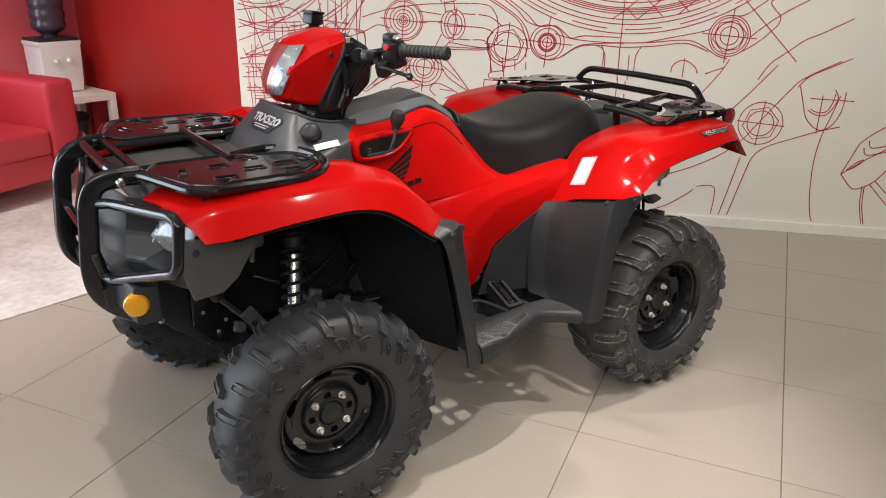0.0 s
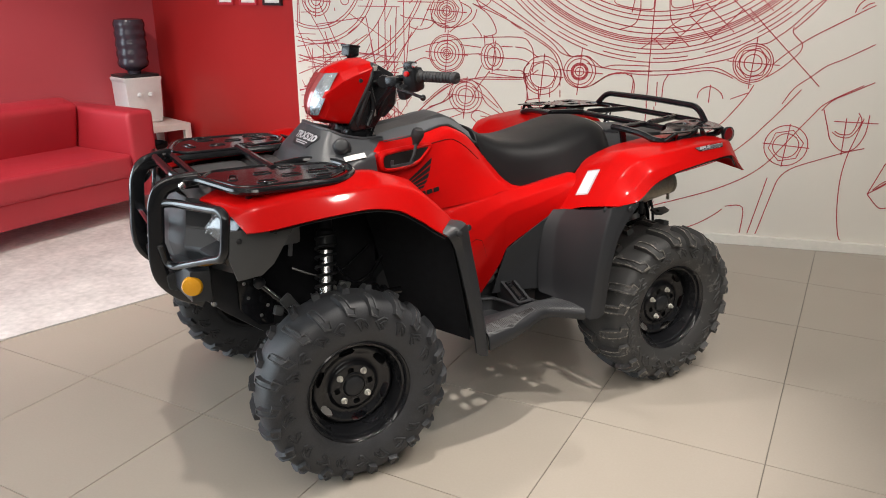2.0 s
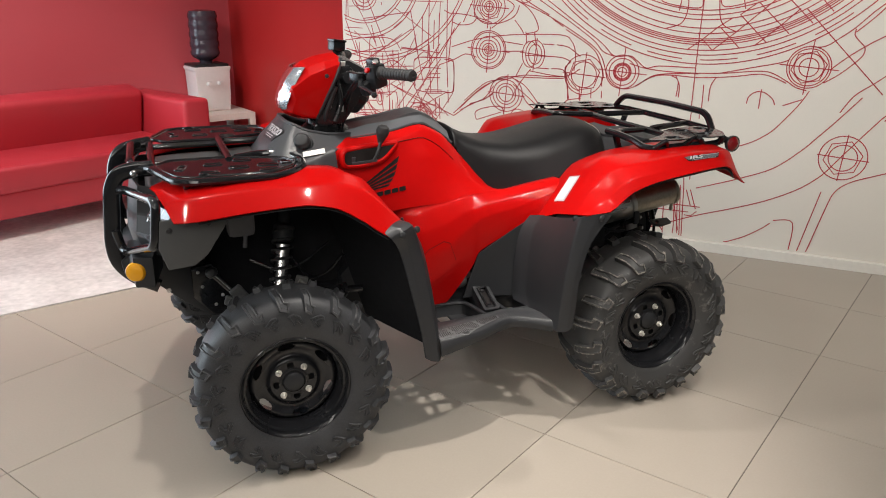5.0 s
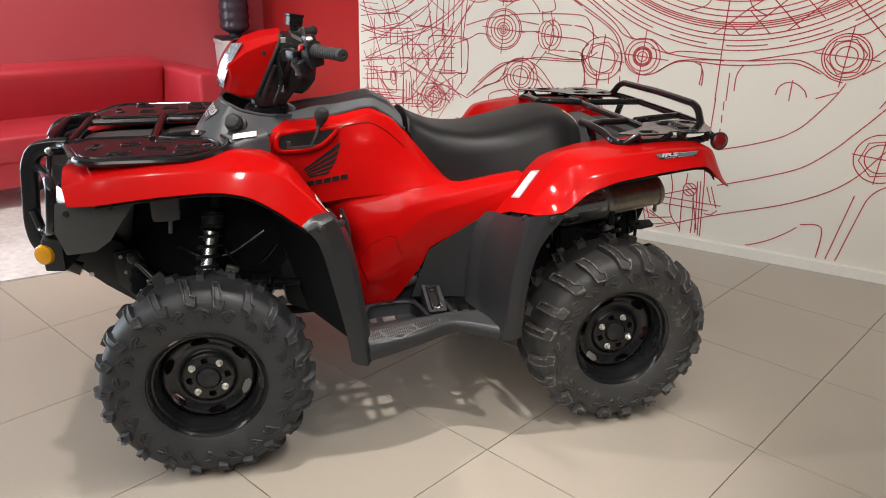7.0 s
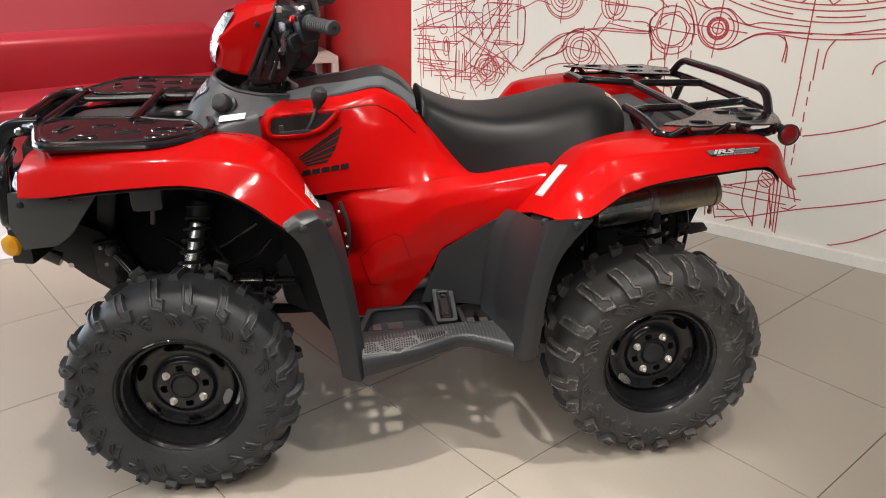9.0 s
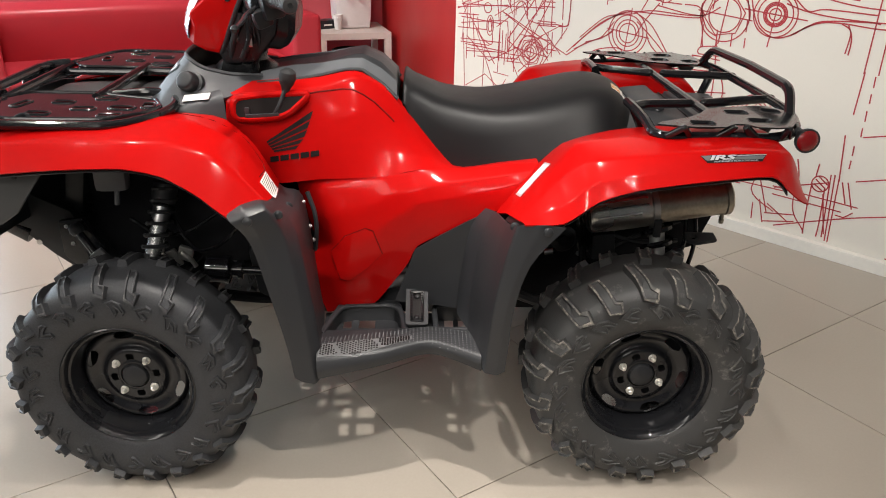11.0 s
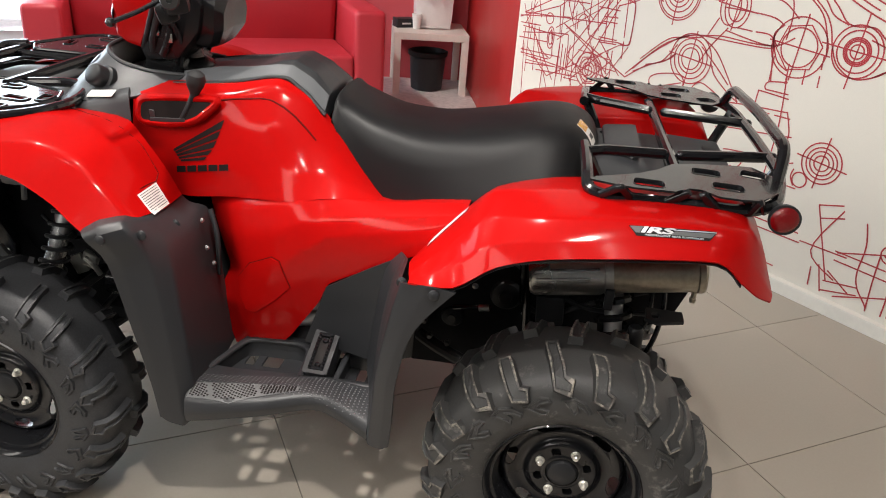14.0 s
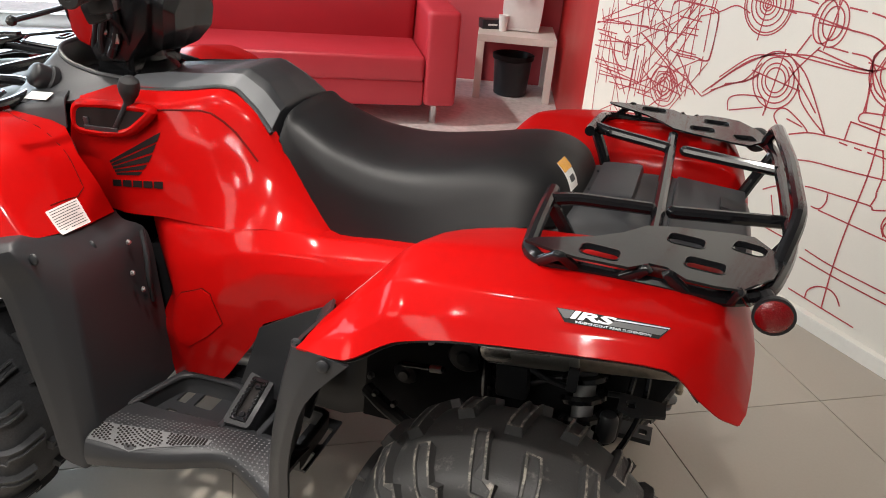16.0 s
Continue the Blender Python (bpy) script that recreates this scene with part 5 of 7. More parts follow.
bike_part("rear_final_drive", lathe([(0, -.08), (.06, -.08), (.09, -.04), (.095, 0), (.09, .04), (.06, .08), (0, .08)], Matrix.Translation((-.6475, 0, .345)) @ pose(0, 0, 0, 90, 0, 0), 24), BLACK)
ENGINE = [(.40, .36), (.42, .50), (.30, .62), (.22, .70), (.02, .72), (-.20, .66), (-.30, .52), (-.34, .36), (-.20, .30), (.28, .30)]
engine = bike_part("engine", prism(ENGINE, .36, Matrix(((1, 0, 0, 0), (0, 0, 1, -.18), (0, 1, 0, 0), (0, 0, 0, 1))), .02), BLACK, "dark engine block")
part("crankcase_cover", lathe([(0, .065), (.05, .062), (.085, .045), (.095, .02), (.098, 0), (0, 0)], Matrix.Translation((.06, .175, .43)) @ pose(0, 0, 0, -90, 0, 0), 32), ALU, engine, "cast aluminium engine cover")
bm = lathe([(0, 0), (.024, 0), (.030, .006), (.030, .04), (.026, .044), (.026, .05), (.030, .054), (.030, .10), (.024, .112), (0, .112)], Matrix.Translation((.085, .232, .432)) @ pose(0, 0, 0, 0, -80, 0), 24)
part("starter_motor", bm, ALU, engine, "bright aluminium starter")
bm = box(.035, .05, .10, Matrix.Translation((-.010, .235, .510)) @ pose(0, 0, 0, 0, 12, 0), .006)
bm = box(.06, .04, .02, Matrix.Translation((-.010, .240, .470)), .005, bm)
bm = box(.02, .05, .13, Matrix.Translation((.020, .232, .525)) @ pose(0, 0, 0, 0, 20, 0), .005, bm)
part("cast_bracket", bm, ALU, engine)
for q in range(5):
    part("cooling_fin", box(.16, .30, .006, Matrix.Translation((.16, 0, .60 + .022 * q)) @ pose(0, 0, 0, 0, -15, 0), .002), BLACK, engine)
bike_part("air_box", box(.26, .30, .16, Matrix.Translation((-.10, 0, .78)), .03), UNDER)
bike_part("battery_box", box(.30, .32, .20, Matrix.Translation((-.40, 0, .70)), .03), UNDER)
bike_part("rear_box", box(.34, .30, .14, Matrix.Translation((-.72, 0, .735)), .03), UNDER)
bike_part("front_box", box(.34, .24, .20, Matrix.Translation((.62, 0, .78)), .03), UNDER)
bm = box(.085, .055, .085, Matrix.Translation((.742, .225, .735)) @ pose(0, 0, 0, 0, 0, 4), .018)
bm = tube([(.730, .235, .70), (.735, .235, .655)], .007, 0, bm=bm)
bike_part("coolant_bottle", bm, HAZE, "translucent grey coolant bottle")
bike_part("inner_fender", shell([[(.50, .20, .86), (.42, .30, .82), (.30, .44, .76)], [(.44, .19, .70), (.36, .30, .68), (.26, .44, .66)], [(.38, .18, .50), (.30, .30, .48), (.225, .46, .46)], [(.33, .18, .34), (.27, .30, .33), (.205, .46, .33)]], .004), UNDER)
bm = shell([[(.50, .20, .86), (.42, .30, .82), (.30, .44, .76)], [(.44, .19, .70), (.36, .30, .68), (.26, .44, .66)], [(.38, .18, .50), (.30, .30, .48), (.225, .46, .46)], [(.33, .18, .34), (.27, .30, .33), (.205, .46, .33)]], .004)
bike_part("inner_fender", flip(bm), UNDER)
for k in (0, 3):
    bike_part("hose", tube([(-.46, .12 + .02 * k, .56 + .03 * k), (-.56, .20, .50 + .03 * k), (-.66, .18 + .01 * k, .55), (-.80, .17, .60 - .02 * k)], .006, .05, sides=8), BLACK)
bike_part("cv_joint", lathe([(0, 0), (.012, 0), (.012, .004), (.030, .006), (.037, .010), (.037, .060), (.039, .062), (.039, .070), (.030, .074), (.020, .078), (.020, .092), (.026, .094), (.026, .104), (.012, .106), (.012, .16), (0, .16)], Matrix.Translation((.520, .255, .479)) @ pose(0, 0, 0, 0, -92, 0), 28), GLOSS, "dark round gear housing")
bm = box(.034, .014, .052, Matrix.Translation((.600, .250, .505)) @ pose(0, 0, 0, 0, 24, 8), .005)
bm = box(.040, .016, .040, Matrix.Translation((.566, .252, .522)) @ pose(0, 0, 0, 0, -18, -6), .005, bm)
bm = tube([(.575, .262, .530), (.552, .262, .512), (.540, .258, .486)], .007, .02, sides=8, bm=bm)
bike_part("cast_bracket", bm, ALU2, "worn cast metal bracket")
link = bike_part("steering_link", tube([(.845, .255, .590), (.700, .345, .440)], .0105, 0, sides=12), GLOSS, "black steering link with ball joints")
for p in ((.845, .255, .590), (.700, .345, .440)):
    part("ball_joint", lathe([(0, -.018), (.012, -.016), (.019, -.006), (.019, .006), (.012, .016), (0, .018)], Matrix.Translation(p) @ pose(0, 0, 0, 30, 20, 0), 16), BLACK, link)
bm = box(.040, .018, .055, Matrix.Translation((.770, .300, .525)) @ pose(0, 0, 0, 0, 35, 10), .006)
bm = box(.030, .022, .030, Matrix.Translation((.800, .285, .500)) @ pose(0, 0, 0, 10, -20, 0), .006, bm)
bike_part("cast_bracket", bm, NOSEGREY, "grey cast bracket")
bm = prism([(.905, .600), (.905, .500), (.850, .440), (.800, .430), (.790, .520), (.840, .610)], .020, Matrix(((1, 0, 0, 0), (0, 0, 1, .205), (0, 1, 0, 0), (0, 0, 0, 1))), .006)
gusset = bike_part("frame_gusset", bm, GLOSS, "black frame gusset with bolts")
for x, z in ((.885, .585), (.875, .535), (.838, .470), (.815, .500), (.850, .590)):
    part("gusset_bolt", lathe([(0, .006), (.003, .006), (.0038, .004), (.0038, .002), (.0058, .001), (.0058, 0), (0, 0)], Matrix.Translation((x, .225, z)) @ pose(0, 0, 0, -90, 0, 0), 10), ALU, gusset, "bright bolt")
bike_part("hose", tube([(.60, .22, .62), (.56, .25, .56), (.53, .26, .53), (.47, .25, .545), (.42, .24, .60)], .006, .03, sides=8), GLOSS)
bike_part("hose", tube([(.72, .20, .60), (.64, .235, .565), (.56, .235, .575), (.46, .22, .64)], .005, .03, sides=8), GLOSS)
# dark liner, pivots and pipes in the rear wheel arch
LINER = [(-.250, .330), (-.262, .700), (-.330, .775), (-.500, .820), (-.880, .830), (-.905, .640), (-.860, .520), (-.700, .470), (-.560, .430), (-.420, .360), (-.360, .330)]
liner = bike_part("arch_liner", prism(LINER, .012, Matrix(((1, 0, 0, 0), (.05, 0, 1, .190), (0, 1, 0, 0), (0, 0, 0, 1))), .004), UNDER, "dull black liner inside the wheel arch")
for x, z, r in ((-.345, .470, .030), (-.470, .545, .042), (-.585, .560, .034)):
    part("pivot_boss", lathe([(0, .030), (.35 * r, .030), (.4 * r, .024), (.8 * r, .020), (r, .010), (r, 0), (0, 0)], Matrix.Translation((x, .190 + .05 * x, z)) @ pose(0, 0, 0, -90, 0, 0), 20), BLACK, liner)
for x, z in ((-.395, .560), (-.520, .500), (-.640, .600)):
    part("frame_bolt", lathe([(0, .010), (.004, .010), (.005, .008), (.005, .003), (.008, .002), (.008, 0), (0, 0)], Matrix.Translation((x, .203 + .05 * x, z)) @ pose(0, 0, 0, -90, 0, 0), 8), ALU, liner)
part("pipe", tube([(-.355, .200, .640), (-.450, .205, .635), (-.470, .190, .630)], .006, .02, sides=8), GLOSS, liner)
part("pipe", tube([(-.500, .190, .690), (-.505, .205, .600), (-.515, .205, .520), (-.560, .195, .470)], .007, .03, sides=8), GLOSS, liner)
part("pipe", tube([(-.815, .170, .690), (-.835, .215, .600), (-.825, .235, .520), (-.800, .245, .450)], .006, .04, sides=8), GLOSS, liner)
part("canister", box(.066, .040, .078, Matrix.Translation((-.578, .205, .540)) @ pose(0, 0, 0, 0, 4, 0), .010), BLACK, liner, "black canister in the wheel arch")
bike_part("frame_strut", tube([(-.515, .195, .640), (-.528, .208, .470)], .011, 0), GLOSS)
part("shift_rod", tube([(-.350, .225, .518), (-.442, .228, .532)], .0065, 0), GLOSS, liner)
bike_part("rod_sleeve", tube([(-.412, .229, .527), (-.436, .230, .531)], .0085, 0), ALU2, "bright sleeve on a black rod")
bike_part("swing_link", tube([(-.270, .215, .425), (-.318, .240, .412), (-.392, .262, .392), (-.450, .268, .385)], .016, .02), BLACK)
for x, y, z in ((-.300, .240, .440), (-.345, .245, .430), (-.285, .232, .475)):
    bike_part("link_bolt", lathe([(0, .012), (.005, .012), (.006, .009), (.006, .003), (.008, .002), (.008, 0), (0, 0)], Matrix.Translation((x, y, z)) @ pose(0, 0, 0, -90, 0, 0), 10), NOSEGREY)
bike_part("brake_hose", tube([(-.800, .185, .660), (-.806, .205, .610), (-.800, .232, .560), (-.766, .258, .490), (-.760, .270, .440)], .0065, .04, sides=8), GLOSS, "black brake hose")
# small bolts in the slot before the side cover
for x, y, z in ((.232, .336, .700), (.216, .352, .640), (.212, .330, .592)):
    bike_part("clamp_bolt", lathe([(0, .006), (.003, .006), (.004, .005), (.004, .002), (.006, .002), (.006, 0), (0, 0)], Matrix.Translation((x, y - .02, z)) @ pose(0, 0, 0, 0, -80, 0), 10), ALU)
bike_part("hose", tube([(.226, .280, .715), (.205, .295, .660), (.203, .300, .610), (.212, .280, .550)], .006, .03, sides=8), BLACK)


# ---- decals, projected on the panels ----
TREES = {}


def press(mesh_verts, target, m, lift):
    """Lay points given in the frame m on the target's surface, along the frame's normal."""
    if target.name not in TREES:
        TREES[target.name] = BVHTree.FromPolygons([v.co for v in target.data.vertices], [p.vertices for p in target.data.polygons])
    n = (m.to_3x3() @ Vector((0, 0, 1))).normalized()
    for v in mesh_verts:
        at = m @ Vector((v.co.x, v.co.y, 0))
        hit = TREES[target.name].ray_cast(at + n * .08, -n, .25)[0]
        v.co = (hit or at) + n * (lift + v.co.z)


def decal(name, target, m, outline, mat, lift=.0008, thick=.0006, cuts=3, label=""):
    own = bmesh.new()
    own.faces.new([own.verts.new((x, y, 0)) for x, y in outline])
    bmesh.ops.triangulate(own, faces=own.faces[:])
    bmesh.ops.subdivide_edges(own, edges=own.edges[:], cuts=cuts, use_grid_fill=True)
    press(own.verts, target, m, lift)
    bmesh.ops.recalc_face_normals(own, faces=own.faces[:])
    out = (m.to_3x3() @ Vector((0, 0, 1)))
    if sum((f.normal.dot(out) for f in own.faces), 0) < 0:
        bmesh.ops.reverse_faces(own, faces=own.faces[:])
    bmesh.ops.solidify(own, geom=own.faces[:], thickness=-thick)
    return part(name, own, mat, target, label)


def decal_text(text, size, mat, target, m, at, lift, bold=0.0, shear=0.0, wide=1.0):
    ob = letters(text, size, mat, Matrix(), target, depth=.0002, bold=bold)
    for v in ob.data.vertices:
        v.co = Vector((wide * v.co.x + shear * v.co.y + at[0], v.co.y + at[1], v.co.z))
    press(ob.data.vertices, target, m, lift)
    return ob


# winged emblem on the tank, as plain shapes
m = frame_at((.265, .25, .85), (-1, 0, 0), (0, 0, 1))
tips = [((.055, .061), (.048, .041)), ((.047, .036), (.040, .018)), ((.039, .013), (.031, -.004)), ((.029, -.009), (.019, -.021)), ((.017, -.026), (.009, -.035))]
for k, (hi, lo) in enumerate(tips):
    r0, r1 = (-.066 + .0042 * k, -.018 - .0056 * k), (-.0635 + .0042 * k, -.0222 - .0056 * k)
    decal("wing_feather", TANK_LEFT, m, [r0, hi, lo, r1], INK, .0016, cuts=4)
for k in range(5):
    x, y = -.058 + .0262 * k, -.071 + .0040 * k
    decal("word_block", TANK_LEFT, m, [(x, y), (x + .022, y + .0034), (x + .022, y + .0180), (x, y + .0146)], INK, .0022, cuts=2)

# emblem on the rear mudguard
m = frame_at((-.758, .553, .911), (-1, -.06, .03), (0, -.74, .67))
def emblem(name, pts, mat, lift, cuts=4, label=""):
    return decal(name, REAR_LEFT, m, [(x * .78, y * .56) for x, y in pts], mat, lift, cuts=cuts, label=label)
emblem("emblem_plate", [(-.098, .016), (.098, .016), (.080, -.016), (-.080, -.016)], INK, .0008, 5, "black and silver emblem strip")
emblem("emblem_stripe", [(-.096, .0145), (-.066, .0145), (-.074, -.006), (-.082, -.006)], PAD, .0016, 3)
emblem("emblem_stripe", [(.010, .0120), (.096, .0135), (.095, .0110), (.006, .0085)], SILVER, .0016)
emblem("emblem_stripe", [(.004, .0060), (.092, .0085), (.082, -.0070), (-.006, -.0060)], PAD, .0016)
decal_text("IRS", .0150, SILVER, REAR_LEFT, m, (-.026, .0022), .0018, .0005, .6, 3.1)
decal_text("INDEPENDENT REAR SUSPENSION", .0046, SILVER, REAR_LEFT, m, (.002, -.0066), .0018, 0, 0, 1.5)
# model badge on the cowl
m = frame_at((.598, .040, .989), (-.12, 1, -.04), (-.55, -.10, .70))
badge = decal("model_badge", COWL_OB, m, [(-.072, .024), (.072, .024), (.079, .014), (.056, -.031), (-.056, -.031), (-.079, .014)], BLACK, .0010, .0015, 4, "black badge with raised silver lettering")
decal_text("TRX520", .0360, SILVER, COWL_OB, m, (0, .006), .0030, .0010, .1, 1.2)
for k, w in ((-.0125, .040), (-.0195, .034)):
    decal("badge_bar", COWL_OB, m, [(-w, k), (w, k), (w, k - .003), (-w, k - .003)], SILVER, .0022, cuts=3)
# white notice on the shelf beside the cowl
m = frame_at((.498, .229, .944), (-1, .15, .14), (0, -.86, .42))
part("notice", box(.070, .024, .0012, m, 0), WHITE, COWL_SIDE, "white printed notice")
# silver notice on the front slope of the rear mudguard
m = frame_at((-.348, .377, .785), (-.01, .955, .28), (-.66, -.10, .78))
decal("notice", REAR_LEFT, m, [(-.033, .054), (.033, .054), (.033, -.054), (-.033, -.054)], SILVER, .0008, cuts=5, label="silver and white notice")
decal("notice_field", REAR_LEFT, m, [(-.026, .047), (.022, .047), (.022, -.047), (-.026, -.047)], WHITE, .0016, cuts=5)
# white notice on the rear slope of the front mudguard
m = frame_at((.300, .393, .771), (.1, -1, -.08), (.66, -.05, .75))
decal("notice", FRONT_LEFT, m, [(-.042, .0265), (.042, .0265), (.042, -.0265), (-.042, -.0265)], WHITE, .0008, cuts=4, label="white printed notice")
for k in range(9):
    w = (.036, .033, .036, .035, .022, .036, .030, .034, .036)[k]
    decal("print_bar", FRONT_LEFT, m, [(-.037, .0225 - .0052 * k), (w, .0225 - .0052 * k), (w, .0212 - .0052 * k), (-.037, .0212 - .0052 * k)], GREY, .0016, cuts=2)


def shade_line(target, pts, n, r=.0016):
    """A dark red line laid on a panel: the shade of a parting seam and of a crease."""
    n = Vector(n).normalized()
    if target.name not in TREES:
        TREES[target.name] = BVHTree.FromPolygons([v.co for v in target.data.vertices], [p.vertices for p in target.data.polygons])
    line = []
    for p, q in zip(pts, pts[1:]):
        for j in range(6):
            at = Vector(p).lerp(Vector(q), j / 6)
            line.append(TREES[target.name].ray_cast(at + n * .06, -n, .15)[0] or at)
    return part("seam_crease_shade", tube(line, r, .002, sides=6), DARKRED, target)


shade_line(FRONT_LEFT, [(.56, .27, .92), (.489, .300, .914), (.445, .294, .902), (.418, .296, .884), (.370, .306, .855), (.332, .318, .792), (.322, .345, .786), (.318, .43, .80)], (-.5, 0, .85))
# the tank's low step, its shade drawn as a dark line
shade_line(TANK_LEFT, [(.245, .21, .956), (.185, .20, .966), (.135, .19, .972), (.112, .186, .968), (.082, .186, .956), (.055, .19, .944), (.022, .20, .924), (.000, .205, .906)], (0, .55, .83), .0022)
# label on the tail of the seat
m = frame_at((-.605, .090, .940), (-.16, -.98, .09), (.039, -.037, .037))
skew = [(m.inverted() @ Vector(p)).to_2d()[:] for p in ((-.582, .090, .956), (-.588, .051, .959), (-.627, .091, .922), (-.621, .124, .918))]
def between(a, b, t):
    return (a[0] + (b[0] - a[0]) * t, a[1] + (b[1] - a[1]) * t)
decal("seat_label", SADDLE, m, skew, WHITE, .0010, cuts=4, label="white and orange warning label")
decal("label_head", SADDLE, m, [skew[0], skew[1], between(skew[1], skew[2], .42), between(skew[0], skew[3], .42)], AMBER, .0018, cuts=3)
decal("print_bar", SADDLE, m, [between(between(skew[0], skew[3], q), between(skew[1], skew[2], q), w) for q, w in ((.6, .25), (.6, .75), (.8, .75), (.8, .25))], GREY, .0018, cuts=2)
# inspection cover on the side cover
m = frame_at((.10, .32, .54), (-1, 0, 0), (0, 0, 1))
hatch = [(-.070, .001), (-.032, .052), (.022, .077), (.043, .070), (.066, .005), (.030, -.035), (-.023, -.078), (-.046, -.072)]
decal("inspection_cover", COVER_LEFT, m, hatch, RED, .0004, .0028, 4, "red inspection cover set in a groove")
# no hollow is cut: a dark red sheet gives the groove's shade
grow = [(x * 1.04, y * 1.04) for x, y in hatch]
decal("groove_shade", COVER_LEFT, m, grow, DARKRED, .0001, .0005, 4)


# ---- floor tiles ----
TILE_X, TILE_Y, TILE_TURN, SIDE_LEN, JOINT = 0.558, -0.3165, -12.8, 0.6097, 0.0030
tile_bm = box(SIDE_LEN - JOINT, SIDE_LEN - JOINT, 0.010, Matrix.Translation((0, 0, -0.005)), 0.0012)
tile_mesh = part("tile", tile_bm, TILE, sharp=5)
tile_data = tile_mesh.data
bpy.data.objects.remove(tile_mesh)
LAY = pose(TILE_X, TILE_Y, 0, 0, 0, TILE_TURN)
far = bmesh.new()
for i in range(-22, 22):
    for j in range(-20, 12):
        at = LAY @ Vector(((i + .5) * SIDE_LEN, (j + .5) * SIDE_LEN, 0))
        if not (-8.6 < at.x < 5.6 and -6.6 < at.y < 1.93 + .45):
            continue
        # the pale flooring begins along a line
        side = (at.x + 1.785) * 0.871 - (at.y + 0.017) * 0.491
        if side < -0.55:
            continue
        if not (-3.6 < at.x < 4.2 and -3.6 < at.y):
            place = LAY @ Matrix.Translation(((i + .5) * SIDE_LEN, (j + .5) * SIDE_LEN, -.005))
            far = box(SIDE_LEN - JOINT, SIDE_LEN - JOINT, .010, place, 0, far)
            continue
        ob = new("tile", tile_data)
        ob.parent = ground
        ob.matrix_basis = LAY @ Matrix.Translation(((i + .5) * SIDE_LEN, (j + .5) * SIDE_LEN, 0.0))

tagged(part("tile_field", far, TILE, ground, sharp=5), "the same taupe tiles further off", kind="stuff")

# pale flooring of the lounge corner, one sheet laid over the tile bed
pale = prism([(-1.785 - .491 * 4.2, -.017 - .871 * 4.2), (-1.785 + .491 * 2.6, -.017 + .871 * 2.6), (-3.3, 3.1), (-8.5, 3.1), (-8.5, -4.5)], .006, Matrix.Translation((0, 0, .001)))
pale_floor = tagged(part("floor_lounge", pale, MARBLE), "pale mottled stone-look flooring in the lounge corner", "floor", kind="structure")
pale_floor.matrix_world = ROOM

# ---- lounge corner ----
def in_room(ob, m):
    ob.matrix_world = m
    return ob


SOFA_M = ROOM @ Matrix(((-.285, -.958, 0, -2.535), (-.958, .285, 0, 1.725), (0, 0, 1, .007), (0, 0, 0, 1)))
sofa = in_room(thing("sofa", "red leatherette three-seat sofa with metal legs", "sofa"), SOFA_M)
LEN = 2.05
def cushion(sx, sy, sz, at, bevel=.035, turn=None, puff=0.0):
    own = bmesh.new()
    bmesh.ops.create_cube(own, size=1, matrix=Matrix.Diagonal((sx, sy, sz, 1)))
    bmesh.ops.bevel(own, geom=own.edges[:], offset=bevel, segments=4, profile=.55, affect="EDGES")
    own.transform(Matrix.Translation(at) @ (turn or Matrix()))
    return own
for x in (.10, LEN - .10):
    part("armrest", cushion(.20, .84, .575, (x, .42, .4125)), SOFA, sofa)
part("sofa_base", cushion(LEN - .40, .80, .16, (LEN / 2, .42, .20), .02), SOFA, sofa)
part("seat_cushion", cushion(LEN - .404, .62, .155, (LEN / 2, .315, .350), .03), SOFA, sofa)
part("back_cushion", cushion(LEN - .404, .20, .36, (LEN / 2, .640, .575), .05, pose(0, 0, 0, 12, 0, 0)), SOFA, sofa)
part("sofa_back", cushion(LEN - .40, .14, .57, (LEN / 2, .77, .415), .04), SOFA, sofa)
for x in (.12, LEN - .12):
    for y in (.10, .74):
        part("sofa_leg", lathe([(0, 0), (.020, 0), (.022, .004), (.022, .12), (.034, .125), (0, .126)], Matrix.Translation((x, y, -.002)), 18), STEEL, sofa, "round metal leg")

table = in_room(thing("side_table", "small square white side table in the corner", "table"), NOOK @ pose(-1.745, -.325, .007))
part("tabletop", box(.55, .55, .05, Matrix.Translation((0, 0, .425)), .003), LACK, table, sharp=5)
for x in (-.25, .25):
    for y in (-.25, .25):
        part("table_leg", box(.05, .05, .40, Matrix.Translation((x, y, .20)), .002), LACK, table)

cooler = in_room(thing("water_cooler", "white tabletop water cooler with a dark upturned bottle", "water cooler"), NOOK @ pose(-1.83, -.30, .457))
bm = prism([(-.128, .0), (.128, .0), (.138, .10), (.146, .33), (.156, .335), (.156, .36), (-.156, .36), (-.156, .335), (-.146, .33), (-.138, .10)], .27, Matrix(((0, 0, 1, -.13), (1, 0, 0, 0), (0, 1, 0, 0), (0, 0, 0, 1))), .012)
part("cooler_body", bm, COOLER, cooler)
part("cooler_top", box(.26, .29, .03, Matrix.Translation((0, 0, .365)), .012), BLACK, cooler, "dark grey cooler lid")
for y in (-.045, .045):
    bm = lathe([(0, 0), (.016, 0), (.016, .02), (.011, .024), (.011, .05), (0, .05)], Matrix.Translation((.135, y, .225)) @ pose(0, 0, 0, 0, 90, 0), 14)
    bm = box(.018, .034, .012, Matrix.Translation((.18, y, .24)), .004, bm)
    part("tap", bm, COOLER, cooler, "small white tap")
part("drip_tray", box(.02, .20, .012, Matrix.Translation((.142, 0, .015)), .003), COOLER, cooler)
prof = [(0, 0), (.055, 0), (.06, .03), (.12, .06), (.134, .08)]
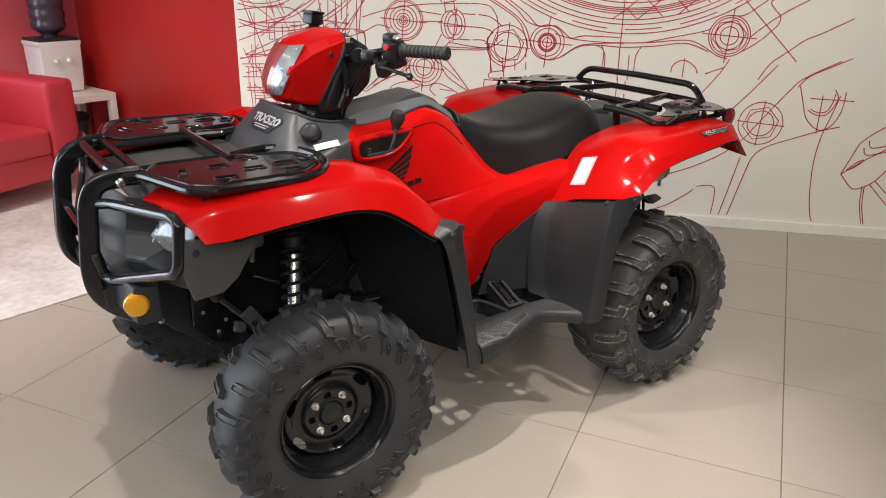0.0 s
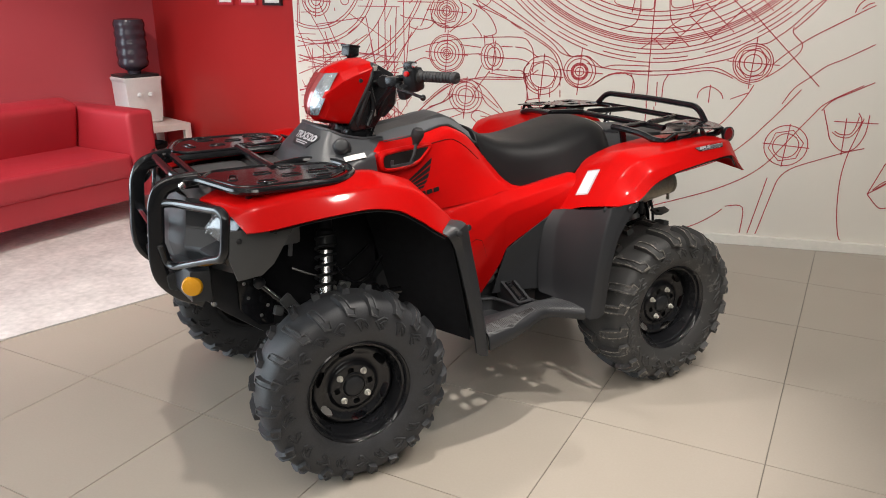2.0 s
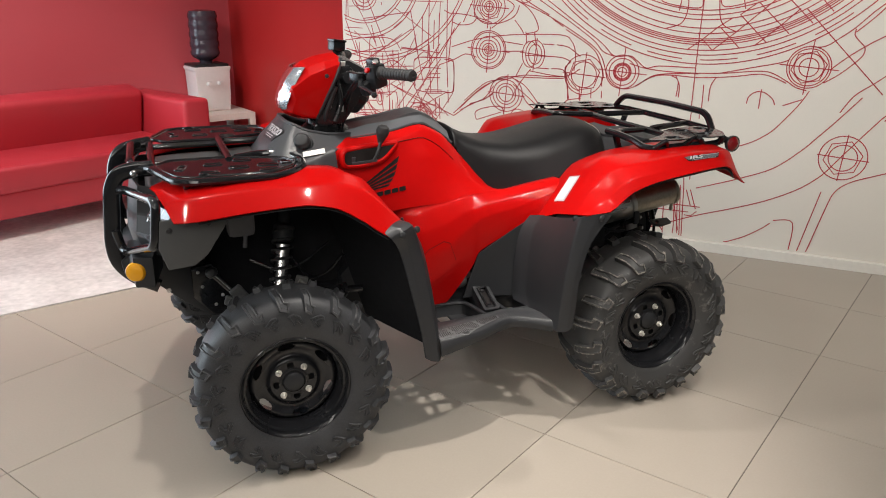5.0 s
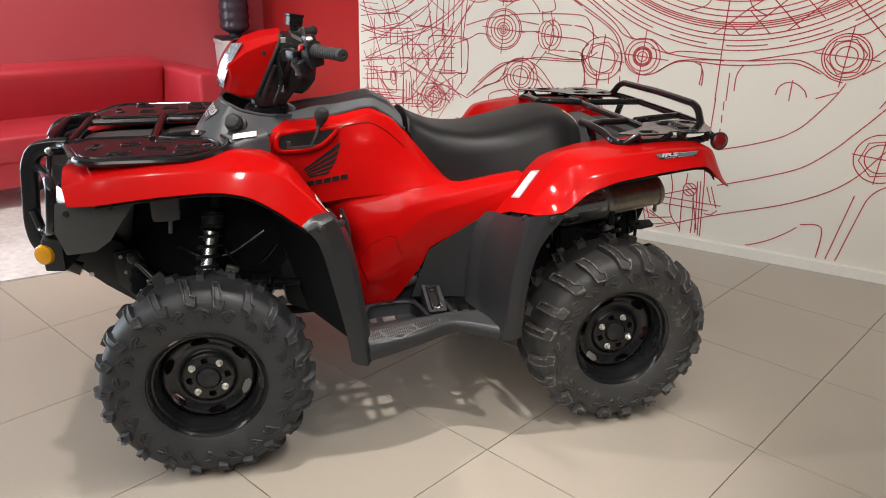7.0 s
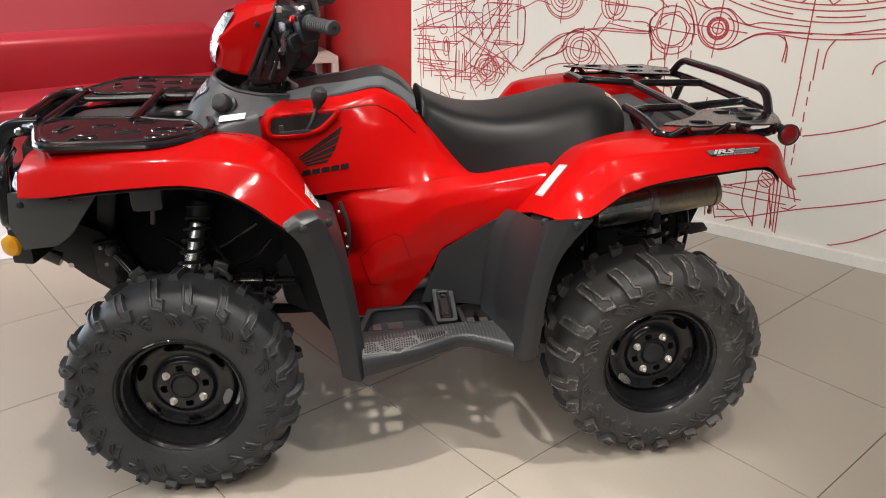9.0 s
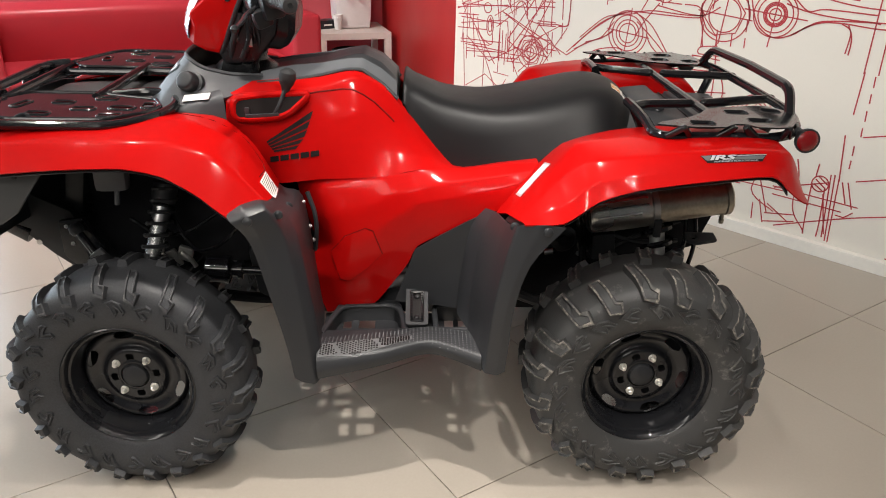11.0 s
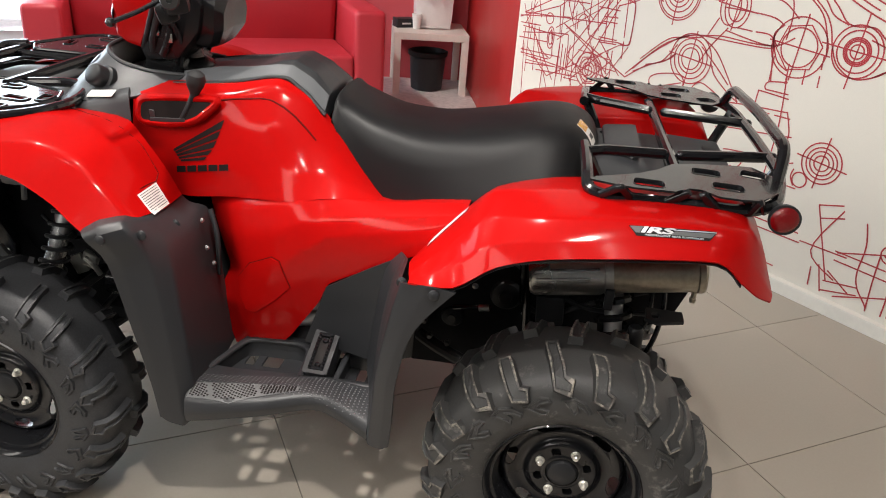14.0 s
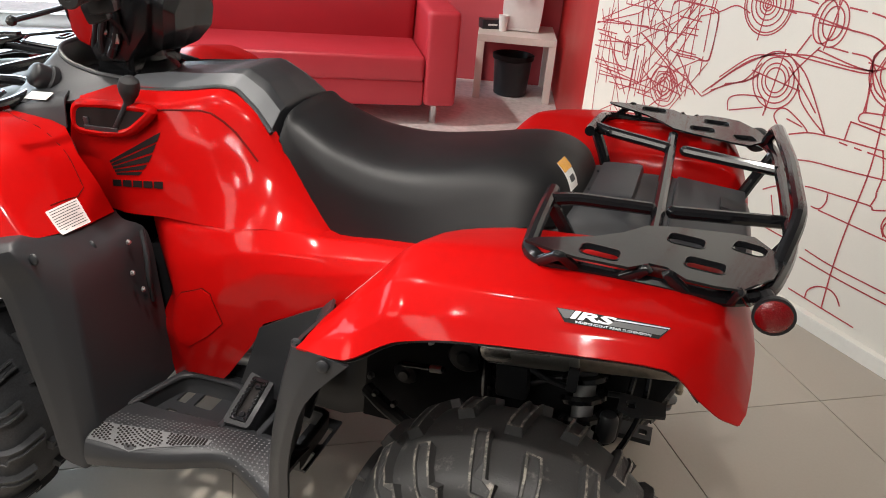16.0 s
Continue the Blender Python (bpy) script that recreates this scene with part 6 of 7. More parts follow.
for k in range(4):
    prof += [(.134, .10 + .075 * k), (.128, .112 + .075 * k), (.128, .135 + .075 * k), (.134, .147 + .075 * k)]
prof += [(.134, .39), (.122, .42), (.06, .43), (0, .43)]
part("water_bottle", lathe([(.88 * r, h) for r, h in prof], Matrix.Translation((0, 0, .375)), 36), BOTTLE, cooler, "dark translucent water bottle")

waste = in_room(thing("waste_bin", "black round waste bin under the side table", "bin"), NOOK @ pose(-1.68, -.33, .007))
part("bin_body", lathe([(0, 0), (.105, 0), (.12, .01), (.14, .27), (.144, .275), (.138, .275), (.116, .015), (0, .012)], None, 32), BLACK, waste)
part("bin_liner", lathe([(.136, .25), (.150, .262), (.152, .29), (.138, .296), (.130, .28), (.126, .24)], None, 24, closed=True), INK, waste)
pack = in_room(thing("tissue_box", "small dark box on the side table", "box"), NOOK @ pose(-1.74, -.52, .457, 0, 0, 20))
part("box_body", box(.10, .15, .065, Matrix.Translation((0, 0, .0325)), .004), BLACK, pack)
part("box_print", box(.002, .07, .012, Matrix.Translation((.051, 0, .03)), 0), WHITE, pack)
cup = in_room(thing("paper_cup", "white paper cups stacked beside the cooler", "cup"), NOOK @ pose(-1.66, -.43, .457))
part("cup_stack", lathe([(0, 0), (.026, 0), (.034, .085), (.036, .088), (.036, .094), (.034, .096), (.037, .104), (.037, .110), (.030, .110), (0, .03)], None, 20), WHITE, cup)

# framed certificates on the red wall
for k, (x0, x1) in enumerate(((-.93, -.711), (-.626, -.407), (-.328, -.11))):
    pic = in_room(tagged(new("picture_frame"), "framed white certificate on the red wall", "picture frame", "certificates on the red wall"), NOOK @ pose((x0 + x1) / 2, -.002, 1.365))
    w, h = x1 - x0, .30
    rim_bm = plate([(-w / 2, 0), (w / 2, 0), (w / 2, h), (-w / 2, h)], [[(-w / 2 + .016, .016), (w / 2 - .016, .016), (w / 2 - .016, h - .016), (-w / 2 + .016, h - .016)]], .018, Matrix(((1, 0, 0, 0), (0, 0, -1, 0), (0, 1, 0, 0), (0, 0, 0, 1))))
    part("frame_rim", rim_bm, BLACK if k == 2 else SOFA, pic, "dark frame" if k == 2 else "red frame")
    part("certificate", box(w - .034, .006, h - .034, Matrix.Translation((0, -.006, h / 2)), .0), WHITE, pic)
    part("print_mark", box(.03, .002, .03, Matrix.Translation((.01, -.0105, .07)), .0), BLUE, pic)
    for r in range(2):
        part("print_bar", box(w - .09, .002, .006, Matrix.Translation((0, -.0105, .12 + .03 * r)), .0), GREY, pic)

# glazed front beyond the sofa
FRONT = ROOM @ pose(-6.1, -1.6, 0, 0, 0, -14)
glass_wall = tagged(part("window_1", box(.06, 6.0, .12, Matrix.Translation((0, 0, .06)), .004), ALU2), "tall glazed shop front with metal frames", "window", kind="structure")
glass_wall.matrix_world = FRONT
for y in (-3, -1.5, 0, 1.5, 3):
    part("window_frame", box(.07, .06, 2.9, Matrix.Translation((0, y, 1.45)), .004), ALU2, glass_wall)
part("window_frame", box(.07, 6.0, .08, Matrix.Translation((0, 0, .95)), .004), ALU2, glass_wall)
part("window_frame", box(.07, 6.0, .10, Matrix.Translation((0, 0, 2.93)), .004), ALU2, glass_wall)
day = tagged(part("backdrop", box(.02, 9, 4.5, Matrix.Translation((-1.2, 0, 1.8)), 0), DAY), "bright overcast daylight outside the shop front", "daylight", kind="structure")
day.matrix_world = FRONT


# ---- the line drawing on the mural ----
def ink(pts, w=.0027, closed=False):
    """One printed line on the wall, drawn through points along the wall and up it."""
    own, row = bmesh.new(), []
    n = len(pts)
    for i, p in enumerate(pts):
        if .0 < p[1] <= .063:
            p = Vector((p[0], .064))
        if not (-1.574 < p[0] < 2.9 and .062 < p[1] < 2.96):
            row = []
            continue
        a = Vector(pts[i - 1] if i or closed else p)
        b = Vector(pts[(i + 1) % n] if i < n - 1 or closed else p)
        d = (b - a).normalized()
        q = Vector((-d.y, d.x)) * w
        pair = [own.verts.new((p[0] + k * q.x, 1.9640, p[1] + k * q.y)) for k in (1, -1)]
        if row:
            own.faces.new((row[0], row[1], pair[1], pair[0]))
        row = pair
    if not own.faces:
        own.free()
        return
    bmesh.ops.recalc_face_normals(own, faces=own.faces[:])
    bmesh.ops.solidify(own, geom=own.faces[:], thickness=.0006)
    line = part("mural_line", own, LINE, mural_wall)


def stroke(*pts):
    pts = [Vector(p) for p in pts]
    if len(pts) > 2:
        pts = [r[0] for r in glide([[p] for p in pts], 5)]
    ink(pts)


def circle(u, z, r, squeeze=1.0, n=40, phase=0.0):
    pts = [(u + squeeze * r * math.cos(2 * math.pi * i / n + phase), z + r * math.sin(2 * math.pi * i / n + phase)) for i in range(n + 1)]
    ink(pts)


def rings(u, z, radii, hexagon=0, tick=0, squeeze=1.0):
    """A bolt head: circles round one middle, a hexagon and a cross."""
    for r in radii:
        circle(u, z, r, squeeze, 40 if r < .3 else 120)
    if hexagon:
        circle(u, z, hexagon, squeeze, 6, .2)
    if tick:
        stroke((u - tick, z + .01), (u + tick, z - .01))
        stroke((u - .01, z - tick), (u + .01, z + tick))


for r in (.846, .871, .895, .939, .967, .995, 1.004, 1.014, 1.026, 1.055, 1.080, 1.128):
    circle(.682, 2.182, r, 1.0, 160)
for k in range(24):
    a0 = 2 * math.pi * k / 24
    ink([(.682 + 1.106 * math.cos(a0 + q * .022), 2.182 + 1.106 * math.sin(a0 + q * .022)) for q in range(9)])
rings(0.266, 0.992, [0.094, 0.075, 0.050, 0.044, 0.038, 0.025], 0, 0.138, 1.0)
rings(1.229, 1.060, [0.106, 0.094, 0.071, 0.047], 0.086, 0.142, 1.0)
rings(1.458, 0.602, [0.116, 0.069], 0.094, 0.125, 1.0)
rings(-0.555, 1.085, [0.113, 0.103, 0.079, 0.058, 0.038, 0.024, 0.014], 0, 0.137, 1.0)
rings(-0.257, 1.070, [0.081, 0.057], 0, 0.095, 0.72)
rings(-0.290, 1.069, [0.075], 0, 0, 0.62)
rings(0.044, 0.965, [0.114, 0.074], 0.094, 0.128, 1.0)
rings(-0.433, 0.827, [0.106, 0.085, 0.063, 0.046], 0, 0.120, 1.0)
rings(-0.555, 1.336, [0.100, 0.060, 0.047, 0.030, 0.020], 0.080, 0.126, 1.0)
rings(-1.414, 1.398, [0.094, 0.076, 0.052, 0.031], 0, 0.104, 1.0)
rings(-1.219, 1.398, [0.027], 0, 0, 1.0)
rings(-1.017, 0.652, [0.088, 0.057, 0.040, 0.024], 0.074, 0.121, 1.0)
rings(-1.313, 0.759, [0.055, 0.034], 0, 0, 0.45)
rings(-1.335, 0.853, [0.027], 0, 0, 1.0)
rings(0.601, 0.316, [0.035], 0, 0, 1.0)
stroke((-0.393, 1.379), (-0.198, 1.297), (-0.005, 1.190), (0.100, 1.119), (0.146, 1.061), (0.173, 0.988), (0.210, 0.929), (0.279, 0.897), (0.352, 0.919), (0.409, 0.961), (0.473, 0.988), (0.634, 1.002), (0.682, 1.000))
stroke((-0.323, 1.428), (-0.112, 1.297), (0.081, 1.168), (0.145, 1.103), (0.210, 1.078))
stroke((-0.288, 1.444), (-0.077, 1.297), (0.132, 1.152), (0.210, 1.081), (0.303, 1.083), (0.344, 1.058), (0.399, 1.020), (0.470, 1.034), (0.664, 1.032))
stroke((-0.394, 1.418), (-0.287, 1.353), (-0.181, 1.297))
stroke((-0.156, 1.271), (-0.093, 1.232))
stroke((-0.075, 1.216), (0.083, 1.119), (0.137, 1.037), (0.158, 0.954))
stroke((0.305, 1.041), (0.406, 1.016), (0.570, 1.004), (0.792, 1.009), (0.975, 1.029), (1.052, 1.024), (1.131, 0.985), (1.179, 0.955), (1.234, 0.941))
stroke((0.345, 0.916), (0.441, 0.975), (0.539, 0.987), (0.684, 0.981), (0.855, 0.994), (0.992, 1.014), (1.069, 1.000), (1.132, 0.973))
stroke((0.792, 1.009), (0.943, 1.044), (1.091, 1.078), (1.134, 1.098))
stroke((1.215, 1.166), (1.287, 1.167), (1.354, 1.213), (1.418, 1.267), (1.491, 1.346), (1.589, 1.432))
stroke((1.419, 1.258), (1.417, 1.228), (1.441, 1.199), (1.470, 1.169), (1.469, 1.133), (1.440, 1.094), (1.376, 1.032), (1.309, 0.984))
stroke((1.421, 1.243), (1.495, 1.317), (1.566, 1.404), (1.589, 1.432))
stroke((1.330, 1.052), (1.407, 1.123), (1.511, 1.200), (1.638, 1.274), (1.763, 1.346), (1.807, 1.369))
stroke((1.248, 0.939), (1.206, 0.862), (1.112, 0.735), (1.050, 0.680), (0.982, 0.640), (0.849, 0.589), (0.722, 0.551))
stroke((1.835, 1.168), (1.692, 1.089), (1.614, 1.052), (1.538, 0.990), (1.461, 0.926), (1.408, 0.837))
stroke((1.500, 0.920), (1.440, 0.843), (1.385, 0.774), (1.326, 0.705), (1.251, 0.620), (1.127, 0.514), (0.963, 0.441), (0.852, 0.400), (0.737, 0.361))
stroke((1.866, 0.968), (1.772, 0.920), (1.668, 0.865), (1.619, 0.807))
stroke((1.813, 0.951), (1.643, 0.854), (1.571, 0.774), (1.475, 0.643), (1.424, 0.572), (1.368, 0.497), (1.266, 0.411), (1.110, 0.328), (0.940, 0.263), (0.760, 0.202), (0.599, 0.138), (0.444, 0.073))
stroke((1.867, 0.605), (1.767, 0.576), (1.634, 0.526), (1.512, 0.475), (1.447, 0.415), (1.415, 0.313), (1.355, 0.058))
stroke((1.382, 0.410), (1.310, 0.054))
stroke((1.167, 0.223), (1.266, 0.222), (1.266, 0.060))
stroke((0.922, 0.059), (1.021, 0.105), (1.110, 0.166), (1.153, 0.205))
stroke((1.841, 0.772), (1.814, 0.664), (1.784, 0.552), (1.769, 0.408), (1.779, 0.230), (1.803, 0.099), (1.825, 0.051))
stroke((1.630, 0.814), (1.661, 0.718), (1.688, 0.642), (1.755, 0.584), (1.817, 0.604), (1.858, 0.683), (1.866, 0.790))
stroke((1.689, 0.689), (1.727, 0.666), (1.778, 0.663), (1.813, 0.702), (1.831, 0.758), (1.809, 0.802))
stroke((1.702, 0.695), (1.733, 0.679), (1.780, 0.682), (1.804, 0.720), (1.815, 0.781))
stroke((1.692, 0.750), (1.916, 0.745))
stroke((1.753, 0.769), (1.753, 0.562))
stroke((1.985, .520), (1.921, .345))
stroke((1.921, .345), (1.990, .270), (2.040, .275))
stroke((2.040, .275), (2.100, .315), (2.155, .395))
stroke((1.921, .345), (2.020, .425), (2.160, .520))
for du in (0, .012):
    stroke((2.042 + du, .285), (2.050 + du, .180), (2.078 + du, .066))
stroke((1.945, .372), (1.985, .412), (2.020, .432), (2.010, .412), (1.970, .380), (1.945, .366))
stroke((2.075, .300), (2.250, .120))
stroke((2.100, .320), (2.280, .150))
stroke((1.985, .520), (2.060, .590), (2.200, .680))
stroke((2.010, .500), (2.030, .460), (2.120, .480), (2.240, .520))
stroke((2.030, .540), (2.050, .500), (2.140, .520))
rings(.255, .564, [.080, .062, .047, .030], 0, .105, 1.0)
stroke((1.179, 1.352), (1.588, 0.939))
stroke((1.070, 1.421), (1.216, 1.281))
stroke((1.213, 1.434), (1.304, 1.340))
stroke((0.947, 1.382), (1.111, 1.226))
stroke((0.863, 1.316), (1.006, 1.179))
stroke((0.772, 1.248), (0.879, 1.143))
stroke((0.684, 1.185), (0.741, 1.129))
stroke((0.741, 1.129), (0.864, 1.239), (0.961, 1.331), (1.056, 1.421))
stroke((0.609, 1.127), (0.684, 1.185), (0.756, 1.248), (0.828, 1.300))
stroke((0.953, 1.163), (1.071, 1.271), (1.150, 1.352))
stroke((0.863, 1.316), (0.947, 1.382))
stroke((0.673, 1.438), (0.669, 1.284), (0.666, 1.128), (0.665, 0.803))
stroke((0.718, 0.943), (0.720, 0.805))
stroke((0.565, 0.984), (0.588, 0.933), (0.589, 0.867))
stroke((0.778, 0.986), (0.754, 0.937), (0.751, 0.856))
stroke((0.460, 1.439), (0.458, 1.377), (0.646, 1.346), (0.667, 1.392), (0.670, 1.438))
stroke((0.586, 1.438), (0.593, 1.346), (0.567, 1.268), (0.483, 1.236))
stroke((0.564, 1.438), (0.547, 1.331))
stroke((0.756, 1.437), (0.781, 1.355), (0.969, 1.400))
stroke((0.747, 1.437), (0.760, 1.315), (0.786, 1.260), (0.850, 1.230))
stroke((0.862, 1.437), (0.885, 1.346))
stroke((0.949, 0.856), (0.957, 0.895), (0.992, 0.921), (1.032, 0.919), (1.075, 0.889), (1.090, 0.857))
stroke((1.015, 0.935), (1.013, 0.832))
stroke((1.130, 0.856), (1.222, 0.894))
stroke((1.711, 1.332), (1.731, 1.380), (1.797, 1.431))
stroke((1.743, 1.352), (1.772, 1.375), (1.797, 1.383))
stroke((-0.392, 1.179), (-0.109, 1.186), (-0.038, 1.150), (-0.012, 1.078), (-0.016, 0.984))
stroke((-0.212, 1.131), (-0.142, 1.129))
stroke((-0.125, 1.129), (-0.055, 1.117), (0.016, 1.068))
stroke((-0.318, 1.062), (-0.105, 1.059), (-0.035, 1.034))
stroke((-0.245, 0.992), (-0.167, 0.990))
stroke((-0.153, 0.991), (-0.086, 0.989), (-0.050, 0.956))
stroke((-0.389, 0.933), (-0.102, 0.937), (-0.050, 0.956))
stroke((-0.320, 1.197), (-0.312, 1.130))
stroke((-0.267, 1.197), (-0.255, 1.131))
stroke((-0.320, 1.187), (-0.246, 1.208), (-0.268, 1.280), (-0.322, 1.339), (-0.393, 1.379))
stroke((-0.392, 1.263), (-0.349, 1.213), (-0.334, 1.187))
stroke((-0.332, 1.017), (-0.371, 0.941))
stroke((-0.281, 0.984), (-0.352, 0.889), (-0.388, 0.818))
stroke((-0.389, 0.888), (-0.297, 0.821), (-0.223, 0.760))
stroke((-0.048, 0.915), (-0.045, 0.812))
stroke((0.022, 0.900), (0.025, 0.821))
stroke((0.092, 0.892), (0.094, 0.834))
stroke((0.151, 0.954), (0.153, 0.904))
stroke((0.154, 0.880), (0.156, 0.836))
stroke((-0.799, 1.095), (-0.648, 1.142), (-0.500, 1.168), (-0.392, 1.179))
stroke((-0.464, 1.138), (-0.337, 1.123))
stroke((-0.464, 1.080), (-0.326, 1.086))
stroke((-0.886, 0.981), (-0.782, 1.019), (-0.705, 1.055), (-0.630, 1.039))
stroke((-0.708, 0.771), (-0.575, 0.883), (-0.481, 0.910), (-0.408, 0.922), (-0.389, 0.933))
stroke((-0.670, 0.754), (-0.575, 0.786), (-0.518, 0.831))
stroke((-0.869, 1.390), (-0.573, 1.386))
stroke((-0.797, 1.244), (-0.741, 1.227), (-0.666, 1.238), (-0.628, 1.279))
stroke((-0.815, 1.295), (-0.684, 1.285), (-0.537, 1.246))
stroke((-0.537, 1.212), (-0.428, 1.296), (-0.400, 1.346), (-0.465, 1.386))
stroke((-0.628, 1.379), (-0.647, 1.279), (-0.519, 1.239), (-0.400, 1.280), (-0.365, 1.346))
stroke((-0.376, 1.412), (-0.340, 1.362), (-0.294, 1.379), (-0.270, 1.418))
rings(-1.425, 1.554, [0.314, 0.331, 0.402, 0.423, 0.511], 0, 0, 1.0)
rings(-1.320, 1.654, [0.635, 0.655], 0, 0, 1.0)
stroke((-1.554, 1.239), (-1.473, 1.023))
stroke((-1.395, 1.381), (-1.269, 1.099))
stroke((-1.364, 1.212), (-1.331, 1.080))
stroke((-1.082, 1.305), (-1.032, 1.049))
stroke((-0.951, 1.448), (-0.959, 1.033))
stroke((-0.918, 1.250), (-0.923, 1.076))
stroke((-0.883, 1.295), (-0.886, 1.139))
stroke((-0.998, 1.277), (-1.004, 1.067))
stroke((-0.830, 1.447), (-0.832, 1.000))
stroke((-0.788, 1.312), (-0.820, 1.000))
stroke((-1.423, 1.251), (-1.082, 1.298))
stroke((-1.563, 1.113), (-1.266, 1.152))
stroke((-1.582, 1.021), (-1.192, 1.021))
stroke((-1.150, 1.072), (-0.993, 1.068))
stroke((-1.204, 1.199), (-1.143, 1.242))
stroke((-1.114, 1.277), (-1.082, 1.305))
stroke((-0.794, 1.380), (-0.719, 1.446))
stroke((-0.778, 1.210), (-0.877, 1.034))
stroke((-0.740, 1.244), (-0.957, 0.961))
stroke((-0.657, 1.379), (-0.722, 1.244))
stroke((-0.852, 1.312), (-0.815, 1.295))
stroke((-1.268, 1.276), (-1.342, 1.248))
stroke((-1.541, 1.434), (-1.554, 1.239))
stroke((-1.289, 1.336), (-1.289, 1.353))
stroke((-1.382, 1.032), (-1.377, 1.122), (-1.348, 1.134), (-1.247, 1.135), (-1.188, 1.111), (-1.151, 1.058))
stroke((-1.054, 1.002), (-0.993, 1.057), (-0.935, 1.026), (-0.957, 0.961))
stroke((-0.847, 1.017), (-0.801, 1.011), (-0.782, 0.983), (-0.784, 0.841), (-0.804, 0.815), (-0.843, 0.810))
stroke((-1.562, 1.014), (-1.233, 1.092))
stroke((-1.563, 0.939), (-1.400, 1.000))
stroke((-1.400, 1.000), (-1.074, 1.195))
stroke((-1.532, 0.855), (-1.231, 0.994))
stroke((-1.564, 0.828), (-1.272, 0.925))
stroke((-1.272, 0.925), (-0.955, 1.138))
stroke((-1.564, 0.835), (-1.188, 0.882))
stroke((-1.532, 0.855), (-0.945, 0.891))
stroke((-1.370, 1.045), (-1.170, 1.057))
stroke((-1.370, 0.952), (-1.067, 0.966))
stroke((-1.370, 1.045), (-1.370, 0.952))
stroke((-1.337, 1.047), (-1.336, 0.954))
stroke((-1.286, 1.040), (-1.285, 0.958))
stroke((-1.240, 1.033), (-1.170, 1.037))
stroke((-1.239, 0.994), (-1.169, 0.992))
stroke((-1.212, 1.061), (-1.209, 0.930))
stroke((-1.170, 1.047), (-1.175, 0.866))
stroke((-1.252, 1.009), (-1.242, 0.877))
stroke((-1.151, 1.081), (-0.875, 1.055))
stroke((-1.052, 1.133), (-0.991, 0.848))
stroke((-0.953, 1.101), (-0.942, 0.803))
stroke((-0.902, 1.079), (-0.891, 0.808))
stroke((-1.021, 1.024), (-0.873, 1.024))
stroke((-1.007, 0.961), (-0.871, 0.961))
stroke((-0.966, 0.922), (-0.877, 0.928))
stroke((-0.965, 0.899), (-0.876, 0.903))
stroke((-0.983, 0.823), (-0.865, 0.826))
stroke((-0.982, 0.799), (-0.864, 0.807))
stroke((-0.832, 1.036), (-0.823, 0.846))
stroke((-0.822, 0.830), (-0.819, 0.749))
stroke((-0.873, 1.018), (-1.183, 0.627))
stroke((-0.877, 1.111), (-1.184, 0.696))
stroke((-0.948, 0.949), (-1.140, 0.597))
stroke((-0.879, 0.986), (-1.058, 0.641))
stroke((-1.229, 0.845), (-1.020, 0.746))
stroke((-1.229, 0.845), (-0.780, 0.671))
stroke((-1.020, 0.746), (-0.897, 0.658))
stroke((-1.555, 0.800), (-1.400, 0.807))
stroke((-1.533, 0.785), (-1.228, 0.777))
stroke((-1.556, 0.723), (-1.334, 0.733))
stroke((-1.487, 1.112), (-1.400, 0.848))
stroke((-1.475, 0.807), (-1.267, 0.548))
stroke((-1.444, 0.810), (-1.421, 0.566))
stroke((-1.272, 0.925), (-1.249, 0.792))
stroke((-1.240, 0.759), (-1.246, 0.586))
stroke((-1.219, 0.744), (-1.216, 0.589))
stroke((-1.193, 0.729), (-1.198, 0.556))
stroke((-1.164, 0.749), (-1.173, 0.576))
stroke((-1.534, 0.661), (-1.226, 0.675))
stroke((-1.444, 0.635), (-1.183, 0.627))
stroke((-1.489, 0.594), (-1.268, 0.618))
stroke((-1.399, 0.576), (-1.098, 0.602))
stroke((-1.311, 0.561), (-1.100, 0.671))
stroke((-1.184, 0.696), (-1.016, 0.611))
stroke((-1.140, 0.580), (-0.940, 0.754))
stroke((-1.096, 0.533), (-0.880, 0.727))
stroke((-0.979, 0.717), (-0.896, 0.625))
stroke((-0.882, 0.776), (-0.877, 0.644))
stroke((-0.909, 0.773), (-0.905, 0.657))
stroke((-1.534, 0.643), (-1.312, 0.648))
stroke((-1.488, 0.683), (-1.311, 0.561))
stroke((-0.982, 0.816), (-0.819, 0.667))
stroke((-1.055, 0.826), (-1.060, 0.989), (-1.037, 1.017), (-0.990, 1.026), (-0.873, 1.027), (-0.805, 1.022), (-0.785, 0.992), (-0.781, 0.850), (-0.795, 0.816), (-0.864, 0.817), (-0.982, 0.809), (-1.043, 0.821))
stroke((-1.133, 0.836), (-1.130, 0.886), (-1.098, 0.912), (-1.065, 0.891), (-1.051, 0.843))
stroke((-1.313, 0.804), (-1.290, 0.668), (-1.334, 0.664), (-1.391, 0.710), (-1.408, 0.796))
stroke((-1.533, 0.750), (-1.228, 0.794), (-1.185, 0.771), (-1.179, 0.628))
stroke((-0.781, 0.687), (-0.603, 0.849), (-0.499, 0.905), (-0.447, 0.925))
stroke((-0.780, 0.671), (-0.670, 0.748), (-0.581, 0.788), (-0.514, 0.873))
stroke((0.487, 0.402), (0.509, 0.314), (0.506, 0.206), (0.524, 0.147), (0.570, 0.093), (0.576, 0.072))
stroke((0.568, 0.310), (0.569, 0.202), (0.576, 0.072))
stroke((0.623, 0.305), (0.634, 0.154), (0.634, 0.076))
stroke((0.580, 0.402), (0.577, 0.342))
stroke((0.622, 0.274), (0.663, 0.097))
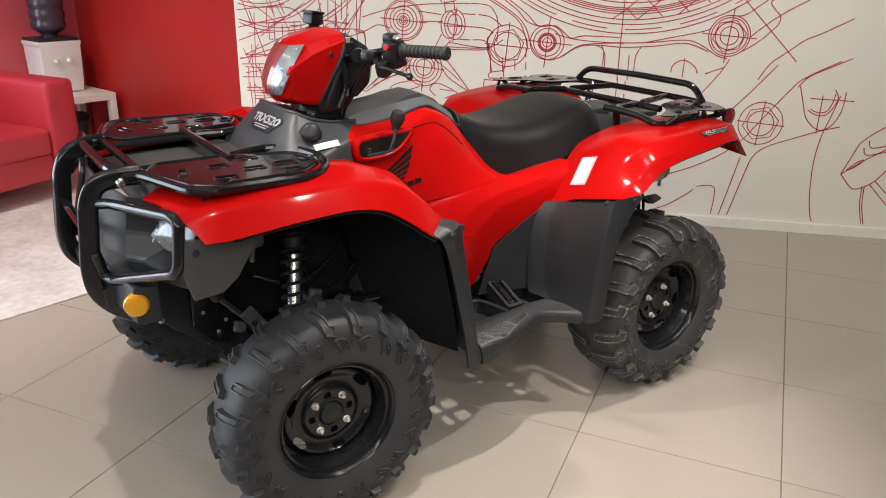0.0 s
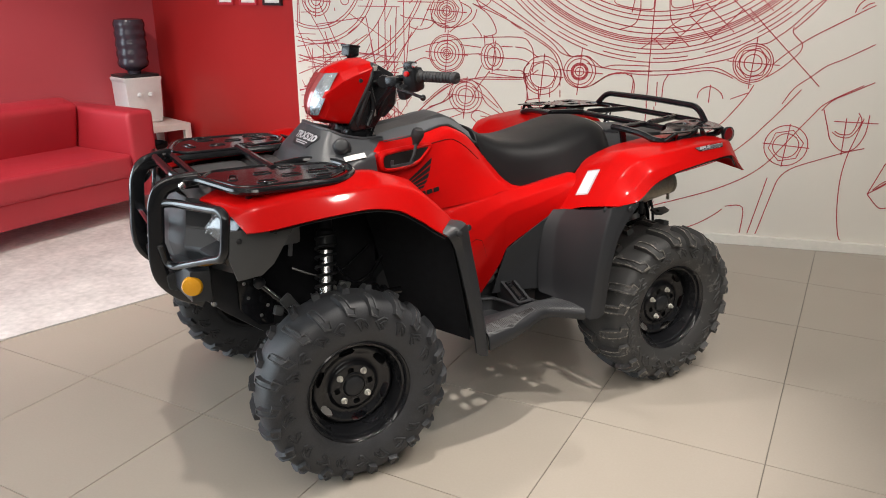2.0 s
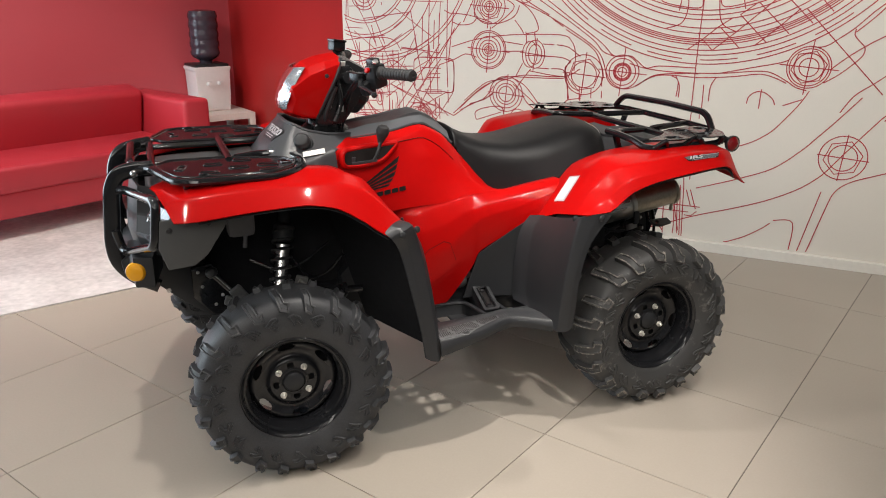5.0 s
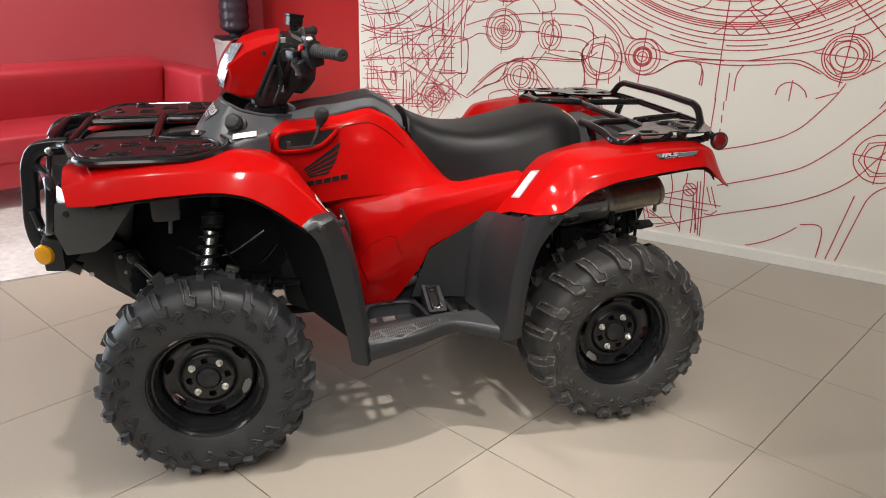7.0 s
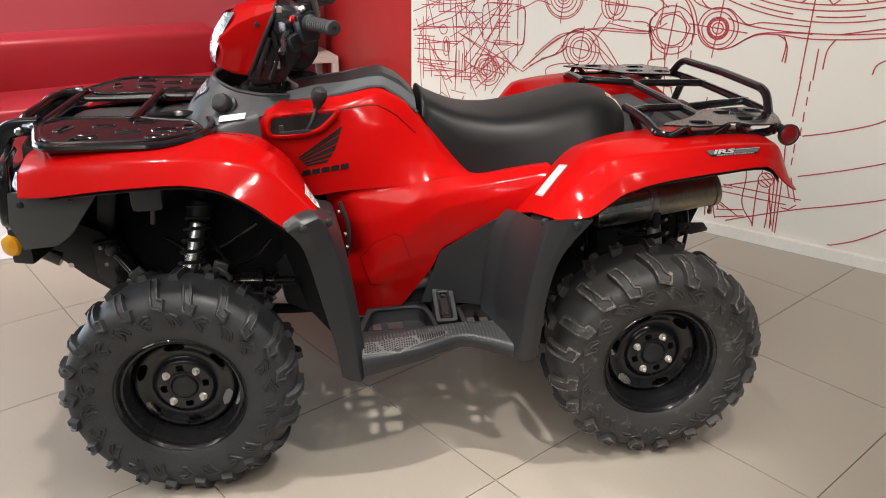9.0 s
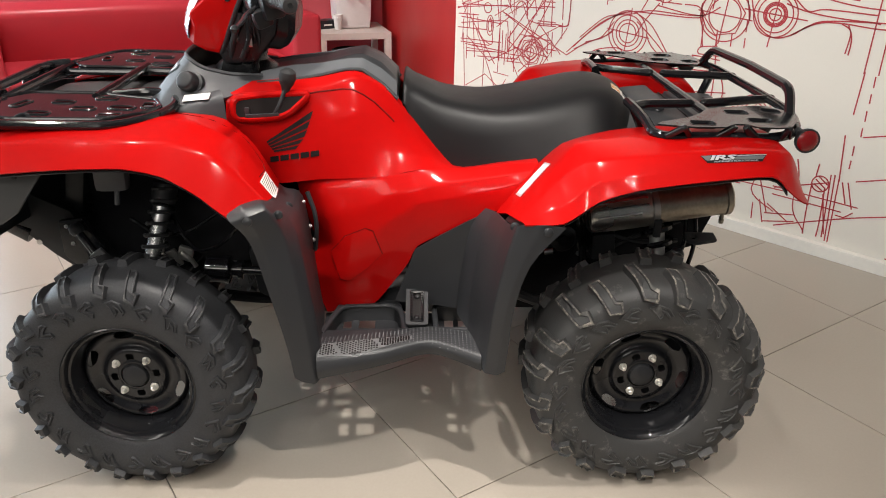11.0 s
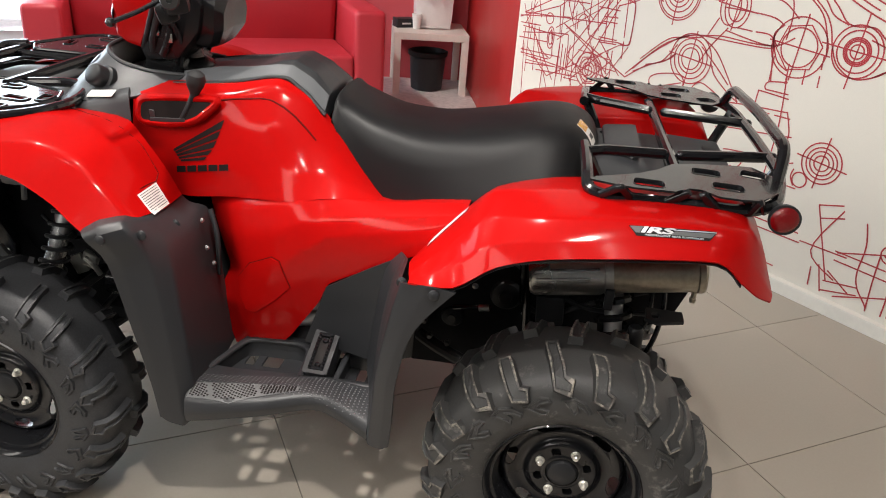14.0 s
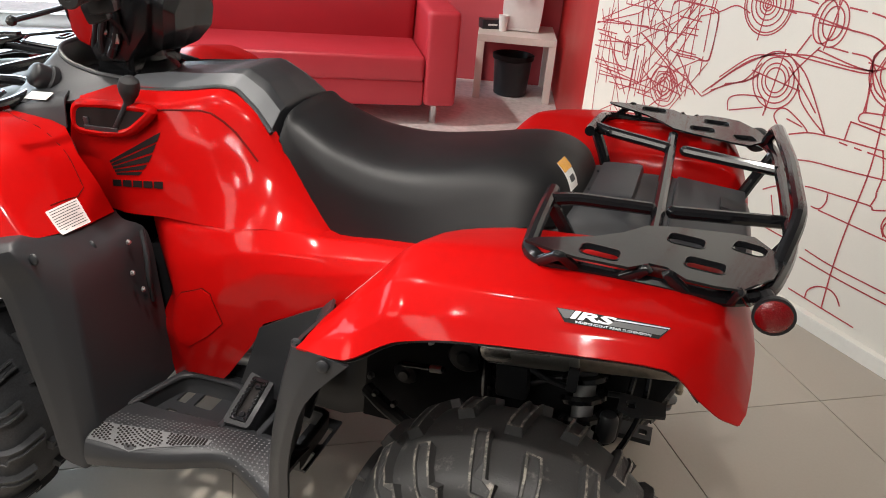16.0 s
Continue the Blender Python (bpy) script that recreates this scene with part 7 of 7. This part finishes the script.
stroke((0.404, 0.255), (0.771, 0.251))
stroke((0.408, 0.218), (0.710, 0.215))
stroke((0.636, 0.367), (0.657, 0.080))
stroke((0.652, 0.370), (0.673, 0.068))
stroke((0.671, 0.358), (0.685, 0.065))
stroke((0.687, 0.346), (0.718, 0.256))
stroke((0.709, 0.350), (0.748, 0.238))
stroke((0.391, 0.120), (0.524, 0.147))
stroke((0.387, 0.077), (0.528, 0.116))
stroke((0.359, 0.177), (0.391, 0.071))
stroke((0.331, 0.155), (0.338, 0.076))
stroke((0.653, 0.546), (0.673, 0.344))
stroke((0.413, 0.250), (0.641, 0.332))
stroke((0.697, 0.509), (0.699, 0.466))
stroke((0.699, 0.446), (0.699, 0.408))
stroke((0.690, 0.196), (0.725, 0.194))
stroke((0.725, 0.194), (0.756, 0.224))
stroke((0.668, 0.814), (0.664, 0.634))
for z0, z1 in ((0.80, 0.755), (0.73, 0.69), (0.66, 0.615), (0.59, 0.55)):
    stroke((0.711, z0), (0.713, z1))
stroke((0.579, 0.333), (0.626, 0.299))
stroke((0.576, 0.311), (0.614, 0.288))
stroke((0.591, 0.347), (0.632, 0.318))
stroke((-0.742, 0.719), (-0.639, 0.815), (-0.519, 0.898), (-0.446, 0.925), (-0.371, 0.937), (-0.299, 0.947), (-0.156, 0.945), (-0.059, 0.951))
stroke((-0.738, 0.708), (-0.650, 0.755), (-0.545, 0.804), (-0.512, 0.834))
stroke((-0.378, 0.919), (-0.314, 0.883), (-0.252, 0.816), (-0.162, 0.701))
stroke((-0.331, 0.837), (-0.296, 0.783), (-0.222, 0.731), (-0.162, 0.701))
stroke((-0.624, 0.656), (-0.633, 0.701), (-0.581, 0.731), (-0.483, 0.749), (-0.448, 0.730), (-0.447, 0.685))
stroke((-0.618, 0.658), (-0.458, 0.716))
stroke((-0.362, 0.666), (-0.396, 0.700), (-0.379, 0.732), (-0.341, 0.738), (-0.265, 0.707), (-0.231, 0.685))
stroke((-0.338, 0.706), (-0.261, 0.697))
stroke((-0.309, 0.654), (-0.231, 0.685), (-0.161, 0.697), (-0.069, 0.706), (0.070, 0.716))
stroke((-0.099, 0.692), (-0.064, 0.691))
stroke((-0.037, 0.692), (-0.007, 0.692))
stroke((0.014, 0.693), (0.085, 0.694))
stroke((-0.081, 0.706), (-0.079, 0.764), (-0.066, 0.772), (0.058, 0.767))
stroke((0.035, 0.828), (-0.041, 0.815), (-0.056, 0.795), (-0.048, 0.783), (-0.030, 0.783), (0.051, 0.784))
stroke((-0.240, 0.577), (-0.173, 0.592), (-0.034, 0.608), (0.110, 0.627))
stroke((-0.177, 0.495), (-0.141, 0.502), (-0.001, 0.517), (0.087, 0.525), (0.101, 0.516), (0.145, 0.532))
stroke((0.067, 0.715), (0.094, 0.641), (0.093, 0.579), (0.096, 0.560), (0.087, 0.525))
stroke((-0.080, 0.505), (-0.076, 0.473), (-0.094, 0.439), (-0.130, 0.435))
stroke((-0.097, 0.433), (0.181, 0.435))
stroke((0.153, 0.511), (0.148, 0.477), (0.167, 0.444))
stroke((0.026, 0.854), (0.044, 0.643), (0.032, 0.426), (0.029, 0.267), (0.038, 0.089))
stroke((-0.118, 0.095), (0.177, 0.090))
stroke((-0.039, 0.095), (-0.036, 0.131), (-0.001, 0.164), (0.045, 0.175), (0.078, 0.164), (0.103, 0.136))
stroke((-0.098, 0.271), (0.019, 0.262), (0.243, 0.265))
stroke((-0.112, 0.233), (0.056, 0.227), (0.257, 0.229))
stroke((-0.355, 0.414), (-0.284, 0.454), (-0.221, 0.432))
stroke((-0.310, 0.408), (-0.258, 0.298))
stroke((-0.308, 0.276), (-0.180, 0.273))
stroke((-0.342, 0.502), (-0.256, 0.453), (-0.233, 0.427))
stroke((-0.070, 0.999), (-0.054, 0.908), (-0.037, 0.816))
stroke((-0.040, 1.033), (-0.070, 0.999), (-0.057, 0.946), (-0.028, 0.896), (0.019, 0.871))
rings(0.186, 0.475, [0.030], 0, 0, 1.0)
stroke((-0.291, 0.973), (-0.077, 0.950), (0.019, 0.997))
stroke((0.541, 0.984), (0.579, 0.958), (0.576, 0.871))
stroke((0.293, 0.407), (0.401, 0.122))
stroke((0.293, 0.407), (0.387, 0.436))
stroke((0.309, 0.357), (0.404, 0.389))
stroke((0.256, 0.239), (0.454, 0.244))
stroke((0.397, 0.167), (0.502, 0.106))
stroke((0.394, 0.417), (0.311, 0.218), (0.430, 0.137))

# the crowded corner of the drawing: many short crossing lines
crowd = random.Random(11)
for k in range(46):
    u, z = crowd.uniform(-1.55, -.86), crowd.uniform(.42, 1.45)
    way = crowd.choice((0, 90, 90, 0, 32, -32, 58, -62)) + crowd.uniform(-4, 4)
    long = crowd.uniform(.05, .20)
    du, dz = long * math.cos(radians(way)), long * math.sin(radians(way))
    ink([Vector((u - du, z - dz)), Vector((u, z)), Vector((u + du, z + dz))], .0022)
